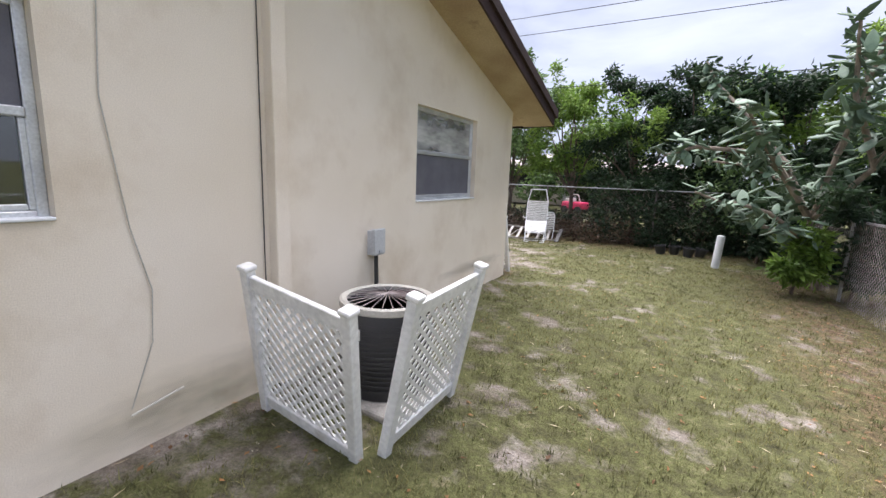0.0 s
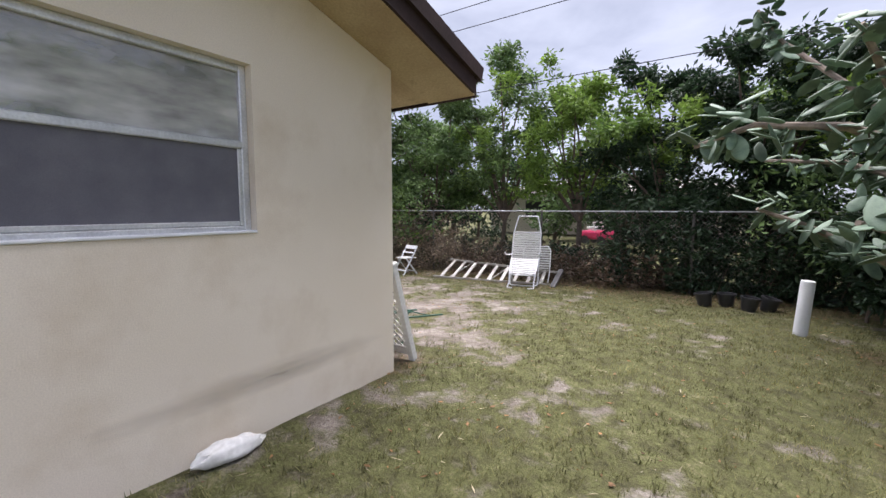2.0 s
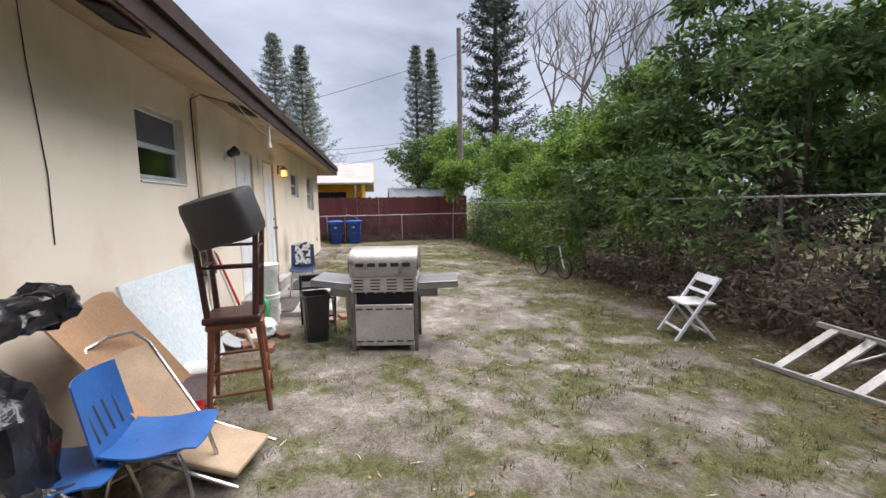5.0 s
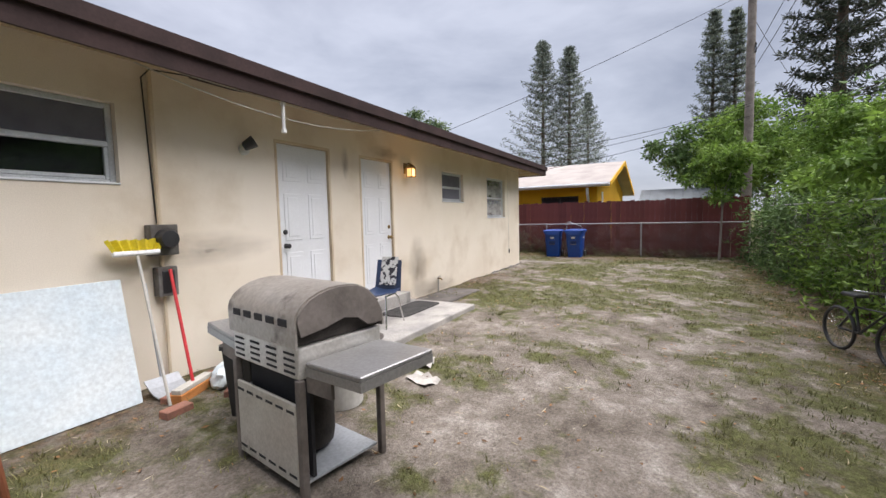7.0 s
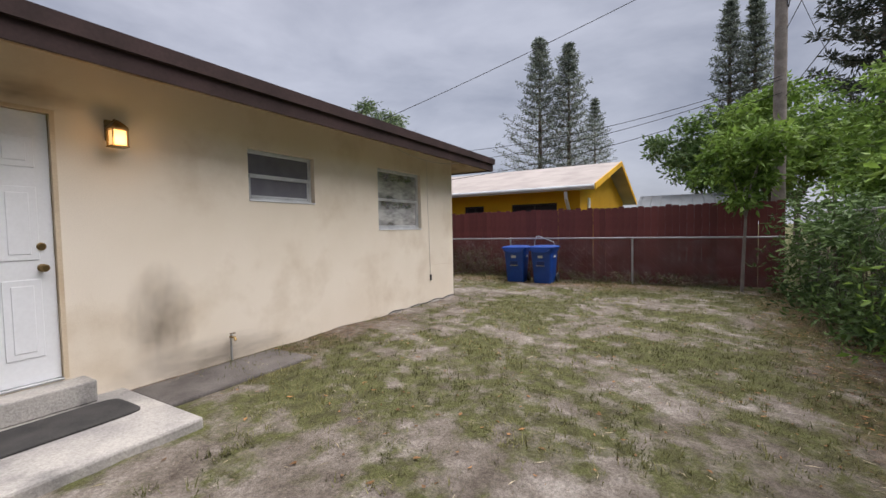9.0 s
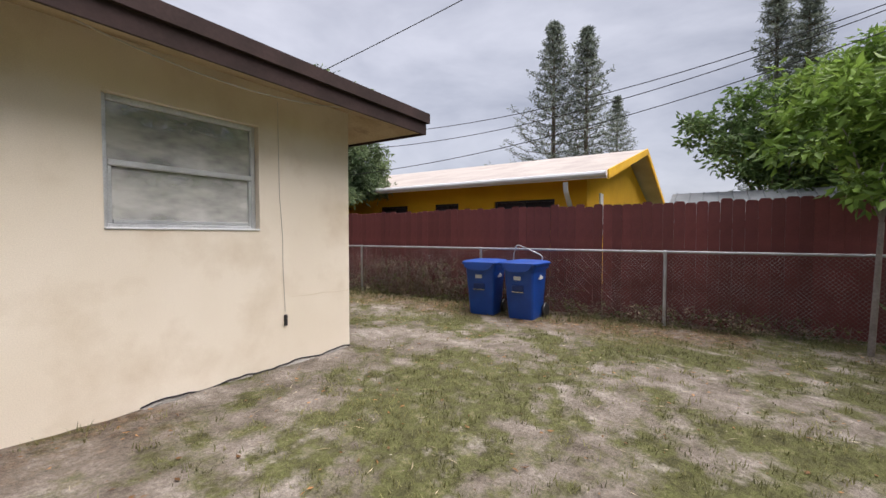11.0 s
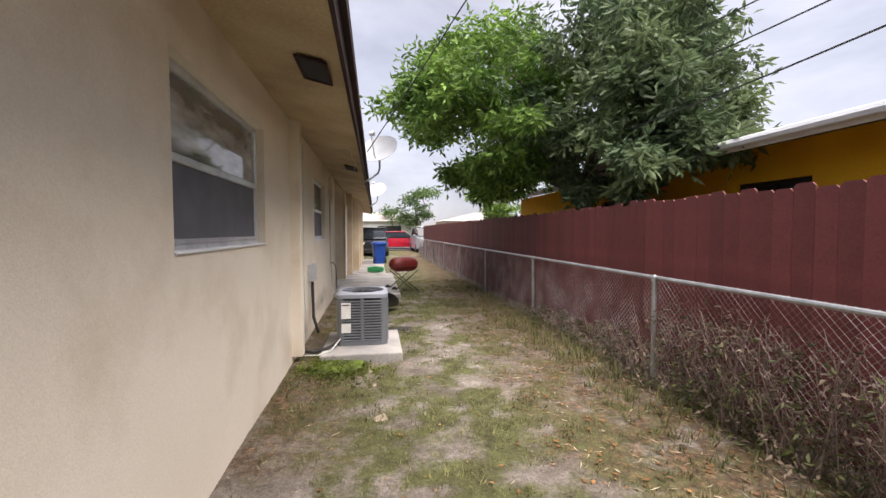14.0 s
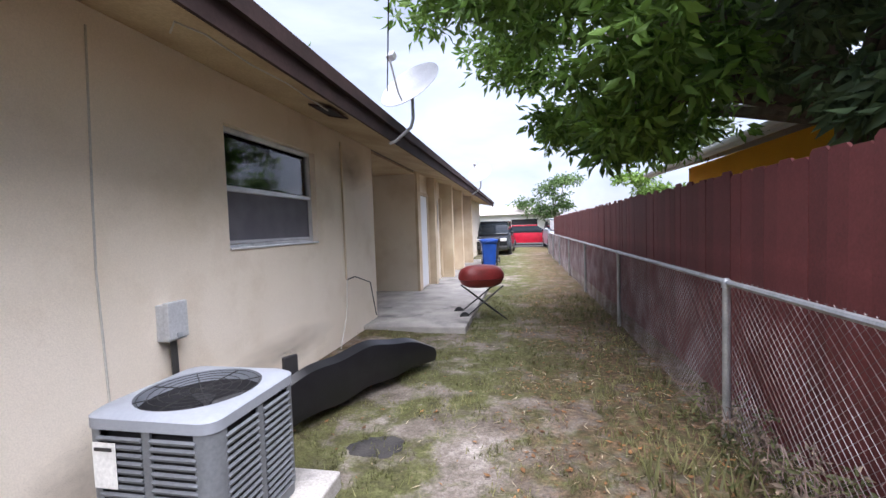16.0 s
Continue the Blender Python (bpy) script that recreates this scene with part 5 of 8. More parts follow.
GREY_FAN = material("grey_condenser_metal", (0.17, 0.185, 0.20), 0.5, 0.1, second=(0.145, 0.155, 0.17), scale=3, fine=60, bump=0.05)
PALE_GREY = material("pale_grey_metal", (0.56, 0.58, 0.60), 0.5, 0.1, second=(0.48, 0.5, 0.52), scale=4, fine=60, bump=0.05)
MOSS = material("bright_moss", (0.12, 0.17, 0.02), 0.95, second=(0.035, 0.045, 0.012), scale=9, fine=80, bump=0.9)
OLD_PAPER = material("grubby_paper", (0.52, 0.49, 0.45), 0.9, second=(0.38, 0.36, 0.33), scale=6, fine=40, bump=0.1)
PAPER = material("white_label_paper", (0.75, 0.75, 0.73), 0.8, second=(0.66, 0.66, 0.64), scale=8, fine=60, bump=0)
ALU_LADDER = material("weathered_aluminium", (0.50, 0.485, 0.455), 0.5, 0.3, second=(0.36, 0.34, 0.31), scale=6, fine=50, bump=0.1)

WET_CONCRETE = material("dark_damp_concrete", (0.16, 0.145, 0.135), 0.85, second=(0.07, 0.062, 0.057), scale=2.5, fine=60, bump=0.4, detail=0.2)
s = Shape().rbox(-8.72, -5.98, 0.03, 1.22, -0.30, -0.035, 0.02)
solid("porch_slab", s, CONCRETE, "worn grey concrete slab outside the back doors", "slab", "structure")
for x0, x1 in ((-7.12, -6.04), (-8.48, -7.48)):
    solid("door_step", Shape().rbox(x0, x1, -0.04, 0.21, -0.033, 0.135, 0.012), CONCRETE, "pale concrete step under a back door", "step", "structure")
solid("concrete_apron", Shape().rbox(-10.2, -8.76, 0.02, 0.66, -0.3, -0.083, 0.02), WET_CONCRETE, "dark stained concrete strip along the back wall", "slab", "structure")


def door(name, x0, x1, z0, z1, knob_x, label, brass):
    d = thing(name, pose(x0, 0, z0), label, "door", kind="structure")
    w, h = x1 - x0, z1 - z0
    fr = Shape().box(-0.0, 0.03, -0.14, 0.004, 0, h).box(w - 0.03, w, -0.14, 0.004, 0, h).box(0.03, w - 0.03, -0.14, 0.004, h - 0.03, h)
    part("door_frame", fr, TRIM_STUCCO, d)
    leaf = part("door_leaf", Shape().rbox(0.034, w - 0.034, -0.075, -0.03, 0.012, h - 0.034, 0.004, seg=1), WHITE_PAINT, d)
    part("threshold", Shape().rbox(0.03, w - 0.03, -0.12, 0.01, -0.005, 0.011, 0.003, seg=1), GALV, d)
    pw = (w - 0.36) / 2
    for i in range(2):
        xa = 0.12 + i * (pw + 0.12)
        for za, zb in ((0.2, 0.78), (0.92, 1.46), (1.60, 1.82)):
            q = Shape()
            q.rbox(xa, xa + pw, -0.031, -0.022, za, zb, 0.008, seg=1).rbox(xa + 0.045, xa + pw - 0.045, -0.024, -0.016, za + 0.045, zb - 0.045, 0.007, seg=1)
            part("panel", q, WHITE_PAINT, leaf)
    km = BRASS if brass else BLACK_PLASTIC
    part("door_knob", Shape().lathe([(0.03, 0), (0.03, 0.008), (0.011, 0.012), (0.011, 0.035), (0.026, 0.045), (0.028, 0.06), (0.018, 0.072)], 16), km, leaf, smooth=True, m=pose(knob_x - x0, -0.03, 0.86, -90))
    part("deadbolt", Shape().lathe([(0.029, 0), (0.029, 0.012), (0.02, 0.02)], 16), km, leaf, smooth=True, m=pose(knob_x - x0, -0.03, 1.02, -90))


door("door_1", *DOOR_B[0], -6.29, "white six-panel exterior door with dark knobs", False)
door("door_2", *DOOR_B[1], -8.27, "white six-panel exterior door with brass knobs", True)


def doormat(m, w, d, label, oval=False, mat=None):
    n = 28
    ring = []
    for k in range(n):
        a = 2 * math.pi * k / n
        c, s_ = math.cos(a), math.sin(a)
        e = 1.0 if oval else 0.25
        ring.append((math.copysign(abs(c) ** e, c) * w / 2, math.copysign(abs(s_) ** e, s_) * d / 2))
    s = Shape().loft([[(x, y, 0) for x, y in ring], [(x, y, 0.012) for x, y in ring], [(x * 0.96, y * 0.96, 0.016) for x, y in ring]])
    ob = solid("doormat", s, mat or MAT_BLACK, label, "doormat", group="doormats")
    ob.matrix_basis = m


doormat(pose(-6.45, 0.45, -0.034, 0, 0, 2), 0.95, 0.42, "dark worn rubber doormat on the slab", mat=MAT_WORN)
doormat(pose(-6.42, 0.88, -0.034, 0, 0, -4), 0.72, 0.36, "dark oval rubber doormat on the slab", True, MAT_WORN)
doormat(pose(-8.05, 0.50, -0.034, 0, 0, 1), 1.05, 0.45, "black rectangular doormat below the step")


def school_chair(m, mat, label, seat_h=0.42, cloth=False, group="moulded chairs"):
    """Moulded shell on bent steel legs; faces local +y."""
    c = thing("school_chair", m, label, "chair", group)
    k = seat_h / 0.42
    rows = []
    for j in range(9):
        u = j / 8
        row = []
        for i in range(7):
            x = -0.2 + 0.4 * i / 6
            row.append((x * (0.92 + 0.08 * math.sin(math.pi * u)), -0.19 + 0.40 * u, seat_h - 0.028 * math.sin(math.pi * min(u * 1.1, 1)) + 0.03 * (x / 0.2) ** 2 - 0.03 * max(0, u - 0.8) * 5 * 0.6))
        rows.append(row)
    part("seat", Shape().sheet(rows, 0.008), mat, c, smooth=True)
    rows = []
    for j in range(9):
        u = j / 8
        row = []
        for i in range(7):
            x = -0.2 + 0.4 * i / 6
            row.append((x * (0.95 - 0.06 * u), -0.2 - 0.11 * u + 0.04 * (x / 0.2) ** 2 * (0.3 + u), seat_h - 0.01 + 0.40 * u * k))
        rows.append(row)
    part("backrest", Shape().sheet(rows, 0.008), mat, c, smooth=True)
    lean = math.degrees(math.atan(0.11 / (0.40 * k)))
    for x in (-0.105, -0.035, 0.035, 0.105):
        place = pose(x, -0.241 + 0.022 * (x / 0.2) ** 2, seat_h - 0.01 + 0.15 * k, lean, 0, 0)
        part("back_slot", Shape().rbox(-0.008, 0.008, -0.009, 0.009, -0.09 * k, 0.09 * k, 0.004, place, 1), DARK, c)
    for sx in (-1, 1):
        part("leg", Shape().tube([(sx * 0.15, 0.12, seat_h - 0.03), (sx * 0.17, 0.15, seat_h - 0.08), (sx * 0.2, 0.21, 0.0)], 0.011, 8), CHROME, c, smooth=True)
        part("leg", Shape().tube([(sx * 0.15, -0.12, seat_h - 0.03), (sx * 0.17, -0.15, seat_h - 0.08), (sx * 0.2, -0.24, 0.0)], 0.011, 8), CHROME, c, smooth=True)
        part("side_rail", Shape().tube([(sx * 0.15, 0.12, seat_h - 0.03), (sx * 0.15, -0.12, seat_h - 0.03)], 0.011, 8), CHROME, c, smooth=True)
    if cloth:
        rows = []
        for j in range(9):
            u = j / 8
            rows.append([(-0.12 + 0.24 * i / 8, -0.185 - 0.1 * u - 0.004 * math.sin(i * 2.1 + j), seat_h + 0.06 + 0.36 * u) for i in range(9)])
        part("draped_cloth", Shape().sheet(rows, 0.004), CLOTH, c, "black and white patterned cloth", smooth=True)
    return c


CLOTH = material("patterned_cloth", (0.62, 0.63, 0.62), 0.9, second=(0.04, 0.04, 0.05), scale=16, fine=60, bump=0.2, spread=(0.46, 0.5))
school_chair(pose(-7.15, 0.63, -0.035, 0, 0, -84), NAVY, "navy moulded chair with a patterned cloth on its back", 0.41, True)
school_chair(pose(-2.30, 0.74, gz(-2.3, 0.7) - 0.0, 0, 0, 4), BLUE, "bright blue moulded plastic school chair", 0.385)
school_chair(pose(-2.10, 0.44, gz(-2.1, 0.4), 0, 0, 6), BLUE, "bright blue moulded plastic school chair beside another", 0.36)


def bucket(m, label, lid, patch):
    b = thing("bucket", m, label, "bucket", "paint buckets")
    part("body", Shape().lathe([(0.128, 0), (0.132, 0.01), (0.145, 0.30), (0.152, 0.31), (0.152, 0.335), (0.147, 0.34), (0.147, 0.365)], 28), WHITE_PLASTIC, b, smooth=True)
    part("lid", Shape().lathe([(0.156, 0.0), (0.158, 0.02), (0.15, 0.03), (0.14, 0.024), (0.02, 0.024)], 28), lid, b, smooth=True, m=pose(0, 0, 0.355))
    rows = []
    for z in (0.1, 0.24):
        rows.append([(0.146 * math.cos(a) + 0.006 * math.cos(a) * (z / 0.24), 0.146 * math.sin(a) + 0.006 * math.sin(a) * (z / 0.24), z) for a in np.linspace(0.9, 1.7, 7)])
    part("printed_patch", Shape().sheet(rows, 0.002), patch, b)
    part("handle", Shape().tube([(0.155 * math.cos(a), 0.16 * math.sin(a), 0.30 - 0.16 * math.sin(a)) for a in np.linspace(0, math.pi, 13)], 0.003, 6), GALV, b, smooth=True)


bucket(pose(-5.36, 1.60, gz(-5.36, 1.6), 0, 0, 50) @ Matrix.Diagonal((1.25, 1.25, 1.32, 1)), "large white bucket with green lid and yellow patch", LID_GREEN, YELLOW)
bucket(pose(-5.72, 0.42, gz(-5.7, 0.4), 0, 0, 10), "white plastic bucket standing by the slab", WHITE_PLASTIC, WHITE_PLASTIC)
bucket(pose(-5.72, 0.42, gz(-5.7, 0.4) + 0.385, 0, 0, 40), "white plastic bucket with a red mark, stacked", WHITE_PLASTIC, RED)


def lump(name, m, size, mat, label, category, seed, flat=0.0, res=14, group=""):
    """A crumpled soft shape: bag, cloth or moss."""
    s = Shape()
    rings = []
    for i in range(1, res):
        th = math.pi * i / res
        ring = []
        for k in range(res * 2):
            a = math.pi * k / res
            d = Vector((math.sin(th) * math.cos(a), math.sin(th) * math.sin(a), -math.cos(th)))
            w = 1 + 0.22 * noise.noise(d * 2.0 + Vector((seed, 0, 0))) + 0.13 * noise.noise(d * 5.5 + Vector((0, seed, 0))) + 0.06 * noise.noise(d * 12 + Vector((0, 0, seed)))
            p = Vector((d.x * size[0], d.y * size[1], d.z * size[2])) * w
            p.z = max(p.z, -size[2] * (1 - flat)) if flat else p.z
            ring.append(tuple(p))
        rings.append(ring)
    s.loft(rings)
    ob = solid(name, s, mat, label, category, smooth=True, group=group)
    ob.matrix_basis = m
    return ob


lump("plastic_bag", pose(-5.38, 0.42, 0.12, 0, 10, 30), (0.11, 0.09, 0.20), LIME, "bright green plastic bag by the buckets", "bag", 3)
lump("plastic_bag", pose(-5.15, 0.52, -0.02, 0, 0, 30), (0.16, 0.13, 0.13), PALE_BOARD, "pale clear plastic bag on the ground", "bag", 4, 0.3)
lump("plastic_bag", pose(0.10, -1.55, 0.03, 0, 0, 85), (0.20, 0.06, 0.07), WHITE_PLASTIC, "white crumpled plastic bag against the wall", "bag", 5, 0.3)
lump("plastic_bag", pose(0.07, -2.55, 0.0, 0, 0, 85), (0.10, 0.03, 0.03), WHITE_PLASTIC, "small white crumpled plastic scrap by the wall", "bag", 6, 0.3)
for k, (x, y, r) in enumerate(((-6.35, 1.75, 20), (-6.0, 1.95, 70))):
    rows = [[(-0.14 + 0.28 * i / 5, -0.09 + 0.18 * j / 4, 0.022 + 0.055 * noise.noise(Vector((i * 0.9, j * 0.9, k)))) for i in range(6)] for j in range(5)]
    ob = solid("paper_scrap", Shape().sheet(rows, 0.003), OLD_PAPER, "torn white paper lying on the sand", "litter", smooth=True, group="paper scraps")
    ob.matrix_basis = pose(x, y, gz(x, y), 0, 0, r)
for k, (x, y, r) in enumerate(((-5.35, 0.42, 10), (-5.15, 0.30, 60), (-4.75, 0.42, 25), (-4.62, 0.68, 5), (-5.05, 0.72, 40), (-5.62, 1.2, 75), (-5.85, 1.35, 20))):
    ob = solid("brick", Shape().rbox(-0.1, 0.1, -0.05, 0.05, 0, 0.06, 0.006, seg=1), BRICK, "loose worn red brick lying on the ground", "brick", group="loose bricks")
    ob.matrix_basis = pose(x, y, gz(x, y) - 0.01, 0, 0, r)


# wall fittings
def wall_lamp():
    t = thing("wall_lamp", pose(-8.74, 0, 2.10), "small lit lantern lamp on the back wall", "lamp")
    part("back_plate", Shape().rbox(-0.05, 0.05, 0.0, 0.02, -0.08, 0.09, 0.006), BRASS, t)
    part("arm", Shape().tube([(0, 0.01, 0.06), (0, 0.07, 0.09), (0, 0.11, 0.07)], 0.008, 8), BRASS, t, smooth=True)
    part("roof", Shape().lathe([(0.085, 0.0), (0.085, 0.012), (0.05, 0.05), (0.015, 0.075)], 4), BRASS, t, m=pose(0, 0.11, 0.0, 0, 0, 45))
    cage = Shape()
    for sx in (-1, 1):
        for sy in (-1, 1):
            cage.box(sx * 0.052 - 0.005, sx * 0.052 + 0.005, 0.11 + sy * 0.052 - 0.005, 0.11 + sy * 0.052 + 0.005, -0.13, 0.002)
    cage.box(-0.06, 0.06, 0.05, 0.17, -0.14, -0.13)
    part("cage", cage, BRASS, t)
    em = bpy.data.materials.new("warm_lamp_glass")
    em.use_nodes = True
    b = em.node_tree.nodes["Principled BSDF"]
    b.inputs["Base Color"].default_value = (1, 0.75, 0.4, 1)
    b.inputs["Emission Color"].default_value = (1.0, 0.58, 0.2, 1)
    b.inputs["Emission Strength"].default_value = 0.75
    part("glass", Shape().rbox(-0.046, 0.046, 0.064, 0.156, -0.128, -0.004, 0.006), em, t, "glowing amber glass")
    ld = bpy.data.lights.new("lamp_bulb", "POINT")
    ld.energy, ld.color, ld.shadow_soft_size = 1.0, (1.0, 0.6, 0.25), 0.04
    lo = new("lamp_bulb", ld)
    lo.parent = t
    lo.matrix_basis = pose(0, 0.24, -0.08)


wall_lamp()
t = thing("floodlight", pose(-5.79, 0, 2.06), "black and white floodlight on the back wall", "floodlight")
part("base", Shape().lathe([(0.055, 0), (0.055, 0.03), (0.03, 0.04)], 16), WHITE_PLASTIC, t, smooth=True, m=pose(0, 0, -0.03, -90))
part("arm", Shape().tube([(0, 0.03, -0.03), (0.0, 0.08, 0.0)], 0.014, 8), BLACK_PLASTIC, t, smooth=True)
part("head", Shape().lathe([(0.03, -0.07), (0.045, -0.06), (0.06, 0.03), (0.065, 0.05), (0.058, 0.05), (0.04, 0.02)], 16), BLACK_PLASTIC, t, smooth=True, m=pose(0, 0.11, 0.02, -60, 0, 40))
s = Shape().tube([(-5.85, 0.5, 2.44), (-5.85, 0.5, 2.40), (-5.85, 0.52, 2.18)], 0.016, 8).tube([(-5.85, 0.52, 2.18), (-5.85, 0.52, 2.155)], 0.026, 8)
ob = Shape().tube([(0, 0, 0.30), (0, 0, 0.0)], 0.017, 10).tube([(0, 0, 0.02), (0, 0, -0.01)], 0.026, 10).tube([(0, 0, 0.25), (0, 0, 0.28)], 0.028, 10)
solid("vent_pipe", ob, WHITE_PLASTIC, "short white plastic pipe hanging from the soffit", "pipe", smooth=True).matrix_basis = pose(-5.86, 0.53, 2.16)

t = thing("electric_meter", pose(-4.93, 0, 0.95), "grey electric meter and switch box on the wall", "electric meter")
part("meter_box", Shape().rbox(-0.11, 0.11, 0, 0.1, 0.08, 0.34, 0.008), OLD_STEEL, t)
part("meter_glass", Shape().lathe([(0.085, 0), (0.085, 0.06), (0.07, 0.09), (0.02, 0.095)], 20), BLACK_PLASTIC, t, smooth=True, m=pose(0, 0.1, 0.22, -90))
part("switch_box", Shape().rbox(-0.09, 0.07, 0, 0.09, -0.27, -0.02, 0.008), OLD_STEEL, t)
part("switch_cover", Shape().rbox(-0.06, 0.04, 0.09, 0.1, -0.24, -0.05, 0.004), BLACK_PLASTIC, t)
part("conduit", Shape().tube([(0.0, 0.03, 0.34), (0.0, 0.03, 1.62)], 0.018, 8).tube([(0.0, 0.03, 0.08), (0.0, 0.03, -0.02)], 0.018, 8).tube([(0, 0.03, -0.27), (0, 0.03, -1.1)], 0.014, 8), TRIM_STUCCO, t, smooth=True)
t = thing("garden_tap", pose(-9.68, 0.0, -0.1), "brass garden tap on a pipe by the wall", "tap")
part("pipe", Shape().tube([(0, 0.04, -0.1), (0, 0.04, 0.28), (0, 0.06, 0.30)], 0.011, 8), GALV, t, smooth=True)
part("valve", Shape().tube([(0, 0.03, 0.27), (0, 0.10, 0.27), (0, 0.12, 0.24)], 0.014, 8).tube([(-0.03, 0.07, 0.31), (0.03, 0.07, 0.31)], 0.006, 6), BRASS, t, smooth=True)


def stain_material(name, colour):
    """A soft-edged dirty patch with ragged outline."""
    m = bpy.data.materials.new(name)
    m.use_nodes = True
    n, l = m.node_tree.nodes, m.node_tree.links
    b = n["Principled BSDF"]
    b.inputs["Base Color"].default_value, b.inputs["Roughness"].default_value = (*colour, 1), 0.95
    tc, gr, nz, ad, rp = n.new("ShaderNodeTexCoord"), n.new("ShaderNodeTexGradient"), n.new("ShaderNodeTexNoise"), n.new("ShaderNodeMath"), n.new("ShaderNodeMapRange")
    gr.gradient_type = "SPHERICAL"
    nz.inputs["Scale"].default_value, nz.inputs["Detail"].default_value, nz.inputs["Roughness"].default_value = 3.0, 8, 0.7
    ad.operation = "MULTIPLY"
    rp.inputs[1].default_value, rp.inputs[2].default_value, rp.inputs[4].default_value = 0.10, 0.55, 0.45
    l.new(tc.outputs["Object"], gr.inputs["Vector"])
    l.new(tc.outputs["Object"], nz.inputs["Vector"])
    l.new(gr.outputs["Fac"], ad.inputs[0])
    l.new(nz.outputs[0], ad.inputs[1])
    l.new(ad.outputs[0], rp.inputs[0])
    l.new(rp.outputs[0], b.inputs["Alpha"])
    return m


STAIN = stain_material("sooty_stain", (0.13, 0.10, 0.075))
STAIN_MOSS = stain_material("green_algae_stain", (0.36, 0.34, 0.22))

STAIN_GREY = stain_material("grey_dust_stain", (0.50, 0.46, 0.40))
STAIN_RUST = stain_material("brown_grime_stain", (0.30, 0.20, 0.12))


def stain(m, w, h, mat, label):
    ob = solid("trim_stain", Shape().add([(-1, 0, -1), (1, 0, -1), (1, 0, 1), (-1, 0, 1)], [(0, 1, 2, 3)]), mat, label, "stain", "structure")
    ob.matrix_basis = m @ Matrix.Diagonal((w, 1, h, 1))


stain(pose(-9.05, 0.004, 0.45, 0, 0, 180), 0.40, 0.70, STAIN, "dark sooty stain on the stucco")
stain(pose(-7.30, 0.005, 2.05, 0, 0, 180), 0.10, 0.30, STAIN_RUST, "brown grime on the stucco beside a door")
stain(pose(-8.20, 0.005, 2.28, 0, 0, 180), 0.50, 0.16, STAIN_RUST, "brown grime above a door")
stain(pose(-5.4, 0.005, 1.05, 0, 0, 180), 0.9, 0.22, STAIN_GREY, "grey rub mark on the back wall")
stain(pose(-3.0, 0.005, 0.55, 0, 0, 180), 0.9, 0.35, STAIN_GREY, "grey rub mark low on the back wall")
stain(pose(CX - 0.005, -8.6, 2.2, 0, 0, 90), 0.9, 0.4, STAIN_RUST, "brown grime on the wall above the alcove")
stain(pose(CX - 0.005, -6.9, 0.25, 0, 0, 90), 1.3, 0.25, STAIN_GREY, "grey splash dirt low on the side wall")
stain(pose(0.005, -3.6, 0.15, 0, 0, -90), 1.4, 0.22, STAIN_MOSS, "greenish splash dirt low on the gable wall")
stain(pose(-9.55, 0.004, 0.0, 0, 0, 180), 1.2, 0.28, STAIN, "dark damp stain low on the wall")
stain(pose(CX - 0.004, -5.2, 0.15, 0, 0, 90), 0.6, 0.35, STAIN, "dark damp stain behind the condenser")
stain(pose(0.004, -5.0, 0.15, 0, 0, -90), 1.2, 0.35, STAIN_MOSS, "greenish algae low on the gable wall")
stain(pose(0.004, -1.2, 0.35, 0, 0, -90), 1.3, 0.12, STAIN_GREY, "grey dirt line low on the gable wall")


# cables on walls and soffits
def cable(name, pts, r, mat, label, seg=5):
    solid(name, Shape().tube(pts, r, seg), mat, label, "cable", smooth=True)


cable("wall_cable", [(0.006, -5.44, 3.9), (0.006, -5.43, 2.4), (0.006, -5.46, 1.9), (0.006, -5.38, 1.25), (0.006, -5.30, 0.9), (0.006, -5.32, 0.6), (0.006, -5.45, 0.25)], 0.0035, PALE_CABLE, "thin cable running down the gable wall")
cable("wall_cable", [(0.02, -5.46, 0.22), (0.02, -5.18, 0.27)], 0.007, PALE_CABLE, "pale cable end lying along the wall")
cable("wall_cable", [(0.008, -4.57, 3.6), (0.008, -4.575, 1.0), (0.01, -4.57, 0.1)], 0.004, CABLE, "dark cable beside the gable pier")
cable("wall_cable", [(-2.75, 0.3, 2.52), (-2.78, 0.01, 2.5), (-2.8, 0.006, 2.2), (-2.86, 0.006, 1.6), (-2.85, 0.006, 1.2)], 0.0035, CABLE, "dark cable hanging down the back wall")
cable("wall_cable", [(-5.0, 0.5, 2.45), (-4.9, 0.1, 2.55), (-4.88, 0.01, 2.5), (-4.9, 0.006, 1.9), (-4.92, 0.006, 1.3)], 0.006, CABLE, "dark cable from the soffit to the meter")
cable("wall_cable", sag((-4.6, 0.5, 2.44), (-7.4, 0.52, 2.43), 0.14), 0.005, PALE_CABLE, "pale cable sagging below the back eave")
cable("wall_cable", sag((-4.4, 0.53, 2.46), (-7.4, 0.53, 2.44), 0.02), 0.005, PALE_CABLE, "pale cable stapled along the fascia")
cable("wall_cable", sag((-11.9, 0.45, 2.46), (-13.9, 0.5, 2.45), 0.10), 0.005, PALE_CABLE, "pale cable sagging near the corner")
cable("wall_cable", [(-13.56, 0.006, 2.5), (-13.57, 0.006, 1.6), (-13.6, 0.006, 1.2), (-13.6, 0.006, 0.9), (-13.62, 0.004, 0.45)], 0.0028, PALE_CABLE, "thin dark cable down the corner wall")
solid("cable_end_box", Shape().rbox(-13.635, -13.605, 0, 0.025, 0.31, 0.42, 0.005), BLACK_PLASTIC, "small black junction box at the cable end", "junction box")
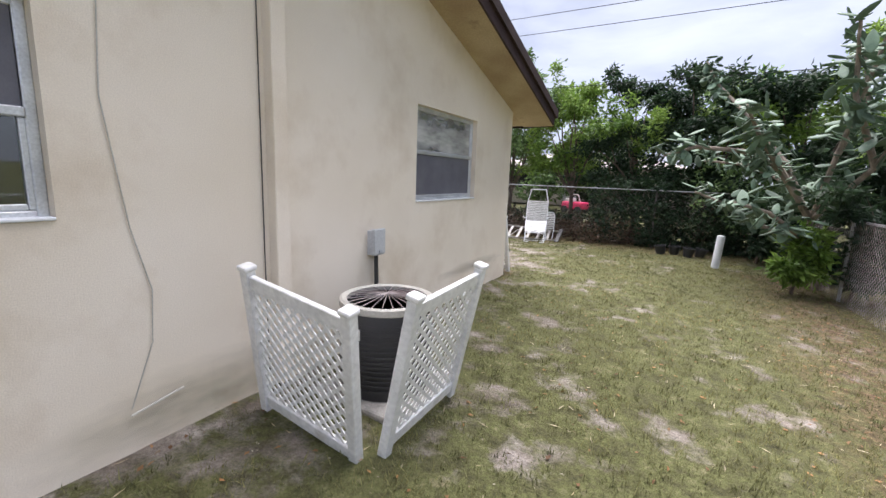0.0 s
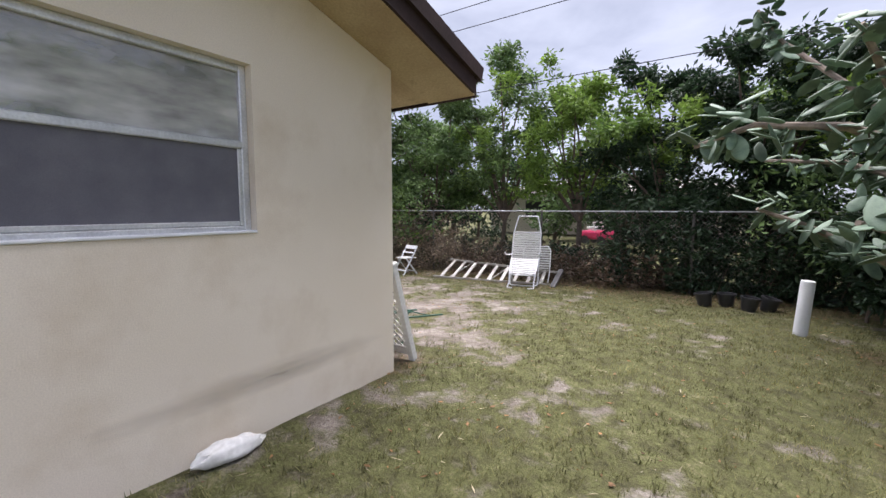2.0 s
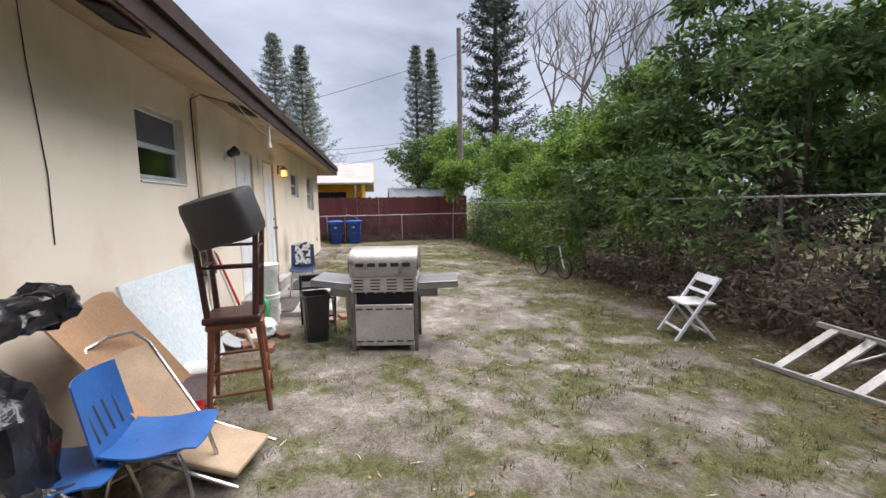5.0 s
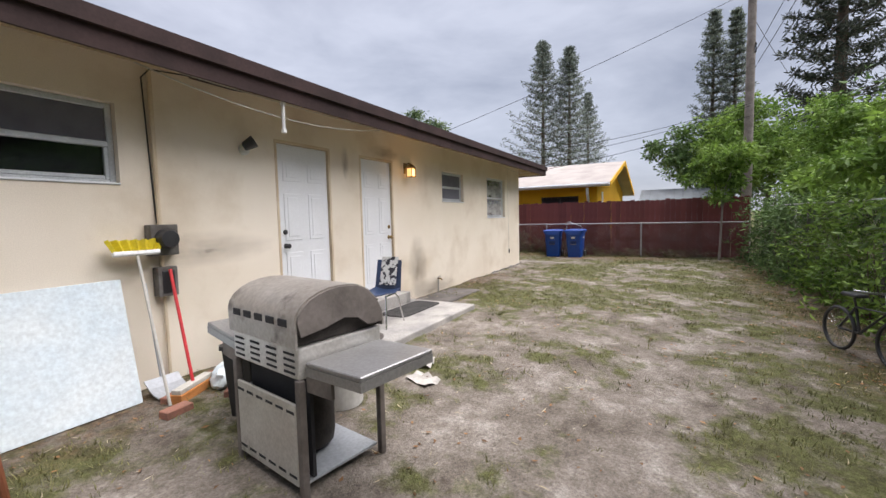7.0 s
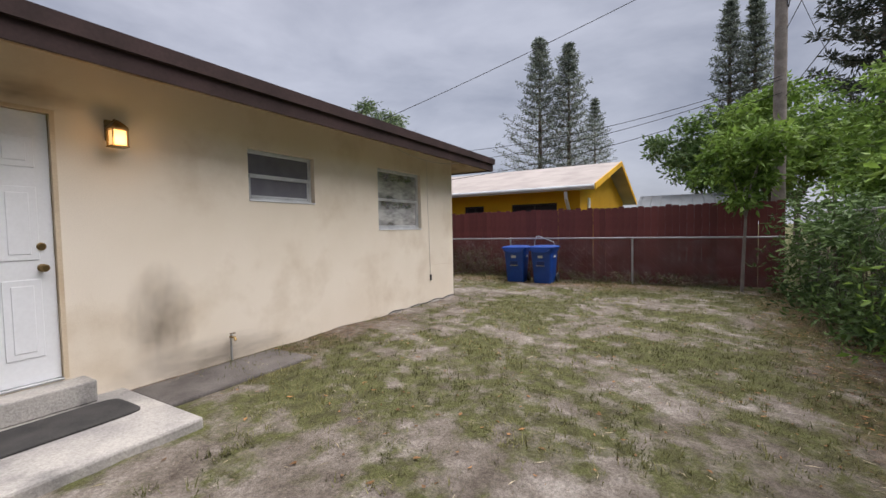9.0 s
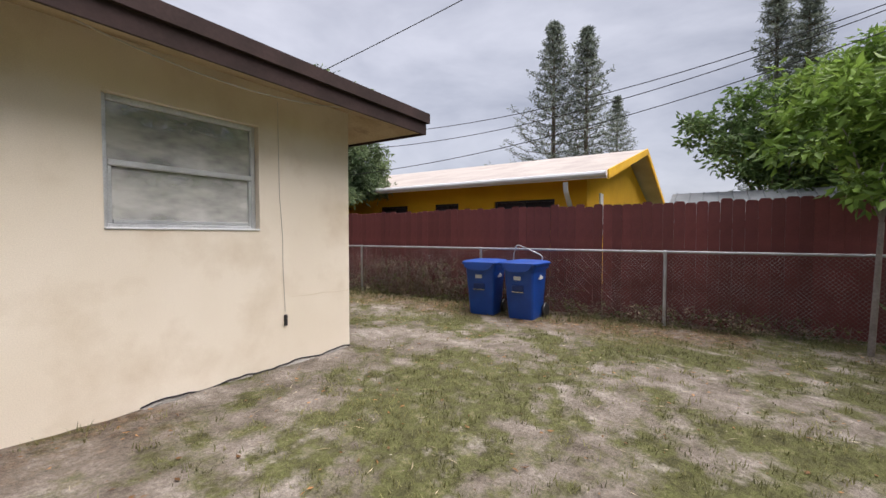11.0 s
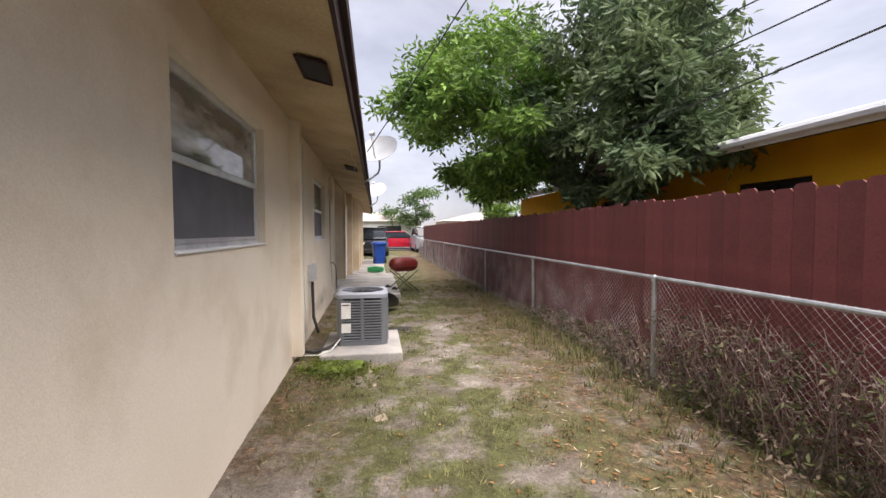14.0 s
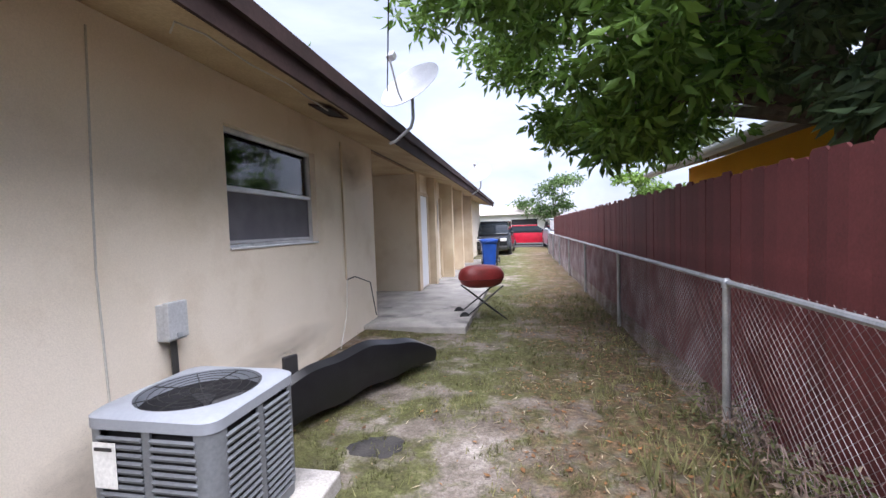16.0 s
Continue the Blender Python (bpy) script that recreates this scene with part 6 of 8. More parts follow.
cable("wall_cable", [(CX - 0.008, -5.22, 2.5), (CX - 0.008, -5.19, 1.6), (CX - 0.008, -5.18, 1.2), (CX - 0.008, -5.20, 0.5), (CX - 0.03, -5.16, 0.25)], 0.006, PALE_CABLE, "thin pale cable on the side wall")
cable("wall_cable", [(CX - 0.012, -8.35, 2.5), (CX - 0.012, -8.36, 0.9), (CX - 0.012, -8.36, 0.75)], 0.012, TRIM_STUCCO, "painted conduit on the side wall")
cable("wall_cable", [(CX - 0.02, -8.36, 0.75), (CX - 0.03, -8.6, 0.76), (CX - 0.05, -9.1, 0.62), (CX - 0.05, -9.3, 0.1)], 0.008, CABLE, "dark cable looping over the side wall")
cable("wall_cable", [(CX - 0.02, -8.36, 0.75), (CX - 0.05, -8.25, 0.4), (CX - 0.1, -8.1, 0.3), (CX - 0.25, -7.6, 0.08)], 0.006, PALE_CABLE, "pale cable trailing to the ground")
cable("wall_cable", [(-14.91, -5.33, 2.46), (-15.04, -5.22, 2.45), (-15.10, -5.35, 2.44), (-15.09, -5.75, 2.43), (-15.12, -6.1, 2.43), (-15.07, -6.85, 2.44)], 0.006, PALE_CABLE, "pale cable running along the side fascia")


# ---- brooms ----
def broom(m, length, head, pole, label, name="broom"):
    b = thing(name, m, label, "broom", "brooms")
    part("pole", Shape().tube([(0, 0, 0), (0, 0, length)], 0.012, 8), pole, b, smooth=True)
    part("head", Shape().rbox(-0.16, 0.16, -0.025, 0.025, length, length + 0.035, 0.008), WHITE_PLASTIC, b)
    q = Shape()
    rows = []
    for j in range(3):
        rows.append([((-0.155 + 0.31 * i / 12) * (1 + 0.12 * j), 0.02 * (1 if i % 2 else -1), length + 0.035 + 0.045 * j) for i in range(13)])
    part("bristles", q.sheet(rows, 0.03), head, b)
    return b


broom(look((-4.66, 0.52, gz(-4.66, 0.5) + 0.0), (-4.70, 0.06, 1.3)) @ pose(0, 0, 0, 180, 0, 0), 1.2, YELLOW, PALE_CABLE, "upturned yellow broom leaning on the wall")
b = thing("push_broom", pose(-4.88, 0.45, gz(-4.9, 0.45)), "push broom with orange bristles and red pole", "broom", "brooms")
part("head", Shape().rbox(-0.2, 0.2, -0.04, 0.04, 0.07, 0.11, 0.008, pose(0, 0, 0, 0, 0, 25)), PALE_CABLE, b)
part("bristles", Shape().rbox(-0.21, 0.21, -0.05, 0.05, 0.0, 0.072, 0.004, pose(0, 0, 0, 0, 0, 25)), ORANGE, b)
part("pole", Shape().tube([(0, 0, 0.1), (-0.06, -0.33, 1.0)], 0.013, 8), RED, b, smooth=True)
b = thing("dustpan", pose(-4.78, 0.18, gz(-4.8, 0.2)), "grey long-handled dustpan against the wall", "dustpan")
part("pan", Shape().sheet([[(-0.13 + 0.26 * i / 4, 0.2 - 0.2 * j / 3, 0.03 + 0.10 * (j / 3) ** 2) for i in range(5)] for j in range(4)], 0.01), GREY_METAL, b)
part("handle", Shape().tube([(0, 0.0, 0.12), (0.02, -0.1, 0.9)], 0.011, 8), GREY_METAL, b, smooth=True)


# ---- gas grill ----
SOOT_AND_SHADE = material("burnt_shaded_steel", (0.055, 0.045, 0.040), 0.8, 0.1, second=(0.025, 0.022, 0.02), scale=6, fine=50, bump=0.3)
SHELF_STEEL = material("dull_shelf_steel", (0.34, 0.34, 0.345), 0.36, 0.6, second=(0.27, 0.265, 0.26), scale=3, fine=60, bump=0.05)
HOOD_SOOT = material("sooty_grill_casting", (0.20, 0.175, 0.16), 0.6, 0.2, second=(0.11, 0.095, 0.085), scale=4, fine=40, bump=0.25)


def gas_grill():
    g = thing("gas_grill", pose(-4.74, 1.93, gz(-4.8, 1.9) - 0.01, 0, 0, -9.5), "tarnished stainless gas grill on a cart", "grill")
    W = 0.35
    # local x: back panel faces +x, y along the grill
    prof = [(0.29, 0.80), (0.292, 0.93)] + [(0.02 + 0.272 * math.cos(radians(a)), 0.93 + 0.15 * math.sin(radians(a))) for a in range(15, 106, 15)]
    prof += [(-0.10, 1.068), (-0.18, 1.03), (-0.24, 0.97), (-0.28, 0.90), (-0.295, 0.83), (-0.29, 0.80)]
    rows = [[(x, y, z) for x, z in prof] for y in (-W, -W * 0.5, 0, W * 0.5, W)]
    part("hood", Shape().sheet(rows, 0.012), HOOD, g, smooth=True)
    for sy in (-1, 1):
        q = Shape()
        # cast end: an arch with a stepped lower edge, open below; plate there coloured for soot and shade
        low = [(-0.28, 0.83), (-0.17, 0.83), (-0.10, 0.885), (0.0, 0.905), (0.12, 0.875), (0.27, 0.855)]
        arch = [(x * 0.985, 0.80 + (z - 0.80) * 0.985) for x, z in prof if z > 0.84] + low
        q.loft([[(x, sy * (W - 0.004), z) for x, z in arch], [(x, sy * (W + 0.012), z) for x, z in arch]])
        part("hood_end", q, HOOD_SOOT, g)
        part("soot_shade_plate", Shape().box(-0.275, 0.275, sy * (W - 0.04) - 0.004, sy * (W - 0.04) + 0.004, 0.80, 0.93), SOOT_AND_SHADE, g, "sooty inner plate darkened for the open end")
    part("hood_handle", Shape().tube([(-0.29, -0.25, 0.93), (-0.34, -0.25, 0.93), (-0.34, 0.25, 0.93), (-0.29, 0.25, 0.93)], 0.012, 8), CHROME, g, smooth=True)
    for k in range(5):
        y = -0.24 + 0.12 * k
        part("hood_slot", Shape().rbox(0.292, 0.302, y - 0.042, y + 0.042, 0.90, 0.94, 0.004, seg=1), DARK, g)
    part("firebox", Shape().rbox(-0.28, 0.28, -W + 0.01, W - 0.01, 0.63, 0.795, 0.01), STEEL, g)
    for r_ in range(4):
        for k in range(4):
            y = -0.26 + 0.173 * k
            part("vent_slot", Shape().box(0.281, 0.284, y - 0.05, y + 0.05, 0.655 + 0.033 * r_, 0.667 + 0.033 * r_), DARK, g)
    for sx in (-1, 1):
        for sy in (-1, 1):
            part("leg", Shape().rbox(sx * 0.27 - 0.02, sx * 0.27 + 0.02, sy * (W - 0.02) - 0.02, sy * (W - 0.02) + 0.02, 0.0, 0.63, 0.004, seg=1), HOOD_SOOT, g)
    part("lower_panel", Shape().rbox(0.272, 0.29, -W + 0.045, W - 0.045, 0.06, 0.50, 0.004, seg=1), STEEL, g)
    for z in (0.10, 0.445):
        for k in range(6):
            y = -0.26 + 0.104 * k
            part("panel_slot", Shape().box(0.2905, 0.2925, y - 0.035, y + 0.035, z, z + 0.014), DARK, g)
    # Added near-black sheet paints the dark opening below the firebox.
    part("dark_opening_sheet", Shape().box(0.18, 0.20, -W + 0.045, W - 0.045, 0.07, 0.628), DARK, g, "near-black sheet added for the dark open gap")
    for k in range(5):
        y = -0.2 + 0.1 * k
        part("burner_tube", Shape().tube([(0.21, y, 0.615), (-0.2, y, 0.615)], 0.014, 6), GREY_METAL, g, smooth=True)
    part("side_panel", Shape().rbox(-0.245, 0.245, -W + 0.004, -W + 0.020, 0.06, 0.44, 0.004, seg=1), GREY_METAL, g)
    part("bottom_shelf", Shape().box(-0.25, 0.25, -W + 0.045, W - 0.045, 0.05, 0.065), GREY_METAL, g)
    # bottle coloured near-black so the open cart reads as a dark opening
    part("gas_bottle", Shape().lathe([(0.1, 0.07), (0.13, 0.1), (0.14, 0.16), (0.14, 0.32), (0.1, 0.40), (0.03, 0.43), (0.03, 0.47)], 20), SOOT_AND_SHADE, g, smooth=True)
    for sy, tilt in ((1, 2), (-1, -7)):
        place = pose(0, sy * (W + 0.005), 0.71, 0, 0, 0 if sy > 0 else 180) @ pose(0, 0, 0, tilt if sy > 0 else -tilt, 0, 0)
        sh = part("side_shelf", Shape().rbox(-0.25, 0.25, 0.0, 0.42, -0.012, 0.012, 0.005, seg=1), SHELF_STEEL, g, m=place)
        part("shelf_lip", Shape().box(-0.25, 0.25, 0.40, 0.42, -0.06, -0.012), SHELF_STEEL, sh)
        for x in (-0.25, 0.23):
            part("shelf_lip", Shape().box(x, x + 0.02, 0.0, 0.40, -0.06, -0.012), SHELF_STEEL, sh)
            part("shelf_bracket", Shape().box(x, x + 0.02, 0.0, 0.2, -0.14, -0.06), HOOD_SOOT, sh)


gas_grill()

t = thing("black_bin", pose(-4.95, 1.12, gz(-4.9, 1.1), 0, 0, 15), "tall open black plastic waste bin", "bin")
s = Shape()
rr = lambda w, z: [(x * w, y * w * 0.8, z) for x, y in ((-1, -0.8), (-0.8, -1), (0.8, -1), (1, -0.8), (1, 0.8), (0.8, 1), (-0.8, 1), (-1, 0.8))]
s.loft([rr(0.14, 0), rr(0.175, 0.5), rr(0.19, 0.5), rr(0.19, 0.53), rr(0.165, 0.53), rr(0.13, 0.04)])
part("body", s, BLACK_PLASTIC, t)


def folding_chair(m, mat, label, frame_mat, w=0.42, seat_h=0.42, top=0.72, name="folding_chair"):
    """Slatted folding chair, faces local +y."""
    c = thing(name, m, label, "chair")
    for sx in (-1, 1):
        x = sx * w / 2
        part("front_leg", Shape().rbox(x - 0.014, x + 0.014, -0.018, 0.018, 0, math.hypot(0.46, top), 0.005, pose(0, 0.24, 0, 32.5 * (0.46 / 0.46), 0, 0), 1), frame_mat, c)
        part("rear_leg", Shape().rbox(x * 0.86 - 0.012, x * 0.86 + 0.012, -0.016, 0.016, 0, math.hypot(0.36, seat_h), 0.005, pose(0, -0.22, 0, -40, 0, 0), 1), frame_mat, c)
    part("seat", Shape().rbox(-w / 2 + 0.02, w / 2 - 0.02, -0.2, 0.16, seat_h - 0.012, seat_h + 0.012, 0.008), mat, c)
    back = pose(0, 0.24, 0, 32.5, 0, 0)
    Lb = math.hypot(0.46, top)
    part("top_slat", Shape().rbox(-w / 2 + 0.015, w / 2 - 0.015, -0.012, 0.012, Lb - 0.1, Lb, 0.008, back), mat, c)
    part("back_slat", Shape().rbox(-w / 2 + 0.015, w / 2 - 0.015, -0.01, 0.01, Lb - 0.23, Lb - 0.19, 0.006, back), mat, c)
    part("stretcher", Shape().rbox(-w / 2 + 0.015, w / 2 - 0.015, -0.01, 0.01, 0.12, 0.15, 0.006, back), frame_mat, c)
    part("stretcher", Shape().rbox(-w / 2 + 0.05, w / 2 - 0.05, -0.01, 0.01, 0.08, 0.11, 0.006, pose(0, -0.22, 0, -40, 0, 0)), frame_mat, c)
    return c


folding_chair(pose(-4.42, 5.42, gz(-4.4, 5.4), 0, 0, 168), WHITE_PLASTIC, "white slatted wooden folding chair on the grass", WHITE_PAINT)
folding_chair(pose(-5.36, 1.10, gz(-5.36, 1.1), 0, 0, 100), BLACK_PLASTIC, "black metal folding chair behind the grill", CABLE, 0.4, 0.42, 0.72)


# ---- bar stools, chairs and boards by the back wall ----
def stool(m, wood, label, h=0.68, name="bar_stool"):
    t = thing(name, m, label, "stool", "bar stools")
    part("seat", Shape().rbox(-0.19, 0.19, -0.19, 0.19, h - 0.05, h, 0.015), wood, t)
    for sx in (-1, 1):
        for sy in (-1, 1):
            part("leg", Shape().tube([(sx * 0.20, sy * 0.20, 0), (sx * 0.155, sy * 0.155, h - 0.05)], 0.019, 8, 0.023), wood, t, smooth=True)
    for z, k in ((0.16, 0.19), (0.32, 0.178)):
        for a in range(4):
            sx, sy = ((1, 0), (-1, 0), (0, 1), (0, -1))[a]
            p = (sx * k - sy * k, sy * k - sx * k, z + 0.03 * (a % 2))
            q = (sx * k + sy * k, sy * k + sx * k, z + 0.03 * (a % 2))
            part("rung", Shape().tube([p, q], 0.011, 6), wood, t, smooth=True)
    return t


g0 = gz(-3.42, 0.76)
stool(pose(-3.42, 0.77, g0, 0, 0, 12), RED_WOOD_STOOL, "reddish wooden bar stool carrying another stool")
# the upper stool stands on its seat, legs up
stool(pose(-3.40, 0.77, g0 + 0.68 + 0.72, 180, 0, 8), DARK_WOOD, "dark cherry bar stool stacked upside down", 0.72)
rings = []
for z, k in ((-0.13, 0.82), (-0.125, 0.95), (-0.09, 1.0), (0.09, 1.0), (0.125, 0.95), (0.13, 0.82)):
    rings.append([(math.copysign(abs(math.cos(a)) ** 0.35, math.cos(a)) * 0.21 * k, math.copysign(abs(math.sin(a)) ** 0.35, math.sin(a)) * 0.17 * k, z * 1.25) for a in (2 * math.pi * i / 28 for i in range(28))])
ob = solid("seat_cushion", Shape().loft(rings), CUSHION, "black vinyl seat cushion tilted over the stool legs", "cushion", smooth=True)
ob.matrix_basis = pose(-3.22, 0.80, g0 + 1.43, 12, -14, 82)

# pale board leaning on the wall
solid("leaning_board", Shape().rbox(-0.65, 0.65, -0.01, 0.01, 0, 0.98, 0.003, seg=1), PALE_BOARD, "pale blue-white board leaning against the wall", "board").matrix_basis = pose(-3.95, 0.25, gz(-3.7, 0.2), 12, 0, 0)
# cardboard with a dark side
rows = [[(-0.36 + 0.72 * i / 6, 0.42 * (1 - u), 0.34 + 0.62 * u + 0.02 * math.sin(i * 1.3)) for i in range(7)] for u in (0, 0.2, 0.4, 0.6, 0.8, 1.0)]
solid("cardboard_sheet", Shape().sheet(rows, 0.012), CARDBOARD, "large sheet of brown cardboard leaning on clutter", "cardboard", smooth=True).matrix_basis = pose(-2.78, 0.13, gz(-2.6, 0.2), 0, 0, 4)
lump("rubbish_bag", pose(-2.02, 0.26, 0.30, 0, 0, 20), (0.24, 0.18, 0.42), BLACK_BAG, "black rubbish bag behind the cardboard", "bag", 9, 0.1)
t = thing("padded_chair", pose(-2.62, 0.72, gz(-2.6, 0.7) + 0.04, 0, 0, -12), "tan padded folding chair leaning flat against clutter", "chair")
rows = [[(-0.2 + 0.4 * i / 6, -0.05 - 0.32 * u, 0.12 + 0.52 * u - 0.02 * ((i - 3) / 3) ** 2 * u) for i in range(7)] for u in (0, 0.25, 0.5, 0.75, 1.0)]
part("back_pad", Shape().sheet(rows, 0.035), TAN, t, smooth=True)
part("seat_pad", Shape().rbox(-0.19, 0.19, 0.0, 0.36, 0.1, 0.14, 0.015, pose(0, 0, 0, -12)), TAN, t)
for sx in (-1, 1):
    part("frame_tube", Shape().tube([(sx * 0.22, 0.4, 0.0), (sx * 0.22, -0.05, 0.14), (sx * 0.22, -0.36, 0.64), (sx * 0.16, -0.41, 0.72), (0, -0.42, 0.74)], 0.011, 8), CHROME, t, smooth=True)
    part("rear_leg", Shape().tube([(sx * 0.2, -0.3, 0.0), (sx * 0.2, 0.1, 0.2)], 0.01, 8), CHROME, t, smooth=True)
t = thing("plastic_crate", pose(-3.55, 0.42, gz(-3.5, 0.4), 0, 0, 10), "pale plastic crate under the stools", "crate")
part("body", Shape().rbox(-0.14, 0.14, -0.11, 0.11, 0.0, 0.24, 0.01), PALE_BOARD, t)
part("lid", Shape().rbox(-0.15, 0.15, -0.12, 0.12, 0.24, 0.265, 0.006), WHITE_PLASTIC, t)
solid("red_tray", Shape().rbox(-0.16, 0.16, -0.1, 0.1, 0, 0.05, 0.01), RED, "shallow red plastic tray on the ground", "tray").matrix_basis = pose(-3.25, 0.45, gz(-3.2, 0.45), 0, 0, 20)

# ---- kettle grill and what is piled on it ----
KX, KY = -1.27, 0.40
kg = gz(KX, KY)


def fire_pit():
    k = thing("fire_pit", pose(KX, KY, kg), "black steel fire pit with a mesh hood and lid", "fire pit")
    part("bowl", Shape().lathe([(0.08, 0.36), (0.24, 0.38), (0.33, 0.46), (0.365, 0.55), (0.385, 0.56), (0.385, 0.585), (0.355, 0.59)], 32), KETTLE, k, smooth=True)
    part("hood", Shape().lathe([(0.355, 0.592), (0.335, 0.66), (0.30, 0.75), (0.255, 0.835)], 32, cap=(False, False)), SOOT_MESH, k, smooth=True)
    for i in range(24):
        a = math.pi * i / 12
        part("hood_wire", Shape().tube([(r * math.cos(a), r * math.sin(a), z) for r, z in ((0.36, 0.592), (0.341, 0.66), (0.306, 0.75), (0.26, 0.835))], 0.003, 4), BLACK_PLASTIC, k)
    for r, z in ((0.353, 0.62), (0.341, 0.66), (0.325, 0.70), (0.308, 0.745), (0.285, 0.79)):
        part("hood_ring", Shape().tube([(r * math.cos(a), r * math.sin(a), z) for a in np.linspace(0, 2 * math.pi, 33)], 0.003, 4), BLACK_PLASTIC, k)
    lid = part("lid", Shape().lathe([(0.25, 0.836), (0.268, 0.845), (0.268, 0.862), (0.252, 0.868), (0.262, 0.88), (0.262, 0.895), (0.246, 0.90), (0.240, 0.945), (0.222, 0.975), (0.19, 0.985), (0.15, 0.965), (0.02, 0.955)], 40), KETTLE, k, smooth=True)
    for z, r in ((0.853, 0.27), (0.888, 0.264)):
        part("lid_band", Shape().tube([(r * math.cos(a), r * math.sin(a), z) for a in np.linspace(0, 2 * math.pi, 37)], 0.004, 5), KETTLE_EDGE, lid, smooth=True)
    for a in (50, 140, 230, 320):
        c, sn = math.cos(radians(a)), math.sin(radians(a))
        out = 1.0 if sn > 0 else 0.75
        leg = part("leg", Shape().tube([(0.24 * c, 0.24 * sn, 0.45), (0.40 * c * out, 0.40 * sn * out, 0.02)], 0.013, 8), BLACK_PLASTIC, k, smooth=True)
        part("foot", Shape().lathe([(0.01, -0.02), (0.026, -0.015), (0.028, 0.03), (0.015, 0.05)], 10), BLACK_PLASTIC, leg, smooth=True, m=pose(0.40 * c * out, 0.40 * sn * out, 0.02))
    for a in (78, 98):
        part("handle_knob", Shape().rbox(0.375, 0.43, -0.03, 0.03, 0.55, 0.61, 0.012, pose(0, 0, 0, 0, 0, a)), BLACK_PLASTIC, k)


KETTLE_EDGE = material("worn_enamel_edge", (0.09, 0.09, 0.10), 0.3, second=(0.05, 0.05, 0.055), scale=8, fine=60, bump=0.05)
SOOT_MESH = material("sooty_wire_mesh", (0.012, 0.012, 0.013), 0.8, second=(0.022, 0.021, 0.021), scale=9, fine=160, bump=0.25, spec=0.1)
fire_pit()
# long bag roll across the lid, its far end on the cardboard
pts = [(-0.90, 0.31, kg + 1.0), (-1.08, 0.35, kg + 1.045), (-1.3, 0.40, kg + 1.06), (-1.6, 0.45, kg + 1.07), (-1.9, 0.50, kg + 1.085), (-2.12, 0.53, kg + 1.10)]
s = Shape()
rings = []
for i in range(64):
    u = i / 63 * (len(pts) - 1)
    j = min(int(u), len(pts) - 2)
    p = Vector(pts[j]).lerp(Vector(pts[j + 1]), u - j)
    end = min(i, 63 - i)
    rad = 0.082 * min(1.0, 0.35 + 0.13 * end) * (1 + 0.12 * math.sin(i * 0.35))
    rings.append([tuple(p + Vector((0.25 * math.sin(i * 0.9 + k), math.cos(2 * math.pi * k / 22), math.sin(2 * math.pi * k / 22))) * rad
                        * (1 + 0.34 * noise.noise(Vector((i * 0.33, k * 0.62, 0))) + 0.12 * noise.noise(Vector((i * 0.9, k * 1.3, 4))))) for k in range(22)])
solid("bagged_roll", s.loft(rings), BLACK_BAG, "long roll wrapped in black plastic bag", "bag", smooth=True)
lump("rubbish_bag", pose(-1.72, 0.30, kg + 0.30, 0, 0, 10), (0.22, 0.20, 0.34), BLACK_BAG, "full black rubbish bag beside the fire pit", "bag", 11, 0.14)
lump("rubbish_bag", pose(-1.90, 0.45, kg + 0.16, 0, 0, 50), (0.22, 0.20, 0.20), BLACK_BAG, "black rubbish bag on the ground", "bag", 12, 0.14)
lump("paper_sack", pose(-1.80, 0.62, kg + 0.14, 0, 15, 40), (0.16, 0.11, 0.14), TAN, "crumpled tan paper sack on the ground", "bag", 13, 0.1)
t = thing("wire_rack", pose(-1.14, 0.20, kg + 0.66, 12, 0, 4), "black wire rack with coated bars", "rack")
for i in range(11):
    x = -0.30 + 0.06 * i
    part("wire", Shape().tube([(x, -0.15, 0.14), (x, -0.10, 0.02), (x, 0.0, 0.0)], 0.004, 5), BLACK_PLASTIC, t)
for y, z in ((-0.15, 0.14), (-0.1, 0.015), (0.0, -0.005)):
    part("rail", Shape().tube([(-0.33, y, z), (0.33, y, z)], 0.007, 6), BLACK_PLASTIC, t)
for x in (-0.30, 0.30):
    part("leg", Shape().tube([(x, -0.1, 0.0), (x, 0.04, -0.64)], 0.010, 6), BLACK_PLASTIC, t)
    part("knob", Shape().rbox(x - 0.03, x + 0.03, -0.03, 0.03, -0.06, 0.0, 0.01), BLACK_PLASTIC, t)


def on_hood(deg, z):
    r = 0.362 - (z - 0.59) * 0.42
    return (KX + r * math.cos(radians(deg)), KY + r * math.sin(radians(deg)), kg + z)


cable("white_cord", [on_hood(-36, 0.72), on_hood(-30, 0.63), on_hood(-4, 0.64), on_hood(24, 0.74), on_hood(18, 0.82)], 0.0045, WHITE_PLASTIC, "loose white cord caught on the fire pit hood")

# green folding chair fallen over
t = thing("fallen_chair", pose(-0.42, 0.42, gz(-0.4, 0.4)), "dark green metal folding chair fallen over", "chair")
rows = [[(-0.05 - 0.36 * u + 0.02 * math.sin(v * 3), 0.02 + 0.40 * v, 0.36 + 0.03 * math.cos(v * 3) - 0.05 * u) for v in (0, 0.25, 0.5, 0.75, 1.0)] for u in (0, 0.33, 0.66, 1.0)]
part("seat", Shape().sheet(rows, 0.012), GREEN, t, smooth=True)
rows = [[(-0.02 - 0.36 * v, 0.0 - 0.12 * u, 0.40 + 0.40 * u + 0.03 * math.sin(v * 3)) for v in (0, 0.25, 0.5, 0.75, 1.0)] for u in (0, 0.33, 0.66, 1.0)]
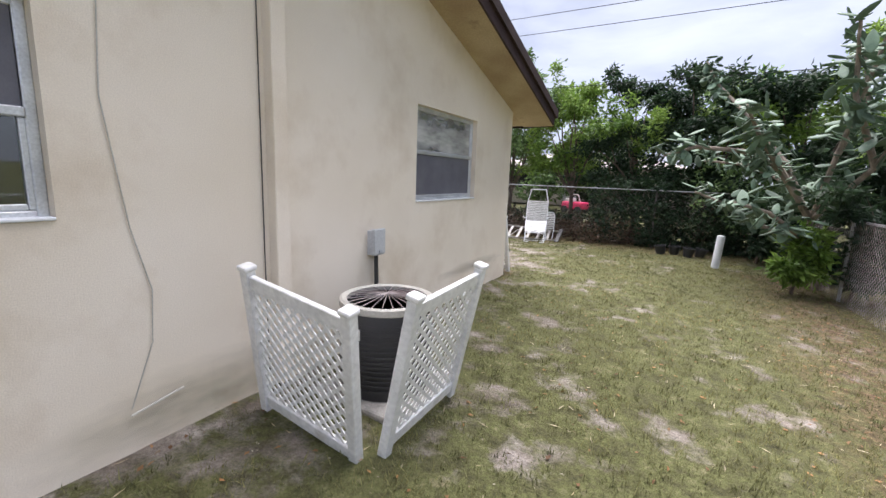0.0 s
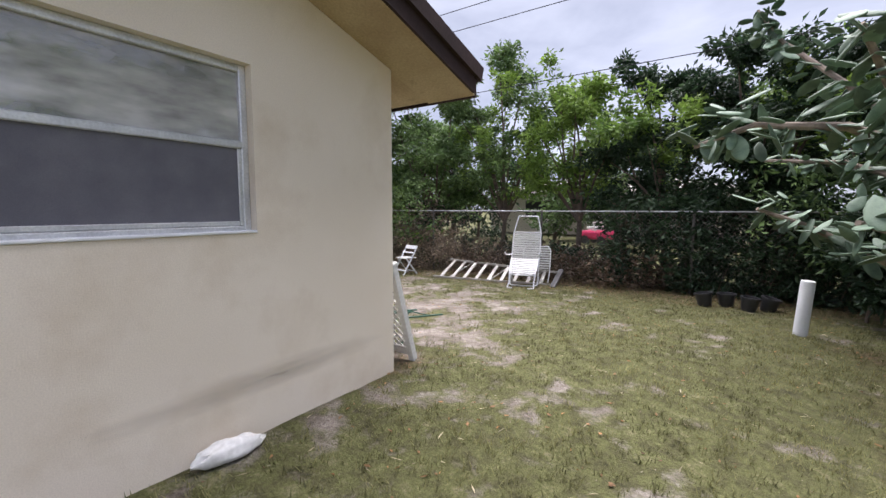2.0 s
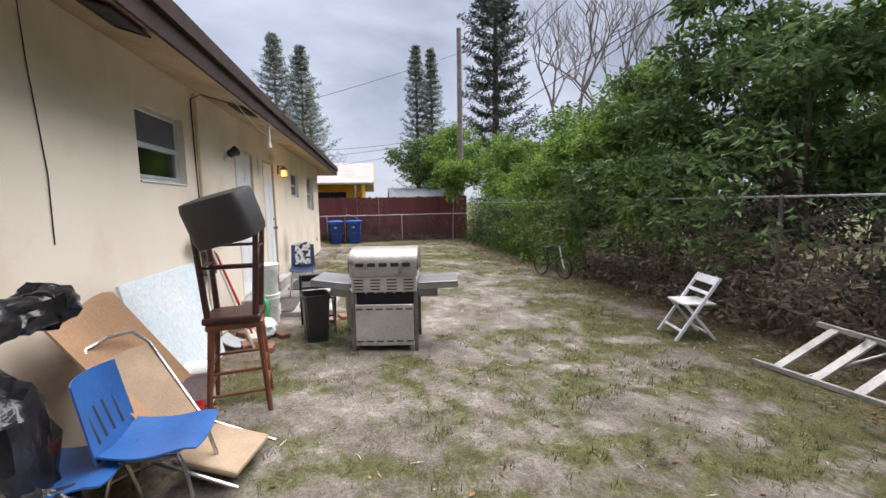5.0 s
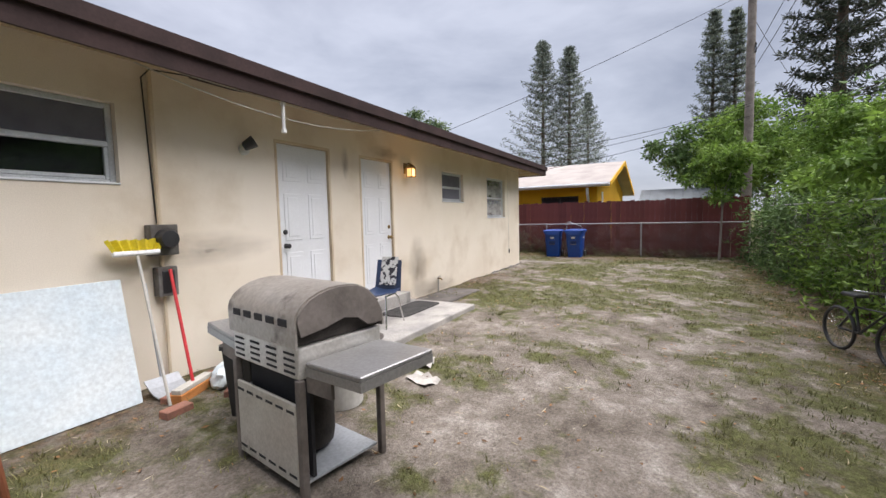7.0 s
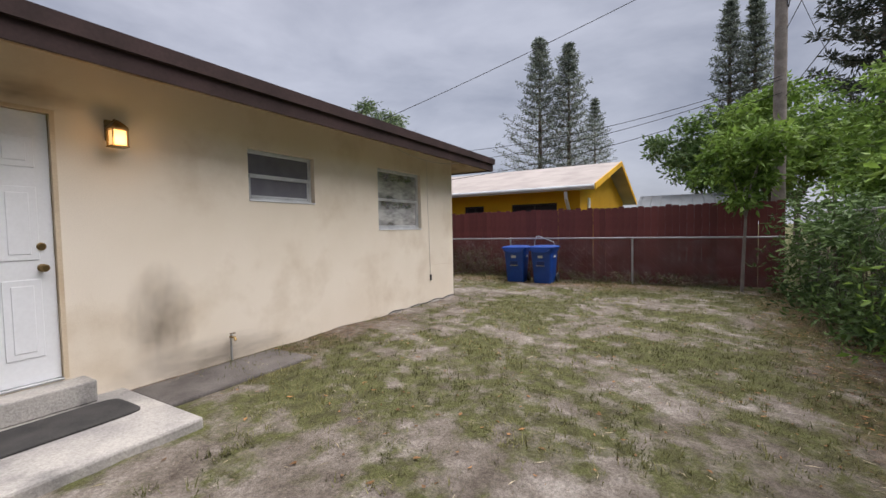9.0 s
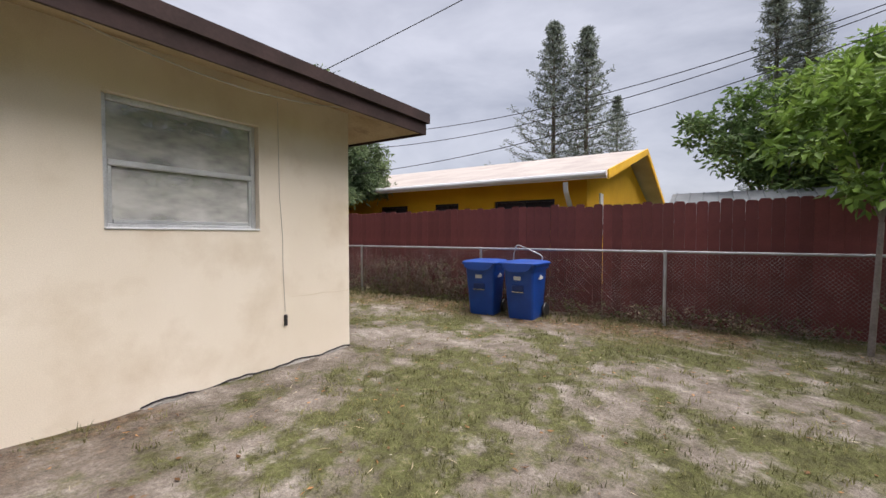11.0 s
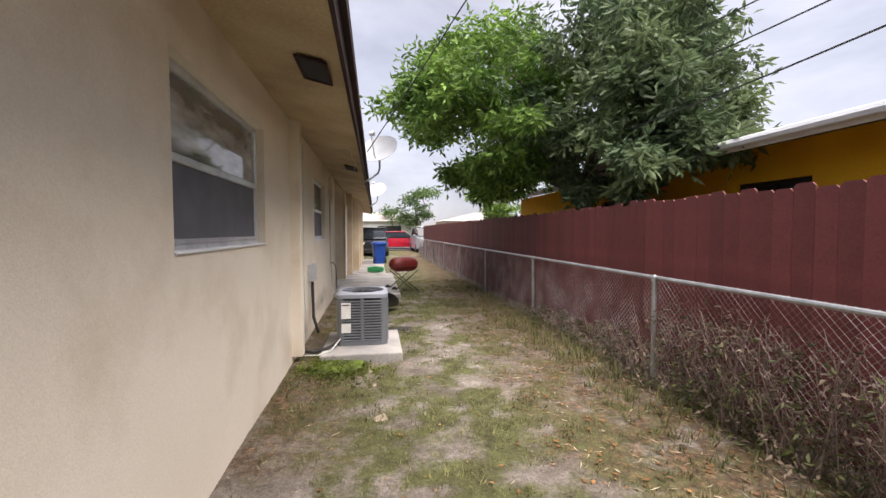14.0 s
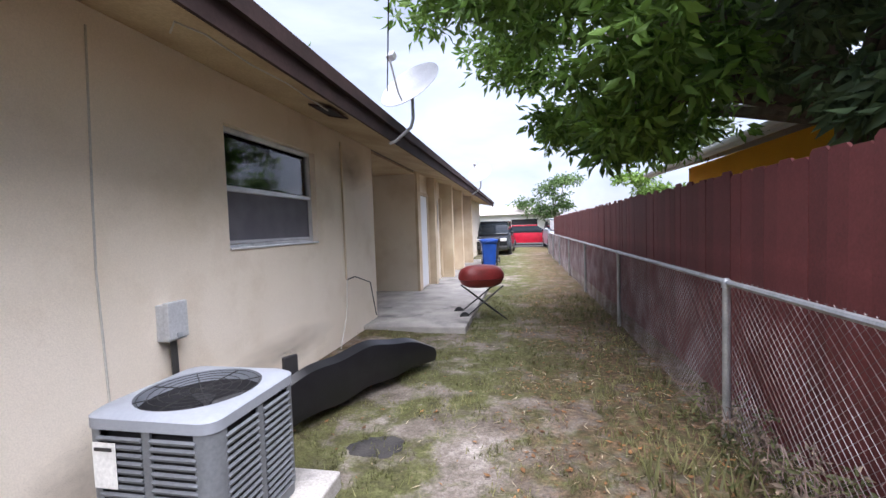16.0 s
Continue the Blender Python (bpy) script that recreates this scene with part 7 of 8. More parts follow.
part("backrest", Shape().sheet(rows, 0.012), GREEN, t, smooth=True)
for x in (0.0, -0.40):
    part("leg", Shape().tube([(x, 0.05, 0.34), (x + 0.04, 0.88, 0.22)], 0.011, 8), GREEN, t, smooth=True)
    part("leg", Shape().tube([(x, 0.28, 0.36), (x + 0.06, 0.10, 0.0)], 0.012, 8), GREEN, t, smooth=True)
    part("upright", Shape().tube([(x, 0.0, 0.0), (x, 0.0, 0.40), (x - 0.01, -0.13, 0.82)], 0.012, 8), GREEN, t, smooth=True)
part("stretcher", Shape().tube([(0.03, 0.62, 0.26), (-0.38, 0.70, 0.25)], 0.008, 6), GREEN, t, smooth=True)


# ---- lattice panels ----
def lattice_panel(m, w, h, label):
    p = thing("lattice_panel", m, label, "lattice panel", "lattice panels")
    for x in (0, w):
        post = part("post", Shape().rbox(x - 0.032, x + 0.032, -0.032, 0.032, 0.0, h + 0.01, 0.005, seg=1), WHITE_PLASTIC, p)
        part("post_cap", Shape().rbox(x - 0.042, x + 0.042, -0.042, 0.042, h + 0.01, h + 0.045, 0.012), WHITE_PLASTIC, post)
    for z in (0.05, h - 0.10):
        part("rail", Shape().rbox(0.033, w - 0.033, -0.018, 0.018, z, z + 0.085, 0.005, seg=1), WHITE_PLASTIC, p)
    x0, x1, z0, z1 = 0.033, w - 0.033, 0.135, h - 0.10
    for sign, y in ((1, 0.004), (-1, -0.004)):
        c = -h - 0.5
        while c < w + h + 0.5:
            # line x = c + sign * z, clipped to the opening
            za, zb = z0, z1
            if sign > 0:
                za, zb = max(za, x0 - c), min(zb, x1 - c)
            else:
                za, zb = max(za, c - x1), min(zb, c - x0)
            if zb - za > 0.03:
                xa, xb = c + sign * za, c + sign * zb
                d = Vector((xb - xa, 0, zb - za)).normalized() * 0.0118
                n_ = Vector((-d.z, 0, d.x))
                A, B = Vector((xa, y, za)), Vector((xb, y, zb))
                q = [A - n_, B - n_, B + n_, A + n_]
                t_ = Vector((0, 0.0035, 0))
                part("slat", Shape().add([v - t_ for v in q] + [v + t_ for v in q], [(0, 1, 2, 3), (7, 6, 5, 4), (0, 4, 5, 1), (1, 5, 6, 2), (2, 6, 7, 3), (3, 7, 4, 0)]), WHITE_PLASTIC, p)
            c += 0.085
    return p


lattice_panel(pose(0.23, -4.76, gz(0.2, -4.7) + 0.0, 11, 7.6, -1), 0.80, 1.03, "white plastic lattice panel screening the condenser")
lattice_panel(pose(1.13, -4.65, gz(1.2, -4.6) + 0.0, 13, -3, 89), 0.76, 1.03, "white plastic lattice panel standing askew by the condenser")
lattice_panel(pose(-0.05, 0.34, gz(0, 0.3), 0, 0, 180) @ pose(0, 0, 0, -17, 0, 0), 1.15, 0.98, "white lattice panel leaning against the back wall")


# ---- condenser behind the lattice ----
def round_condenser():
    c = thing("round_condenser", pose(0.66, -4.02, gz(0.7, -4.0)), "old round dark condenser unit with a pale rim", "air conditioner")
    part("pad", Shape().rbox(-0.42, 0.42, -0.42, 0.42, -0.1, 0.04, 0.02), CONCRETE, c)
    part("body", Shape().lathe([(0.33, 0.04), (0.34, 0.06), (0.34, 0.66), (0.33, 0.68), (0.30, 0.68), (0.29, 0.5), (0.02, 0.48)], 36), BLACK_PLASTIC, c, smooth=True)
    part("rim", Shape().lathe([(0.345, 0.66), (0.355, 0.67), (0.355, 0.71), (0.335, 0.72), (0.30, 0.71), (0.30, 0.66)], 36), PALE_CABLE, c, smooth=True)
    for k in range(12):
        a = math.pi * k / 12
        part("grille_wire", Shape().tube([(0.31 * math.cos(a), 0.31 * math.sin(a), 0.705), (0, 0, 0.74), (-0.31 * math.cos(a), -0.31 * math.sin(a), 0.705)], 0.004, 5), WIRE, c)
    for k in range(14):
        z = 0.12 + 0.036 * k
        part("fin_ring", Shape().tube([(0.345 * math.cos(a), 0.345 * math.sin(a), z) for a in np.linspace(0, 2 * math.pi, 33)], 0.005, 4), BLACK_PLASTIC, c)
    part("label_plate", Shape().sheet([[(0.346 * math.cos(a), 0.346 * math.sin(a), z) for a in np.linspace(4.5, 4.8, 5)] for z in (0.48, 0.56)], 0.004), PAPER, c)


round_condenser()


def disconnect(m, label, pts):
    d = thing("disconnect_box", m, label, "electrical box", "electrical boxes")
    part("box", Shape().rbox(-0.07, 0.07, 0.0, 0.09, 0.0, 0.23, 0.006), PALE_GREY, d)
    part("cover", Shape().rbox(-0.076, 0.076, 0.06, 0.1, 0.01, 0.245, 0.006), PALE_GREY, d)
    part("latch", Shape().rbox(-0.02, 0.02, 0.1, 0.108, 0.02, 0.05, 0.003), GREY_METAL, d)
    part("conduit", Shape().tube(pts, 0.02, 8), CABLE, d, smooth=True)


disconnect(pose(0, -3.41, 0.83, 0, 0, -90), "pale grey electrical disconnect box on the gable wall", [(0, 0.05, 0.0), (-0.01, 0.05, -0.26), (0.03, 0.06, -0.44), (0.13, 0.10, -0.60), (0.28, 0.2, -0.70), (0.42, 0.34, -0.74)])
disconnect(pose(CX, -5.6, 0.72, 0, 0, 90), "pale grey electrical disconnect box on the side wall", [(0.0, 0.05, 0.0), (0, 0.06, -0.5), (0.0, 0.12, -0.72)])


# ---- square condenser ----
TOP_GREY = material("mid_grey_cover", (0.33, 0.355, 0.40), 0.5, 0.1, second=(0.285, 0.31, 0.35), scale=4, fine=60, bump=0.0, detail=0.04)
def condenser():
    c = thing("condenser_unit", pose(-15.24, -5.02, 0.03), "grey square condenser unit with louvred sides", "air conditioner")
    H, W = 0.60, 0.30

    def ring(w, z, r=0.07):
        pts = []
        for cx, cy, a0 in ((1, 1, 0), (-1, 1, 90), (-1, -1, 180), (1, -1, 270)):
            for k in range(5):
                a = radians(a0 + 22.5 * k)
                pts.append((cx * (w - r) + r * math.cos(a), cy * (w - r) + r * math.sin(a), z))
            # points along the straight side that follows
            e, f = Vector(pts[-1]), radians(a0 + 90)
            d = Vector((math.cos(f + math.pi / 2), math.sin(f + math.pi / 2), 0)) * 2 * (w - r)
            for k in range(1, 6):
                pts.append(tuple(e + d * k / 6))
        return pts
    part("coil_core", Shape().loft([ring(W - 0.03, 0.03), ring(W - 0.03, H - 0.02)], cap=False), DARK, c, smooth=True)
    part("base_pan", Shape().loft([ring(W, 0.0), ring(W, 0.045)]), GREY_FAN, c, smooth=True)
    top = Shape()
    n = 20
    outer0, outer1 = ring(W + 0.008, H - 0.03), ring(W + 0.008, H + 0.015)
    outer2 = ring(W - 0.02, H + 0.035)
    hole = [(0.262 * math.cos(math.atan2(p[1], p[0])), 0.262 * math.sin(math.atan2(p[1], p[0])), H + 0.035) for p in outer2]
    hole2 = [(x, y, H - 0.03) for x, y, _ in hole]
    top.loft([outer0, outer1, outer2, hole, hole2], cap=False)
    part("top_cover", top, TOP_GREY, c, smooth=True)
    part("fan_well", Shape().lathe([(0.255, H - 0.42), (0.258, H - 0.02)], 24, cap=(True, False)), DARK, c, smooth=True)
    for k in range(4):
        a = k * math.pi / 2 + 0.4
        part("fan_blade", Shape().sheet([[(u * math.cos(a + v), u * math.sin(a + v), H - 0.08 + 0.06 * v) for v in (0, 0.3, 0.6)] for u in (0.04, 0.12, 0.2)], 0.003), BLACK_PLASTIC, c)
    for k in range(6):
        r = 0.05 + 0.04 * k
        part("guard_ring", Shape().tube([(r * math.cos(a), r * math.sin(a), H + 0.03) for a in np.linspace(0, 2 * math.pi, 25)], 0.0016, 4), CABLE, c)
    for k in range(4):
        a = k * math.pi / 4
        part("guard_rod", Shape().tube([(-0.26 * math.cos(a), -0.26 * math.sin(a), H + 0.026), (0.26 * math.cos(a), 0.26 * math.sin(a), H + 0.026)], 0.003, 4), CABLE, c)
    # corner posts and louvres; the face on the house side is plain
    for sx in (-1, 1):
        for sy in (-1, 1):
            q = Shape()
            pts = [(sx * (W - 0.07) + sx * 0.072 * math.cos(radians(a)), sy * (W - 0.07) + sy * 0.072 * math.sin(radians(a))) for a in np.linspace(-8, 98, 7)]
            q.sheet([[(x, y, z) for x, y in pts] for z in (0.045, H - 0.03)], 0.006)
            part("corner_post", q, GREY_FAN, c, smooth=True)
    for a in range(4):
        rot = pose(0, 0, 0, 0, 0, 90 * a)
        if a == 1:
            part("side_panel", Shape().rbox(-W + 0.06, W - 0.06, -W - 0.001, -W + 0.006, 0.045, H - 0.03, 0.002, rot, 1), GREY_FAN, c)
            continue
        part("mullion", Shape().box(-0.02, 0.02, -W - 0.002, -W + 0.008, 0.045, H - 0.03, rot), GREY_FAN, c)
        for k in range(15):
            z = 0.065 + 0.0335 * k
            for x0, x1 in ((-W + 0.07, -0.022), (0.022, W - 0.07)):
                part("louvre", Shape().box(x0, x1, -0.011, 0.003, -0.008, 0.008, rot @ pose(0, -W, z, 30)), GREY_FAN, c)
    for z0, z1 in ((0.33, 0.52), (0.16, 0.27)):
        part("label_sheet", Shape().box(0.245 - 0.11, 0.245, W + 0.013, W + 0.016, z0, z1), PAPER, c, "white printed label")
    part("label_line", Shape().box(0.15, 0.235, W + 0.0165, W + 0.018, 0.485, 0.50), BLACK_PLASTIC, c)


condenser()


def moss_tufts():
    """Low weeds and moss that spread from the pad to the wall foot."""
    rng = np.random.default_rng(88)
    P = np.stack([rng.normal(-15.0, 0.22, 900), rng.normal(-4.1, 0.20, 900), np.zeros(900)], 1)
    P = P[P[:, 0] < -14.56]
    P[:, 2] = [gz(x, y) + 0.03 * math.exp(-((x + 14.98) / 0.25) ** 2 - ((y + 4.12) / 0.2) ** 2) + rng.uniform(0, 0.02) for x, y, _ in P]
    tagged(new("low_weeds", leaf_mesh("low_weeds", P, 0.035, MOSS_LEAF, rng, -0.3, 0.45, 3, 0.6)), "low yellow-green weeds over moss by the wall", "weeds", kind="stuff")


OLD_PLANK = material("weathered_tan_board", (0.36, 0.285, 0.21), 0.9, second=(0.22, 0.175, 0.13), scale=5, fine=50, bump=0.3)
MOSS_LEAF = leaf_material("yellow_green_weed", (0.06, 0.075, 0.012), (0.20, 0.25, 0.035))
solid("condenser_pad", Shape().rbox(-15.70, -14.78, -5.48, -4.36, -0.12, 0.028, 0.015), CONCRETE, "concrete pad under the condenser unit", "slab", "structure")
lump("moss_patch", pose(-14.98, -4.12, -0.03, 0, 0, 20), (0.30, 0.20, 0.035), MOSS, "bright green moss by the concrete pad", "moss", 31, 0.2, 16)
moss_tufts()
cable("refrigerant_line", [(-14.96, -4.74, 0.08), (-14.85, -4.6, 0.05), (-14.7, -4.55, 0.02), (-14.56, -4.62, 0.02)], 0.02, CABLE, "black insulated pipe at the condenser foot", 8)
cable("refrigerant_line", [(-14.98, -4.72, 0.12), (-14.9, -4.5, 0.05), (-14.75, -4.42, 0.02), (-14.60, -4.5, 0.0)], 0.007, WHITE_PLASTIC, "thin white drain hose by the pad", 6)
for k, (x, y) in enumerate(((-15.32, -4.05), (-15.36, -3.6), (-15.4, -3.1))):
    ob = solid("concrete_slab", Shape().rbox(-0.05, 0.05, -0.235, 0.235, -0.05, 0.012, 0.006), OLD_PLANK, "narrow weathered strip set in the soil", "slab", group="broken slabs")
    ob.matrix_basis = pose(x, y, gz(x, y) - 0.012, 0, 0, 5 * k)


ASH = material("black_ash", (0.022, 0.021, 0.021), 0.95, second=(0.05, 0.046, 0.043), scale=6, fine=50, bump=0.8)
lump("ash_patch", pose(-15.74, -5.92, -0.085, 0, 0, 30), (0.20, 0.16, 0.035), ASH, "small dark heap of ash on the soil", "ash", 41, 0.25)


# ---- black bumper cover ----
def bumper():
    b = thing("bumper_cover", pose(-15.30, -6.78, 0.0, 0, 0, 67), "black plastic car bumper cover lying on the ground", "bumper")
    # an open shell on its back: a lip by the wall, a hollow, an outer skin that falls to the soil
    prof = ((0.20, 0.02), (0.24, 0.20), (0.21, 0.36), (0.15, 0.40), (0.10, 0.33), (0.0, 0.22), (-0.08, 0.23), (-0.14, 0.19), (-0.20, 0.10), (-0.24, 0.01))
    rows = []
    for i in range(29):
        u = -1 + 2 * i / 28
        low = 1 - 0.62 * max(0.0, -u) ** 1.6 - 0.15 * max(0.0, u) ** 3
        bow = 0.10 * (1 - u * u)
        rows.append([(0.88 * u, y * (1 - 0.35 * abs(u) ** 3) - bow + 0.05, 0.01 + z * low + 0.012 * math.sin(9 * u + 5 * y)) for y, z in prof])
    part("shell", Shape().sheet(rows, 0.006), BUMPER_BLACK, b, smooth=True)
    part("bracket", Shape().rbox(0.72, 0.84, 0.08, 0.11, 0.36, 0.50, 0.01).box(0.74, 0.90, 0.06, 0.085, 0.22, 0.40), BLACK_PLASTIC, b)
    part("lower_strip", Shape().tube([(-0.84, -0.06, 0.03), (-0.4, -0.24, 0.05), (0.1, -0.28, 0.06), (0.6, -0.22, 0.06), (0.85, -0.10, 0.05)], 0.018, 6), BUMPER_BLACK, b, smooth=True)
    for x in (-0.3, 0.15, 0.55):
        part("clip", Shape().rbox(x, x + 0.06, -0.02, 0.02, 0.20, 0.26, 0.006), BLACK_PLASTIC, b)


BUMPER_BLACK = material("glossy_black_moulding", (0.008, 0.008, 0.010), 0.3, second=(0.014, 0.014, 0.016), scale=5, fine=60, bump=0.06, spec=0.35)
bumper()


# ---- recycling bins ----
def wheelie_bin(m, label, mat=None, marks=True, group="wheeled bins"):
    mat = mat or BIN_BLUE
    b = thing("wheeled_bin", m, label, "bin", group)

    def ring(wx, wy, z, dx=0.0, r=0.05):
        pts = []
        for cx, cy, a0 in ((1, 1, 0), (-1, 1, 90), (-1, -1, 180), (1, -1, 270)):
            for k in range(4):
                a = radians(a0 + 30 * k)
                pts.append((dx + cx * (wx - r) + r * math.cos(a), cy * (wy - r) + r * math.sin(a), z))
        return pts
    part("body", Shape().loft([ring(0.22, 0.21, 0.0, -0.02), ring(0.225, 0.215, 0.03, -0.02), ring(0.29, 0.26, 0.80), ring(0.315, 0.285, 0.80), ring(0.32, 0.29, 0.86), ring(0.30, 0.27, 0.86)]), mat, b, smooth=True)
    # plate in darker blue paints the shaded recess; nothing is hollowed out
    part("painted_grip_recess", Shape().rbox(0.245, 0.268, -0.11, 0.09, 0.44, 0.55, 0.01, seg=1), BIN_SHADE, b, m=pose(0, 0, 0, 0, 5, 0) @ pose(-0.03, 0, 0.02))
    part("catch_bar", Shape().tube([(0.275, -0.11, 0.44), (0.275, 0.09, 0.44)], 0.01, 8), CHROME, b, smooth=True)
    lid = part("lid", Shape().loft([ring(0.335, 0.305, 0.862), ring(0.345, 0.315, 0.875), ring(0.345, 0.315, 0.90), ring(0.30, 0.27, 0.925), ring(0.20, 0.18, 0.94)]), mat, b, smooth=True)
    part("lid_lip", Shape().add([(0.347, -0.28, 0.895), (0.347, 0.28, 0.895), (0.352, 0.20, 0.80), (0.352, 0.12, 0.765), (0.352, -0.12, 0.765), (0.352, -0.20, 0.80),
                                 (0.335, -0.28, 0.895), (0.335, 0.28, 0.895), (0.340, 0.20, 0.80), (0.340, 0.12, 0.765), (0.340, -0.12, 0.765), (0.340, -0.20, 0.80)],
                                [(0, 1, 2, 3, 4, 5), (11, 10, 9, 8, 7, 6), (0, 6, 7, 1), (1, 7, 8, 2), (2, 8, 9, 3), (3, 9, 10, 4), (4, 10, 11, 5), (5, 11, 6, 0)]), mat, lid)
    part("handle", Shape().tube([(-0.30, -0.22, 0.84), (-0.37, -0.22, 0.86), (-0.37, 0.22, 0.86), (-0.30, 0.22, 0.84)], 0.016, 8), mat, b, smooth=True)
    for sy in (-1, 1):
        part("wheel", Shape().lathe([(0.03, -0.025), (0.11, -0.022), (0.12, 0), (0.11, 0.022), (0.03, 0.025)], 20), BLACK_PLASTIC, b, smooth=True, m=pose(-0.22, sy * 0.26, 0.12, 90))
    if marks:
        for k, (y0, w) in enumerate(((-0.08, 0.03), (-0.03, 0.07), (0.06, 0.03))):
            part("printed_mark", Shape().rbox(y0, y0 + w, 0.284, 0.288, 0.66, 0.70 + 0.03 * (k == 1), 0.001, pose(0, -0.012, -0.02), 1), PAPER, b, m=pose(0.02, 0, 0))
        part("printed_mark", Shape().box(0.283, 0.286, -0.07, 0.05, 0.63, 0.69), PALE_GREY, b, m=pose(0, 0, 0, 0, 4, 0) @ pose(-0.035, 0, 0.02))
    return b


wheelie_bin(pose(-17.48, 0.24, gz(-17.4, 0.3), 0, 0, 6), "dark blue wheeled recycling bin by the fence")
wheelie_bin(pose(-17.46, 0.98, gz(-17.5, 1.0), 0, 0, -2), "dark blue wheeled recycling bin beside another")
solid("bent_tube_frame", Shape().tube([(-17.86, 0.58, -0.1), (-17.86, 0.60, 0.88), (-17.86, 0.65, 1.02), (-17.86, 0.70, 1.03), (-17.86, 1.08, 0.88), (-17.86, 1.12, 0.84), (-17.86, 1.12, -0.1)], 0.013, 8), GALV,
      "bent metal tube frame behind the bins", "frame", smooth=True)


# ---- lounger, ladder, bicycle ----
def lounge_chair():
    c = thing("strap_lounger", pose(-1.27, 5.64, gz(-1.3, 5.6), 0, 0, 14), "white strap patio lounger tipped upright by the fence", "lounger")
    W = 0.30
    # tall back: side tubes rise from the soil and bend in to a hoop above the straps
    part("back_frame", Shape().tube([(-W, -0.02, 0.03), (-W, 0.05, 0.14), (-W, 0.40, 1.14), (-W * 0.72, 0.50, 1.50), (W * 0.72, 0.50, 1.50), (W, 0.40, 1.14), (W, 0.05, 0.14), (W, -0.02, 0.03)], 0.015, 8), WHITE_PAINT, c, smooth=True)
    for k in range(12):
        u = k / 11
        y, z = 0.20 + 0.19 * u, 0.60 + 0.54 * u
        part("strap", Shape().rbox(-W, W, y - 0.016, y - 0.006, z - 0.019, z + 0.019, 0.003, seg=1), WHITE_PLASTIC, c)
    # seat hangs steeply in front of the lower half of the back
    part("seat_frame", Shape().tube([(-W, 0.16, 0.58), (-W + 0.01, -0.10, 0.36), (-W * 0.86, -0.20, 0.26), (W * 0.86, -0.20, 0.26), (W - 0.01, -0.10, 0.36), (W, 0.16, 0.58)], 0.014, 8), WHITE_PAINT, c, smooth=True)
    for k in range(9):
        u = k / 8
        y, z = -0.16 + 0.30 * u, 0.30 + 0.26 * u
        part("strap", Shape().rbox(-W + 0.01, W - 0.01, -0.019, 0.019, -0.005, 0.005, 0.003, pose(0, y, z, 41), 1), WHITE_PLASTIC, c)
    # a lower leg rest folded behind, showing at one side
    off = 0.22
    part("leg_rest_frame", Shape().tube([(off - W, 0.30, 0.30), (off - W, 0.42, 0.74), (off - W * 0.8, 0.45, 0.83), (off + W * 0.8, 0.45, 0.83), (off + W, 0.42, 0.74), (off + W, 0.30, 0.30), (off + W * 0.9, 0.25, 0.05)], 0.013, 8), WHITE_PAINT, c, smooth=True)
    for k in range(9):
        u = k / 8
        y, z = 0.31 + 0.12 * u, 0.36 + 0.42 * u
        part("strap", Shape().rbox(off - W, off + W, y - 0.014, y - 0.004, z - 0.017, z + 0.017, 0.003, seg=1), WHITE_PLASTIC, c)
    for sx in (-1, 1):
        part("arm", Shape().tube([(sx * W, 0.22, 0.66), (sx * (W + 0.05), 0.03, 0.66), (sx * (W + 0.06), -0.22, 0.70), (sx * (W + 0.05), -0.28, 0.74)], 0.014, 8), WHITE_PAINT, c, smooth=True)
        part("leg", Shape().tube([(sx * (W - 0.02), -0.14, 0.30), (sx * (W - 0.04), -0.26, 0.10), (sx * (W - 0.02), -0.36, 0.012), (sx * (W - 0.14), -0.42, 0.012)], 0.013, 8), WHITE_PAINT, c, smooth=True)
        part("leg", Shape().tube([(sx * W, 0.10, 0.3), (sx * W, 0.32, 0.0)], 0.013, 8), WHITE_PAINT, c, smooth=True)
    part("foot_bar", Shape().tube([(-W, -0.02, 0.03), (-W * 0.8, -0.10, 0.014), (W * 0.8, -0.10, 0.014), (W, -0.02, 0.03)], 0.013, 8), WHITE_PAINT, c, smooth=True)


lounge_chair()


def step_ladder():
    t = thing("step_ladder", pose(0, 0, 0), "old aluminium step ladder lying on its side", "ladder")
    A0, A1 = Vector((-3.55, 5.42, -0.19)), Vector((-0.72, 5.92, -0.19))
    B0, B1 = Vector((-3.42, 5.98, 0.18)), Vector((-0.70, 6.15, 0.06))
    for p, q in ((A0, A1), (B0, B1)):
        part("side_rail", Shape().tube([p, q], 0.03, 4), ALU_LADDER, t)
    for k in range(9):
        u = 0.06 + 0.105 * k
        p, q = A0.lerp(A1, u + 0.012), B0.lerp(B1, u)
        d = (A1 - A0).normalized() * 0.036
        n_ = Vector((0, 0, 0.012))
        part("step", Shape().add([p - d - n_, p + d - n_, q + d - n_, q - d - n_, p - d + n_, p + d + n_, q + d + n_, q - d + n_],
                                 [(0, 3, 2, 1), (4, 5, 6, 7), (0, 1, 5, 4), (1, 2, 6, 5), (2, 3, 7, 6), (3, 0, 4, 7)]), ALU_LADDER, t)
    for u in (0.15, 0.5, 0.8):
        part("brace", Shape().tube([A0.lerp(A1, u), B0.lerp(B1, u + 0.08) + Vector((0, 0.1, 0))], 0.012, 6), ALU_LADDER, t)
    part("top_cap", Shape().rbox(-0.06, 0.06, -0.32, 0.32, -0.03, 0.03, 0.01, pose(-0.66, 6.03, -0.06, 30, 0, 0)), BLACK_PLASTIC, t)


step_ladder()


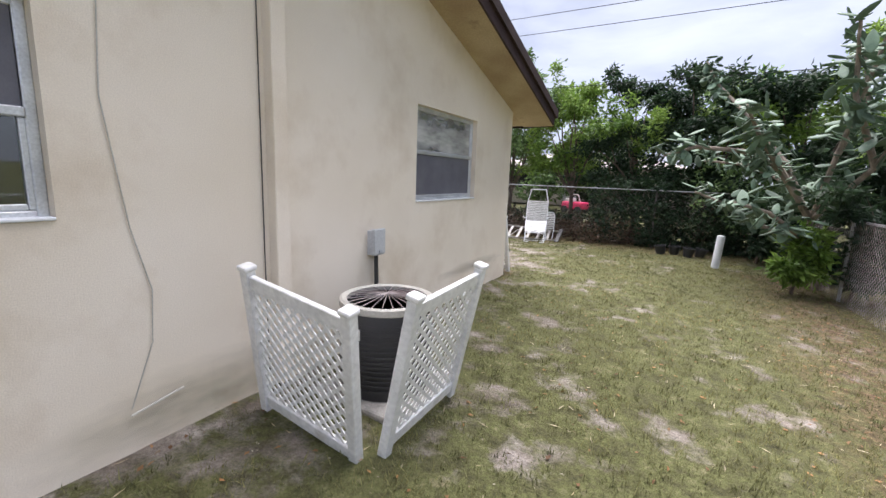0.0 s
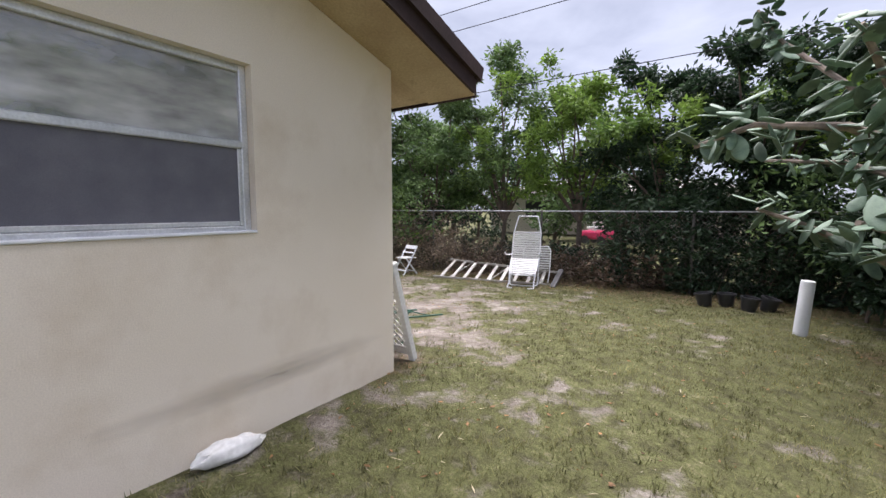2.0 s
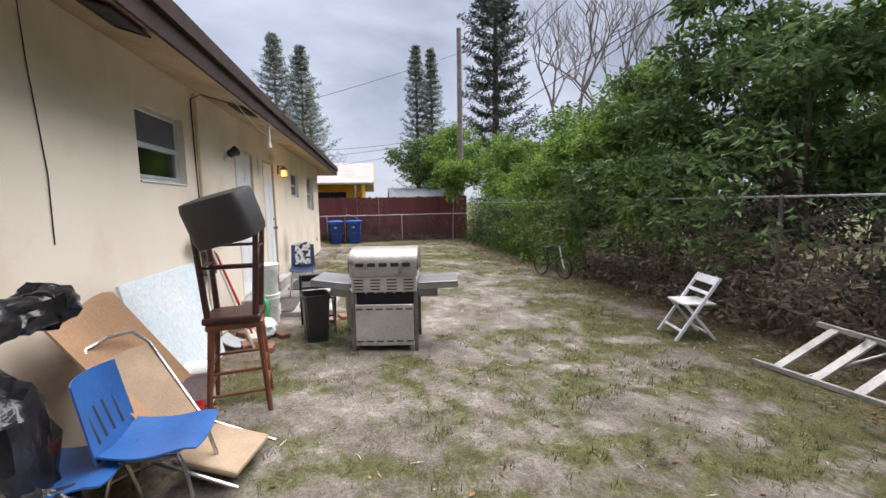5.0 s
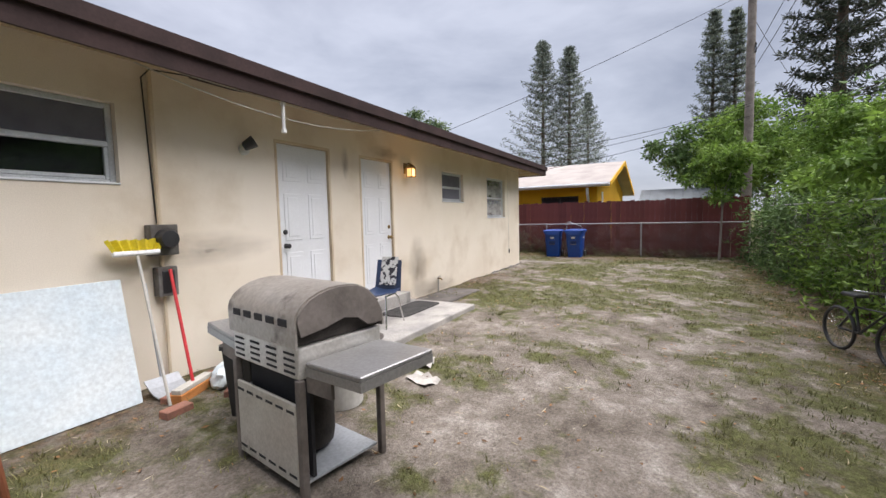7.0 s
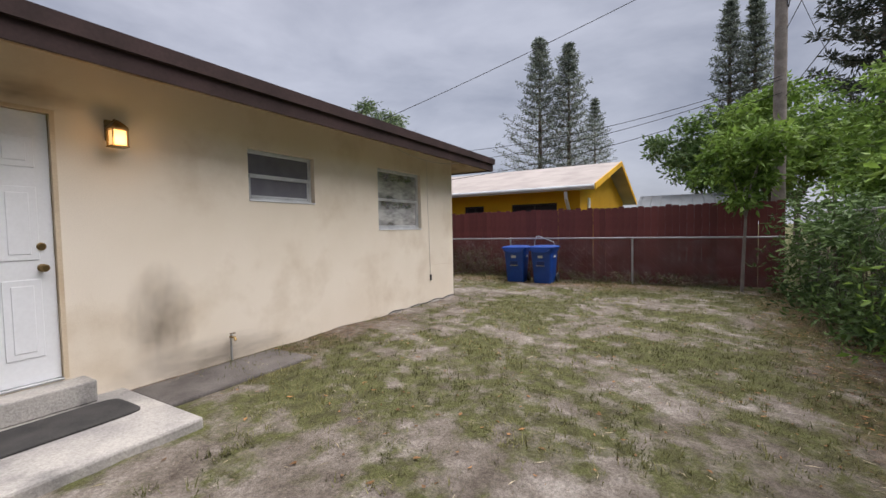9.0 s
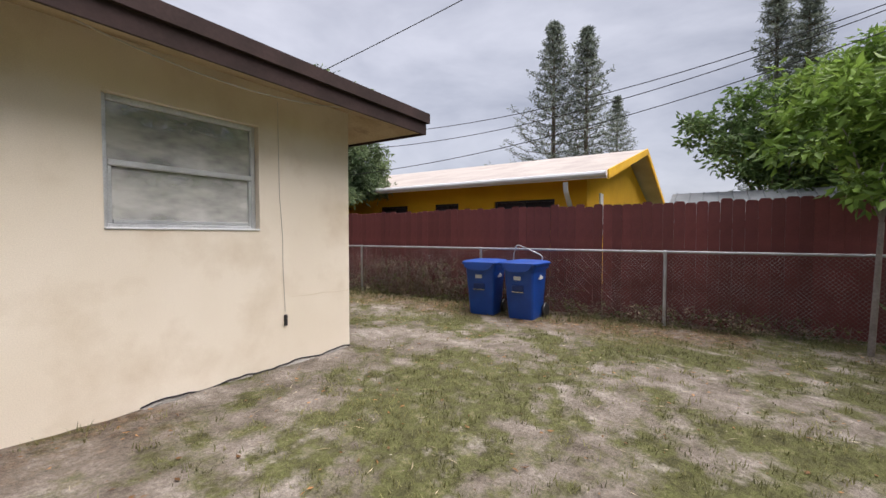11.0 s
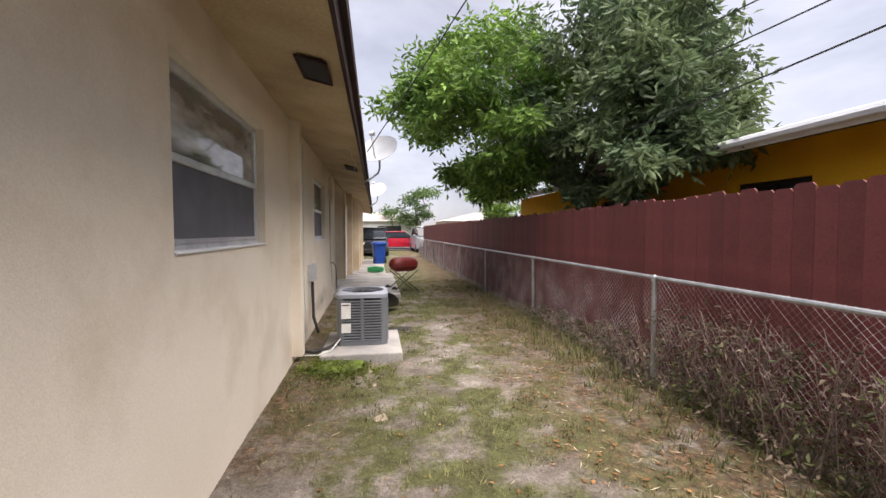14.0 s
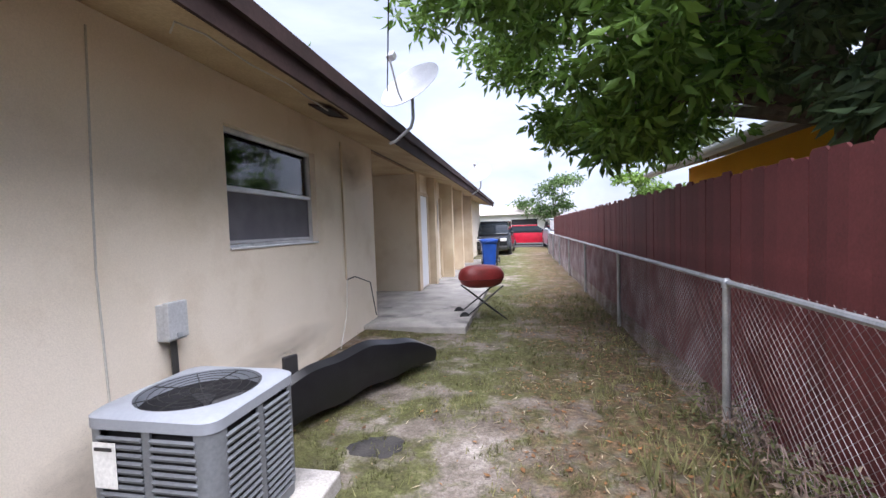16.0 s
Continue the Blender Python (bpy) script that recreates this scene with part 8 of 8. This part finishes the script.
def bicycle():
    b = thing("bicycle", pose(-8.55, 5.55, gz(-8.5, 5.5), 0, 0, 18), "small dark bicycle with white forks standing in the weeds", "bicycle")
    for x in (-0.36, 0.36):
        w = part("wheel", Shape().tube([(x + 0.22 * math.cos(a), 0, 0.23 + 0.22 * math.sin(a)) for a in np.linspace(0, 2 * math.pi, 29)], 0.018, 6), BLACK_PLASTIC, b, smooth=True)
        sp = Shape()
        for k in range(8):
            a = math.pi * k / 8
            sp.tube([(x - 0.21 * math.cos(a), 0, 0.23 - 0.21 * math.sin(a)), (x + 0.21 * math.cos(a), 0, 0.23 + 0.21 * math.sin(a))], 0.0025, 4)
        part("spokes", sp, CHROME, w)
    part("frame", Shape().tube([(-0.36, 0, 0.23), (-0.08, 0, 0.24), (0.24, 0, 0.52), (-0.14, 0, 0.5), (-0.08, 0, 0.24)], 0.015, 6).tube([(-0.36, 0, 0.23), (-0.14, 0, 0.5), (-0.17, 0, 0.6)], 0.013, 6), BLACK_PLASTIC, b, smooth=True)
    part("fork", Shape().tube([(0.36, 0, 0.23), (0.26, 0, 0.5), (0.22, 0, 0.68)], 0.014, 6), WHITE_PAINT, b, smooth=True)
    part("handlebar", Shape().tube([(0.14, -0.22, 0.72), (0.22, -0.1, 0.7), (0.22, 0.1, 0.7), (0.14, 0.22, 0.72)], 0.012, 6), CHROME, b, smooth=True)
    part("saddle", Shape().rbox(-0.28, -0.06, -0.06, 0.06, 0.6, 0.64, 0.02), BLACK_PLASTIC, b)


bicycle()

# pipe stump, pots
t = thing("pipe_stump", pose(3.22, 4.30, gz(3.2, 4.3), 2, 3, 0), "upright white concrete-filled pipe stump", "post")
part("pipe", Shape().lathe([(0.078, -0.1), (0.078, 0.70), (0.073, 0.72), (0.02, 0.72)], 20), WHITE_PAINT, t, smooth=True)
for k, (x, y) in enumerate(((2.1, 5.6), (2.4, 5.75), (2.7, 5.6), (2.95, 5.8))):
    p = thing("plant_pot", pose(x, y, gz(x, y), 0, 8 * k - 10, 0), "empty black plastic nursery pot by the fence", "pot", "nursery pots")
    part("pot", Shape().lathe([(0.10, 0), (0.13, 0.2), (0.145, 0.2), (0.145, 0.23), (0.12, 0.23), (0.09, 0.04), (0.01, 0.04)], 18), BLACK_PLASTIC, p, smooth=True)


# ---- portable red grill ----
def red_grill():
    g = thing("portable_grill", pose(-16.08, -9.9, gz(-16.1, -9.9), 0, 0, 20), "dull red portable grill on folding legs", "grill")
    def oval(k, z):
        return [(0.36 * k * math.copysign(abs(math.cos(a)) ** 0.7, math.cos(a)), 0.23 * k * math.copysign(abs(math.sin(a)) ** 0.7, math.sin(a)), z) for a in (2 * math.pi * i / 28 for i in range(28))]
    part("lower_shell", Shape().loft([oval(0.6, 0.50), oval(0.85, 0.54), oval(0.97, 0.62)]), RED_ENAMEL, g, smooth=True)
    part("lid", Shape().loft([oval(1.0, 0.63), oval(0.99, 0.70), oval(0.88, 0.78), oval(0.6, 0.83), oval(0.2, 0.845)]), RED_ENAMEL, g, smooth=True)
    part("handle", Shape().tube([(-0.12, -0.24, 0.68), (-0.12, -0.29, 0.7), (0.12, -0.29, 0.7), (0.12, -0.24, 0.68)], 0.012, 8), BLACK_PLASTIC, g, smooth=True)
    for sy in (-1, 1):
        part("leg", Shape().tube([(-0.3, sy * 0.18, 0.52), (0.32, sy * 0.2, 0.06)], 0.012, 8), BLACK_PLASTIC, g, smooth=True)
        part("leg", Shape().tube([(0.3, sy * 0.16, 0.52), (-0.34, sy * 0.18, 0.0)], 0.012, 8), BLACK_PLASTIC, g, smooth=True)
        part("wheel", Shape().lathe([(0.02, -0.02), (0.075, -0.018), (0.08, 0), (0.075, 0.018), (0.02, 0.02)], 18), BLACK_PLASTIC, g, smooth=True, m=pose(0.33, sy * 0.22, 0.08, 90))
    part("crossbar", Shape().tube([(-0.34, -0.18, 0.0), (-0.34, 0.18, 0.0)], 0.012, 8), BLACK_PLASTIC, g, smooth=True)


red_grill()
solid("walkway_slab", Shape().rbox(-15.95, CX + 1.58, -13.6, -8.9, -0.3, 0.02, 0.02), CONCRETE, "worn concrete walkway slab before the alcove", "slab", "structure")
solid("walkway_slab", Shape().rbox(-15.75, CX - 0.02, -21.0, -13.65, -0.3, 0.0, 0.02), CONCRETE, "worn concrete walkway along the side wall", "slab", "structure")
for y in (-13.0, -15.6, -18.2):
    t = thing("side_door", pose(CX, y, 0.06, 0, 0, 90), "cream exterior door with a security light", "door", "side doors")
    part("door_leaf", Shape().rbox(0.0, 0.85, 0.004, 0.04, 0, 2.05, 0.006, seg=1), WHITE_PAINT if y > -14 else TRIM_STUCCO, t)
    part("door_frame", Shape().box(-0.08, -0.002, 0.0, 0.06, 0, 2.12).box(0.852, 0.93, 0.0, 0.06, 0, 2.12).box(-0.002, 0.852, 0.0, 0.06, 2.055, 2.12), TRIM_STUCCO, t)
for y in (-14.4, -17.2):
    ob = thing("side_window", pose(CX, y, 1.3, 0, 0, 90), "small dark window beside a side door", "window", "side windows")
    # near-black sheet in place of an unlit room behind glass
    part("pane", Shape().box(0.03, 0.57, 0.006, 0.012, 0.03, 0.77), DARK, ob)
    part("frame", Shape().box(0, 0.03, 0.0, 0.03, 0, 0.8).box(0.57, 0.6, 0.0, 0.03, 0, 0.8).box(0.03, 0.57, 0, 0.03, 0, 0.03).box(0.03, 0.57, 0, 0.03, 0.77, 0.8), ALU, ob)
solid("garden_hose", Shape().tube([(-15.4 + (0.22 + 0.02 * (k % 5)) * math.cos(k * 0.5), -14.2 + (0.32 + 0.02 * (k % 7)) * math.sin(k * 0.5), 0.02 + 0.0022 * k) for k in range(70)], 0.014, 6), LIME,
      "coiled green garden hose on the walkway", "hose", smooth=True)
wheelie_bin(pose(-15.55, -18.2, 0.0, 0, 0, -80), "dark blue wheeled bin standing by the walkway", marks=False)
wheelie_bin(pose(-15.6, -19.3, 0.0, 0, 0, -85), "black wheeled bin standing by the walkway", BLACK_PLASTIC, False)


# ---- satellite dishes ----
def dish(m, label):
    d = thing("satellite_dish", m, label, "satellite dish", "satellite dishes")
    part("mast", Shape().tube([(0.05, 0, -0.42), (-0.02, 0.0, -0.40), (-0.22, 0, -0.25), (-0.25, 0, -0.15), (-0.25, 0, 0.10)], 0.02, 8), GALV, d, smooth=True)
    R = pose(-0.25, 0.0, 0.20, 0, 0, 0) @ pose(0, 0, 0, 52, 0, 155)
    rows = []
    for i in range(8):
        r = 0.005 + 0.37 * i / 7
        rows.append([(r * 1.05 * math.cos(a), r * math.sin(a), 0.45 * r * r) for a in np.linspace(0, 2 * math.pi, 29)])
    part("reflector", Shape().sheet(rows, 0.006, R), PALE_GREY, d, smooth=True)
    arm = part("feed_arm", Shape().tube([(0, -0.26, 0.02), (0, -0.24, 0.12), (0, -0.06, 0.42)], 0.011, 6, m=R), GALV, d, smooth=True)
    part("feed_horn", Shape().rbox(-0.05, 0.05, -0.04, 0.04, 0.39, 0.47, 0.015, R), PALE_GREY, arm)
    part("bracket", Shape().rbox(-0.06, 0.06, -0.06, 0.06, -0.06, -0.01, 0.01, R), GREY_METAL, d)


dish(pose(-15.25, -8.2, 2.82), "grey satellite dish on a bent mast at the eave")
dish(pose(-15.25, -16.5, 2.82), "grey satellite dish far along the eave")


# ---- yellow neighbour house ----
ROOF_PALE = material("pale_weathered_shingle", (0.46, 0.42, 0.39), 0.95, second=(0.36, 0.32, 0.30), scale=1.2, fine=40, bump=0.3)


def yellow_house():
    h = thing("neighbour_house", pose(0, 0, 0), "bright yellow neighbour house with white eaves", "house")
    x0, x1, y0, y1 = -29.6, -20.2, -13.0, 1.25
    apex, zt = (x0 + x1) / 2, 2.45
    slope = 0.245
    wins = [(-0.95, 0.55, 1.35, 2.02), (-2.7, -1.95, 1.35, 2.02), (-4.6, -3.6, 1.35, 2.02), (-8.0, -6.6, 1.3, 2.02)]
    part("wall", pierced(y0, y1 - 0.2, -0.3, zt, wins, lambda u, v, d: (x1 - 0.2 * d, u, v)), YELLOW_PAINT, h)
    zr = zt + slope * (x1 - apex)
    q = Shape().add([(x1, y1, -0.3), (x1, y1, zt), (apex, y1, zr), (x0, y1, zt), (x0, y1, -0.3), (x1, y1 - 0.2, -0.3), (x1, y1 - 0.2, zt), (apex, y1 - 0.2, zr), (x0, y1 - 0.2, zt), (x0, y1 - 0.2, -0.3)],
                    [(0, 1, 2, 3, 4), (9, 8, 7, 6, 5), (0, 5, 6, 1), (1, 6, 7, 2), (2, 7, 8, 3), (3, 8, 9, 4), (4, 9, 5, 0)])
    part("gable_wall", q, YELLOW_PAINT, h)
    part("rear_wall", Shape().box(x0, x0 + 0.2, y0, y1 - 0.2, -0.3, zt).box(x0 + 0.2, x1 - 0.2, y0, y0 + 0.2, -0.3, zt), YELLOW_PAINT, h)
    for side in (1, -1):
        xe = x1 + 0.65 if side > 0 else x0 - 0.65
        ze = zt - slope * 0.65 + 0.06
        ya, yb = y0 - 0.4, y1 + 0.55
        zap = zr + 0.06
        q = Shape().add([(xe, ya, ze), (xe, yb, ze), (apex, yb, zap), (apex, ya, zap), (xe, ya, ze + 0.12), (xe, yb, ze + 0.12), (apex, yb, zap + 0.12), (apex, ya, zap + 0.12)],
                        [(0, 1, 2, 3), (7, 6, 5, 4), (0, 4, 5, 1), (1, 5, 6, 2), (2, 6, 7, 3), (3, 7, 4, 0)])
        part("roof_slope", q, ROOF_PALE, h)
        part("eave_board", Shape().box(min(xe, xe + 0.03 * side), max(xe, xe + 0.03 * side), ya, yb, ze - 0.03, ze + 0.10), WHITE_PAINT, h)
        part("gutter", Shape().tube([(xe + 0.08 * side, ya, ze + 0.05), (xe + 0.08 * side, yb, ze + 0.05)], 0.055, 8), WHITE_PAINT, h, smooth=True)
        m_ = math.atan(slope)
        part("barge_board", Shape().add([(xe, yb, ze - 0.05), (apex, yb, zap - 0.05), (apex, yb, zap + 0.13), (xe, yb, ze + 0.13), (xe, yb + 0.03, ze - 0.05), (apex, yb + 0.03, zap - 0.05), (apex, yb + 0.03, zap + 0.13), (xe, yb + 0.03, ze + 0.13)],
                                        [(0, 1, 2, 3), (7, 6, 5, 4), (0, 4, 5, 1), (1, 5, 6, 2), (2, 6, 7, 3), (3, 7, 4, 0)]), YELLOW_PAINT, h)
    part("downspout", Shape().tube([(x1 + 0.7, 1.0, 2.28), (x1 + 0.66, 1.0, 2.1), (x1 + 0.1, 0.95, 1.75), (x1 + 0.05, 0.95, 1.6), (x1 + 0.05, 0.95, -0.1)], 0.05, 6), WHITE_PAINT, h, smooth=True)
    for u0, u1, v0, v1 in wins:
        w = part("window", Shape().box(x1 - 0.14, x1 - 0.12, u0, u1, v0, v1), DARK, h)
        part("frame", Shape().box(x1 - 0.11, x1 - 0.07, u0, u0 + 0.05, v0, v1).box(x1 - 0.11, x1 - 0.07, u1 - 0.05, u1, v0, v1).box(x1 - 0.11, x1 - 0.07, u0 + 0.05, u1 - 0.05, v1 - 0.05, v1)
             .box(x1 - 0.11, x1 - 0.07, (u0 + u1) / 2 - 0.02, (u0 + u1) / 2 + 0.02, v0, v1 - 0.05), BLACK_PLASTIC, w)
    part("gable_vent", Shape().rbox(-21.6, -21.3, y1 + 0.002, y1 + 0.04, 1.2, 2.2, 0.01), WHITE_PAINT, h)


yellow_house()
ROOF_METAL = material("grey_ribbed_metal", (0.19, 0.21, 0.23), 0.65, 0.0, second=(0.15, 0.165, 0.18), scale=2, fine=40, bump=0.1)
sh = thing("garden_shed", pose(-23.6, 4.2, -0.32), "garden shed with a grey ribbed metal roof", "shed")
part("walls", Shape().box(-1.6, 1.6, -1.4, 1.4, 0, 1.95), GREY_METAL, sh)
q = Shape()
for side in (1, -1):
    q.add([(side * 1.85, -1.6, 1.92), (side * 1.85, 1.6, 1.92), (0, 1.6, 2.55), (0, -1.6, 2.55), (side * 1.85, -1.6, 1.98), (side * 1.85, 1.6, 1.98), (0, 1.6, 2.61), (0, -1.6, 2.61)],
          [(0, 1, 2, 3), (7, 6, 5, 4), (0, 4, 5, 1), (1, 5, 6, 2), (2, 6, 7, 3), (3, 7, 4, 0)])
part("roof", q, ROOF_METAL, sh)
for k in range(11):
    y = -1.5 + 0.3 * k
    part("roof_rib", Shape().tube([(1.86, y, 1.985), (0.0, y, 2.615)], 0.018, 5), ROOF_METAL, sh)

# ---- utility pole and lines ----
t = thing("utility_pole", pose(-20.2, 6.0, -0.3), "tall weathered wooden utility pole", "utility pole")
part("pole", Shape().tube([(0, 0, 0), (0, 0, 9.8)], 0.15, 12, 0.11), PALE_BARK, t, smooth=True)
part("cable_coil", Shape().tube([(0.2 + 0.12 * math.cos(a), 0.1, 6.8 + 0.16 * math.sin(a)) for a in np.linspace(0, 6.2, 18)], 0.012, 5), CABLE, t, smooth=True)
PT = Vector((-20.2, 6.0, 8.8))
for a, b, drop, label in (((-20.2, 6.0, 8.4), (-15.26, -8.0, 2.95), 0.25, "service cable from the pole to the side eave"),
                          ((-20.08, 6.02, 4.78), (-19.2, -8.4, 4.5), 0.80, "slack telephone cable from the pole into the mango tree"),
                          ((-20.08, 6.02, 4.70), (-19.2, -8.4, 4.0), 0.80, "slack telephone cable from the pole into the mango tree"),
                          ((-20.08, 6.02, 4.38), (-18.2, -9.2, 2.9), 0.70, "slack telephone cable from the pole into the mango tree"),
                          ((-20.2, 6.1, 6.4), (34, 6.6, 6.6), 0.2, "overhead power line along the back boundary"),
                          ((-20.2, 6.1, 5.9), (34, 6.5, 6.1), 0.2, "overhead power line along the back boundary"),
                          ((-20.2, 6.1, 4.3), (34, 6.4, 4.6), 0.2, "overhead cable along the back boundary"),
                          ((-20.2, 6.0, 7.6), (-44, 14, 7.8), 0.6, "overhead cable leaving the pole")):
    cable("overhead_line", sag(a, b, drop, 24), 0.009, CABLE, label, 4)

# ---- street end: cars and far buildings ----
GLASS_DARK = material("dark_car_glass", (0.02, 0.025, 0.03), 0.08, bump=0)


def car(m, paint, label, L=4.5, W=1.8, H=1.5, van=False):
    c = thing("car", m, label, "car", "parked cars")

    def rib(x, hw, zlo, zhi):
        return [(x, -hw, zlo), (x, -hw * 1.0, (zlo + zhi) / 2), (x, -hw * 0.93, zhi), (x, hw * 0.93, zhi), (x, hw, (zlo + zhi) / 2), (x, hw, zlo)]
    h = W / 2
    zs = 0.62 * H
    part("body", Shape().loft([rib(-L / 2, h * 0.86, 0.35, zs * 0.9), rib(-L / 2 + 0.15, h * 0.97, 0.28, zs), rib(-L * 0.1, h, 0.25, zs + 0.03), rib(L * 0.2, h, 0.25, zs), rib(L / 2 - 0.3, h * 0.97, 0.28, zs * 0.9), rib(L / 2, h * 0.82, 0.38, zs * 0.75)]), paint, c, smooth=True)
    xa, xb, xc, xd = (-L / 2 + 0.06, -L / 2 + 0.3, L * 0.2, L * 0.36) if van else (-L / 2 + 0.2, -L * 0.3, L * 0.08, L * 0.26)
    part("cabin_glass", Shape().loft([rib(xa, h * 0.86, zs - 0.03, zs), rib(xb, h * 0.8, zs - 0.03, H - 0.06), rib(xc, h * 0.8, zs - 0.03, H - 0.06), rib(xd, h * 0.86, zs - 0.03, zs)]), GLASS_DARK, c, smooth=True)
    part("roof", Shape().rbox(xb - 0.05, xc + 0.05, -h * 0.78, h * 0.78, H - 0.08, H, 0.04), paint, c)
    for x in (-L * 0.31, L * 0.31):
        for sy in (-1, 1):
            w = part("wheel", Shape().lathe([(0.16, -0.1), (0.30, -0.1), (0.33, -0.06), (0.33, 0.06), (0.30, 0.1), (0.16, 0.1)], 22), BLACK_PLASTIC, c, smooth=True, m=pose(x, sy * (h - 0.1), 0.33, 90))
            part("rim", Shape().lathe([(0.03, -0.105), (0.17, -0.10), (0.17, 0.10), (0.03, 0.105)], 16), CHROME, w, smooth=True)
    for sy in (-1, 1):
        part("headlight", Shape().rbox(L / 2 - 0.16, L / 2 + 0.01, sy * h * 0.62 - 0.16, sy * h * 0.62 + 0.16, zs * 0.66, zs * 0.80, 0.03), PAPER, c)
        part("tail_light", Shape().rbox(-L / 2 - 0.01, -L / 2 + 0.1, sy * h * 0.72 - 0.1, sy * h * 0.72 + 0.1, zs * 0.6, zs * 0.85, 0.02), RED, c)
    part("bumper", Shape().rbox(L / 2 - 0.12, L / 2 + 0.05, -h * 0.8, h * 0.8, 0.32, 0.5, 0.04), BLACK_PLASTIC, c)
    part("mirror", Shape().rbox(L * 0.16, L * 0.22, h * 0.9, h * 1.08, zs, zs + 0.12, 0.03), paint, c)
    part("mirror", Shape().rbox(L * 0.16, L * 0.22, -h * 1.08, -h * 0.9, zs, zs + 0.12, 0.03), paint, c)


CAR_RED = material("red_car_paint", (0.42, 0.012, 0.03), 0.25, bump=0)
CAR_SILVER = material("silver_car_paint", (0.48, 0.52, 0.56), 0.3, 0.3, bump=0)
CAR_DARK = material("black_car_paint", (0.02, 0.022, 0.026), 0.2, bump=0)
car(pose(-17.4, -34.0, -0.1, 0, 0, 180), CAR_RED, "bright red car parked across the street end")
car(pose(-19.1, -30.5, -0.1, 0, 0, 92), CAR_SILVER, "silver van parked nose towards the house", 4.7, 1.9, 1.85, True)
car(pose(-15.3, -26.5, -0.1, 0, 0, 88), CAR_DARK, "black sport utility car parked by the house", 4.6, 1.9, 1.75, True)
FAR_WHITE = material("far_white_stucco", (0.72, 0.72, 0.70), 0.9, second=(0.64, 0.64, 0.62), scale=0.6, fine=20, bump=0.1)
FAR_PALE = material("far_pale_stucco", (0.62, 0.58, 0.48), 0.9, second=(0.54, 0.5, 0.42), scale=0.6, fine=20, bump=0.1)


def far_house(m, w, d, mat, label):
    """Front faces local +y."""
    h = thing("far_house", m, label, "house", "far houses")
    part("wall", pierced(-w / 2, w / 2, 0, 2.6, [(-w * 0.36, -w * 0.2, 1.0, 2.1), (w * 0.16, w * 0.32, 1.0, 2.1), (-0.5, 0.5, 0.0, 2.1)], lambda u, v, q: (u, d / 2 - 0.2 * q, v)), mat, h)
    part("side_walls", Shape().box(-w / 2, -w / 2 + 0.2, -d / 2, d / 2 - 0.2, 0, 2.6).box(w / 2 - 0.2, w / 2, -d / 2, d / 2 - 0.2, 0, 2.6).box(-w / 2 + 0.2, w / 2 - 0.2, -d / 2, -d / 2 + 0.2, 0, 2.6), mat, h)
    for a, b in ((-w * 0.36, -w * 0.2), (w * 0.16, w * 0.32)):
        part("window", Shape().box(a, b, d / 2 - 0.15, d / 2 - 0.12, 1.0, 2.1), DARK, h)
    part("door", Shape().box(-0.5, 0.5, d / 2 - 0.15, d / 2 - 0.1, 0.0, 2.1), WHITE_PAINT, h)
    q = Shape().add([(-w / 2 - 0.4, -d / 2 - 0.4, 2.6), (w / 2 + 0.4, -d / 2 - 0.4, 2.6), (w / 2 + 0.4, d / 2 + 0.4, 2.6), (-w / 2 - 0.4, d / 2 + 0.4, 2.6), (-w / 2 + d / 2, 0, 3.7), (w / 2 - d / 2, 0, 3.7)],
                    [(3, 2, 1, 0), (0, 1, 5, 4), (1, 2, 5), (2, 3, 4, 5), (3, 0, 4)])
    part("roof", q, ROOF_PALE, h)


far_house(pose(-12.5, -50, -0.1), 16, 8, FAR_WHITE, "white house across the street")
far_house(pose(-28, -48, -0.1), 10, 8, FAR_PALE, "pale tan house across the street")
far_house(pose(-4.5, 27, -0.1, 0, 0, 180), 14, 8, FAR_PALE, "pale house beyond the hedge trees")
road = material("grey_asphalt", (0.06, 0.06, 0.062), 0.9, second=(0.05, 0.05, 0.05), scale=1, fine=90, bump=0.3)
solid("road", Shape().box(-120, 90, -40.5, -31.5, -0.2, -0.02), road, "grey asphalt street at the lot end", "road", "structure")
ride = thing("toy_car", pose(-2.75, 17.2, -0.15, 0, 0, -20), "pink and red ride-on toy car on the far lawn", "toy car")
PINK = material("bright_pink_plastic", (0.75, 0.05, 0.16), 0.4, second=(0.6, 0.03, 0.1), scale=3, fine=30, bump=0)
part("body", Shape().rbox(-0.65, 0.65, -0.38, 0.38, 0.22, 0.62, 0.1), PINK, ride)
part("windscreen_frame", Shape().tube([(0.1, -0.34, 0.6), (-0.05, -0.32, 1.0), (-0.05, 0.32, 1.0), (0.1, 0.34, 0.6)], 0.03, 6), WHITE_PLASTIC, ride, smooth=True)
part("seat", Shape().rbox(-0.45, -0.1, -0.28, 0.28, 0.6, 0.8, 0.05), WHITE_PLASTIC, ride)
for x in (-0.42, 0.42):
    for sy in (-1, 1):
        part("wheel", Shape().lathe([(0.05, -0.07), (0.19, -0.07), (0.2, 0), (0.19, 0.07), (0.05, 0.07)], 16), BLACK_PLASTIC, ride, smooth=True, m=pose(x, sy * 0.36, 0.2, 90))
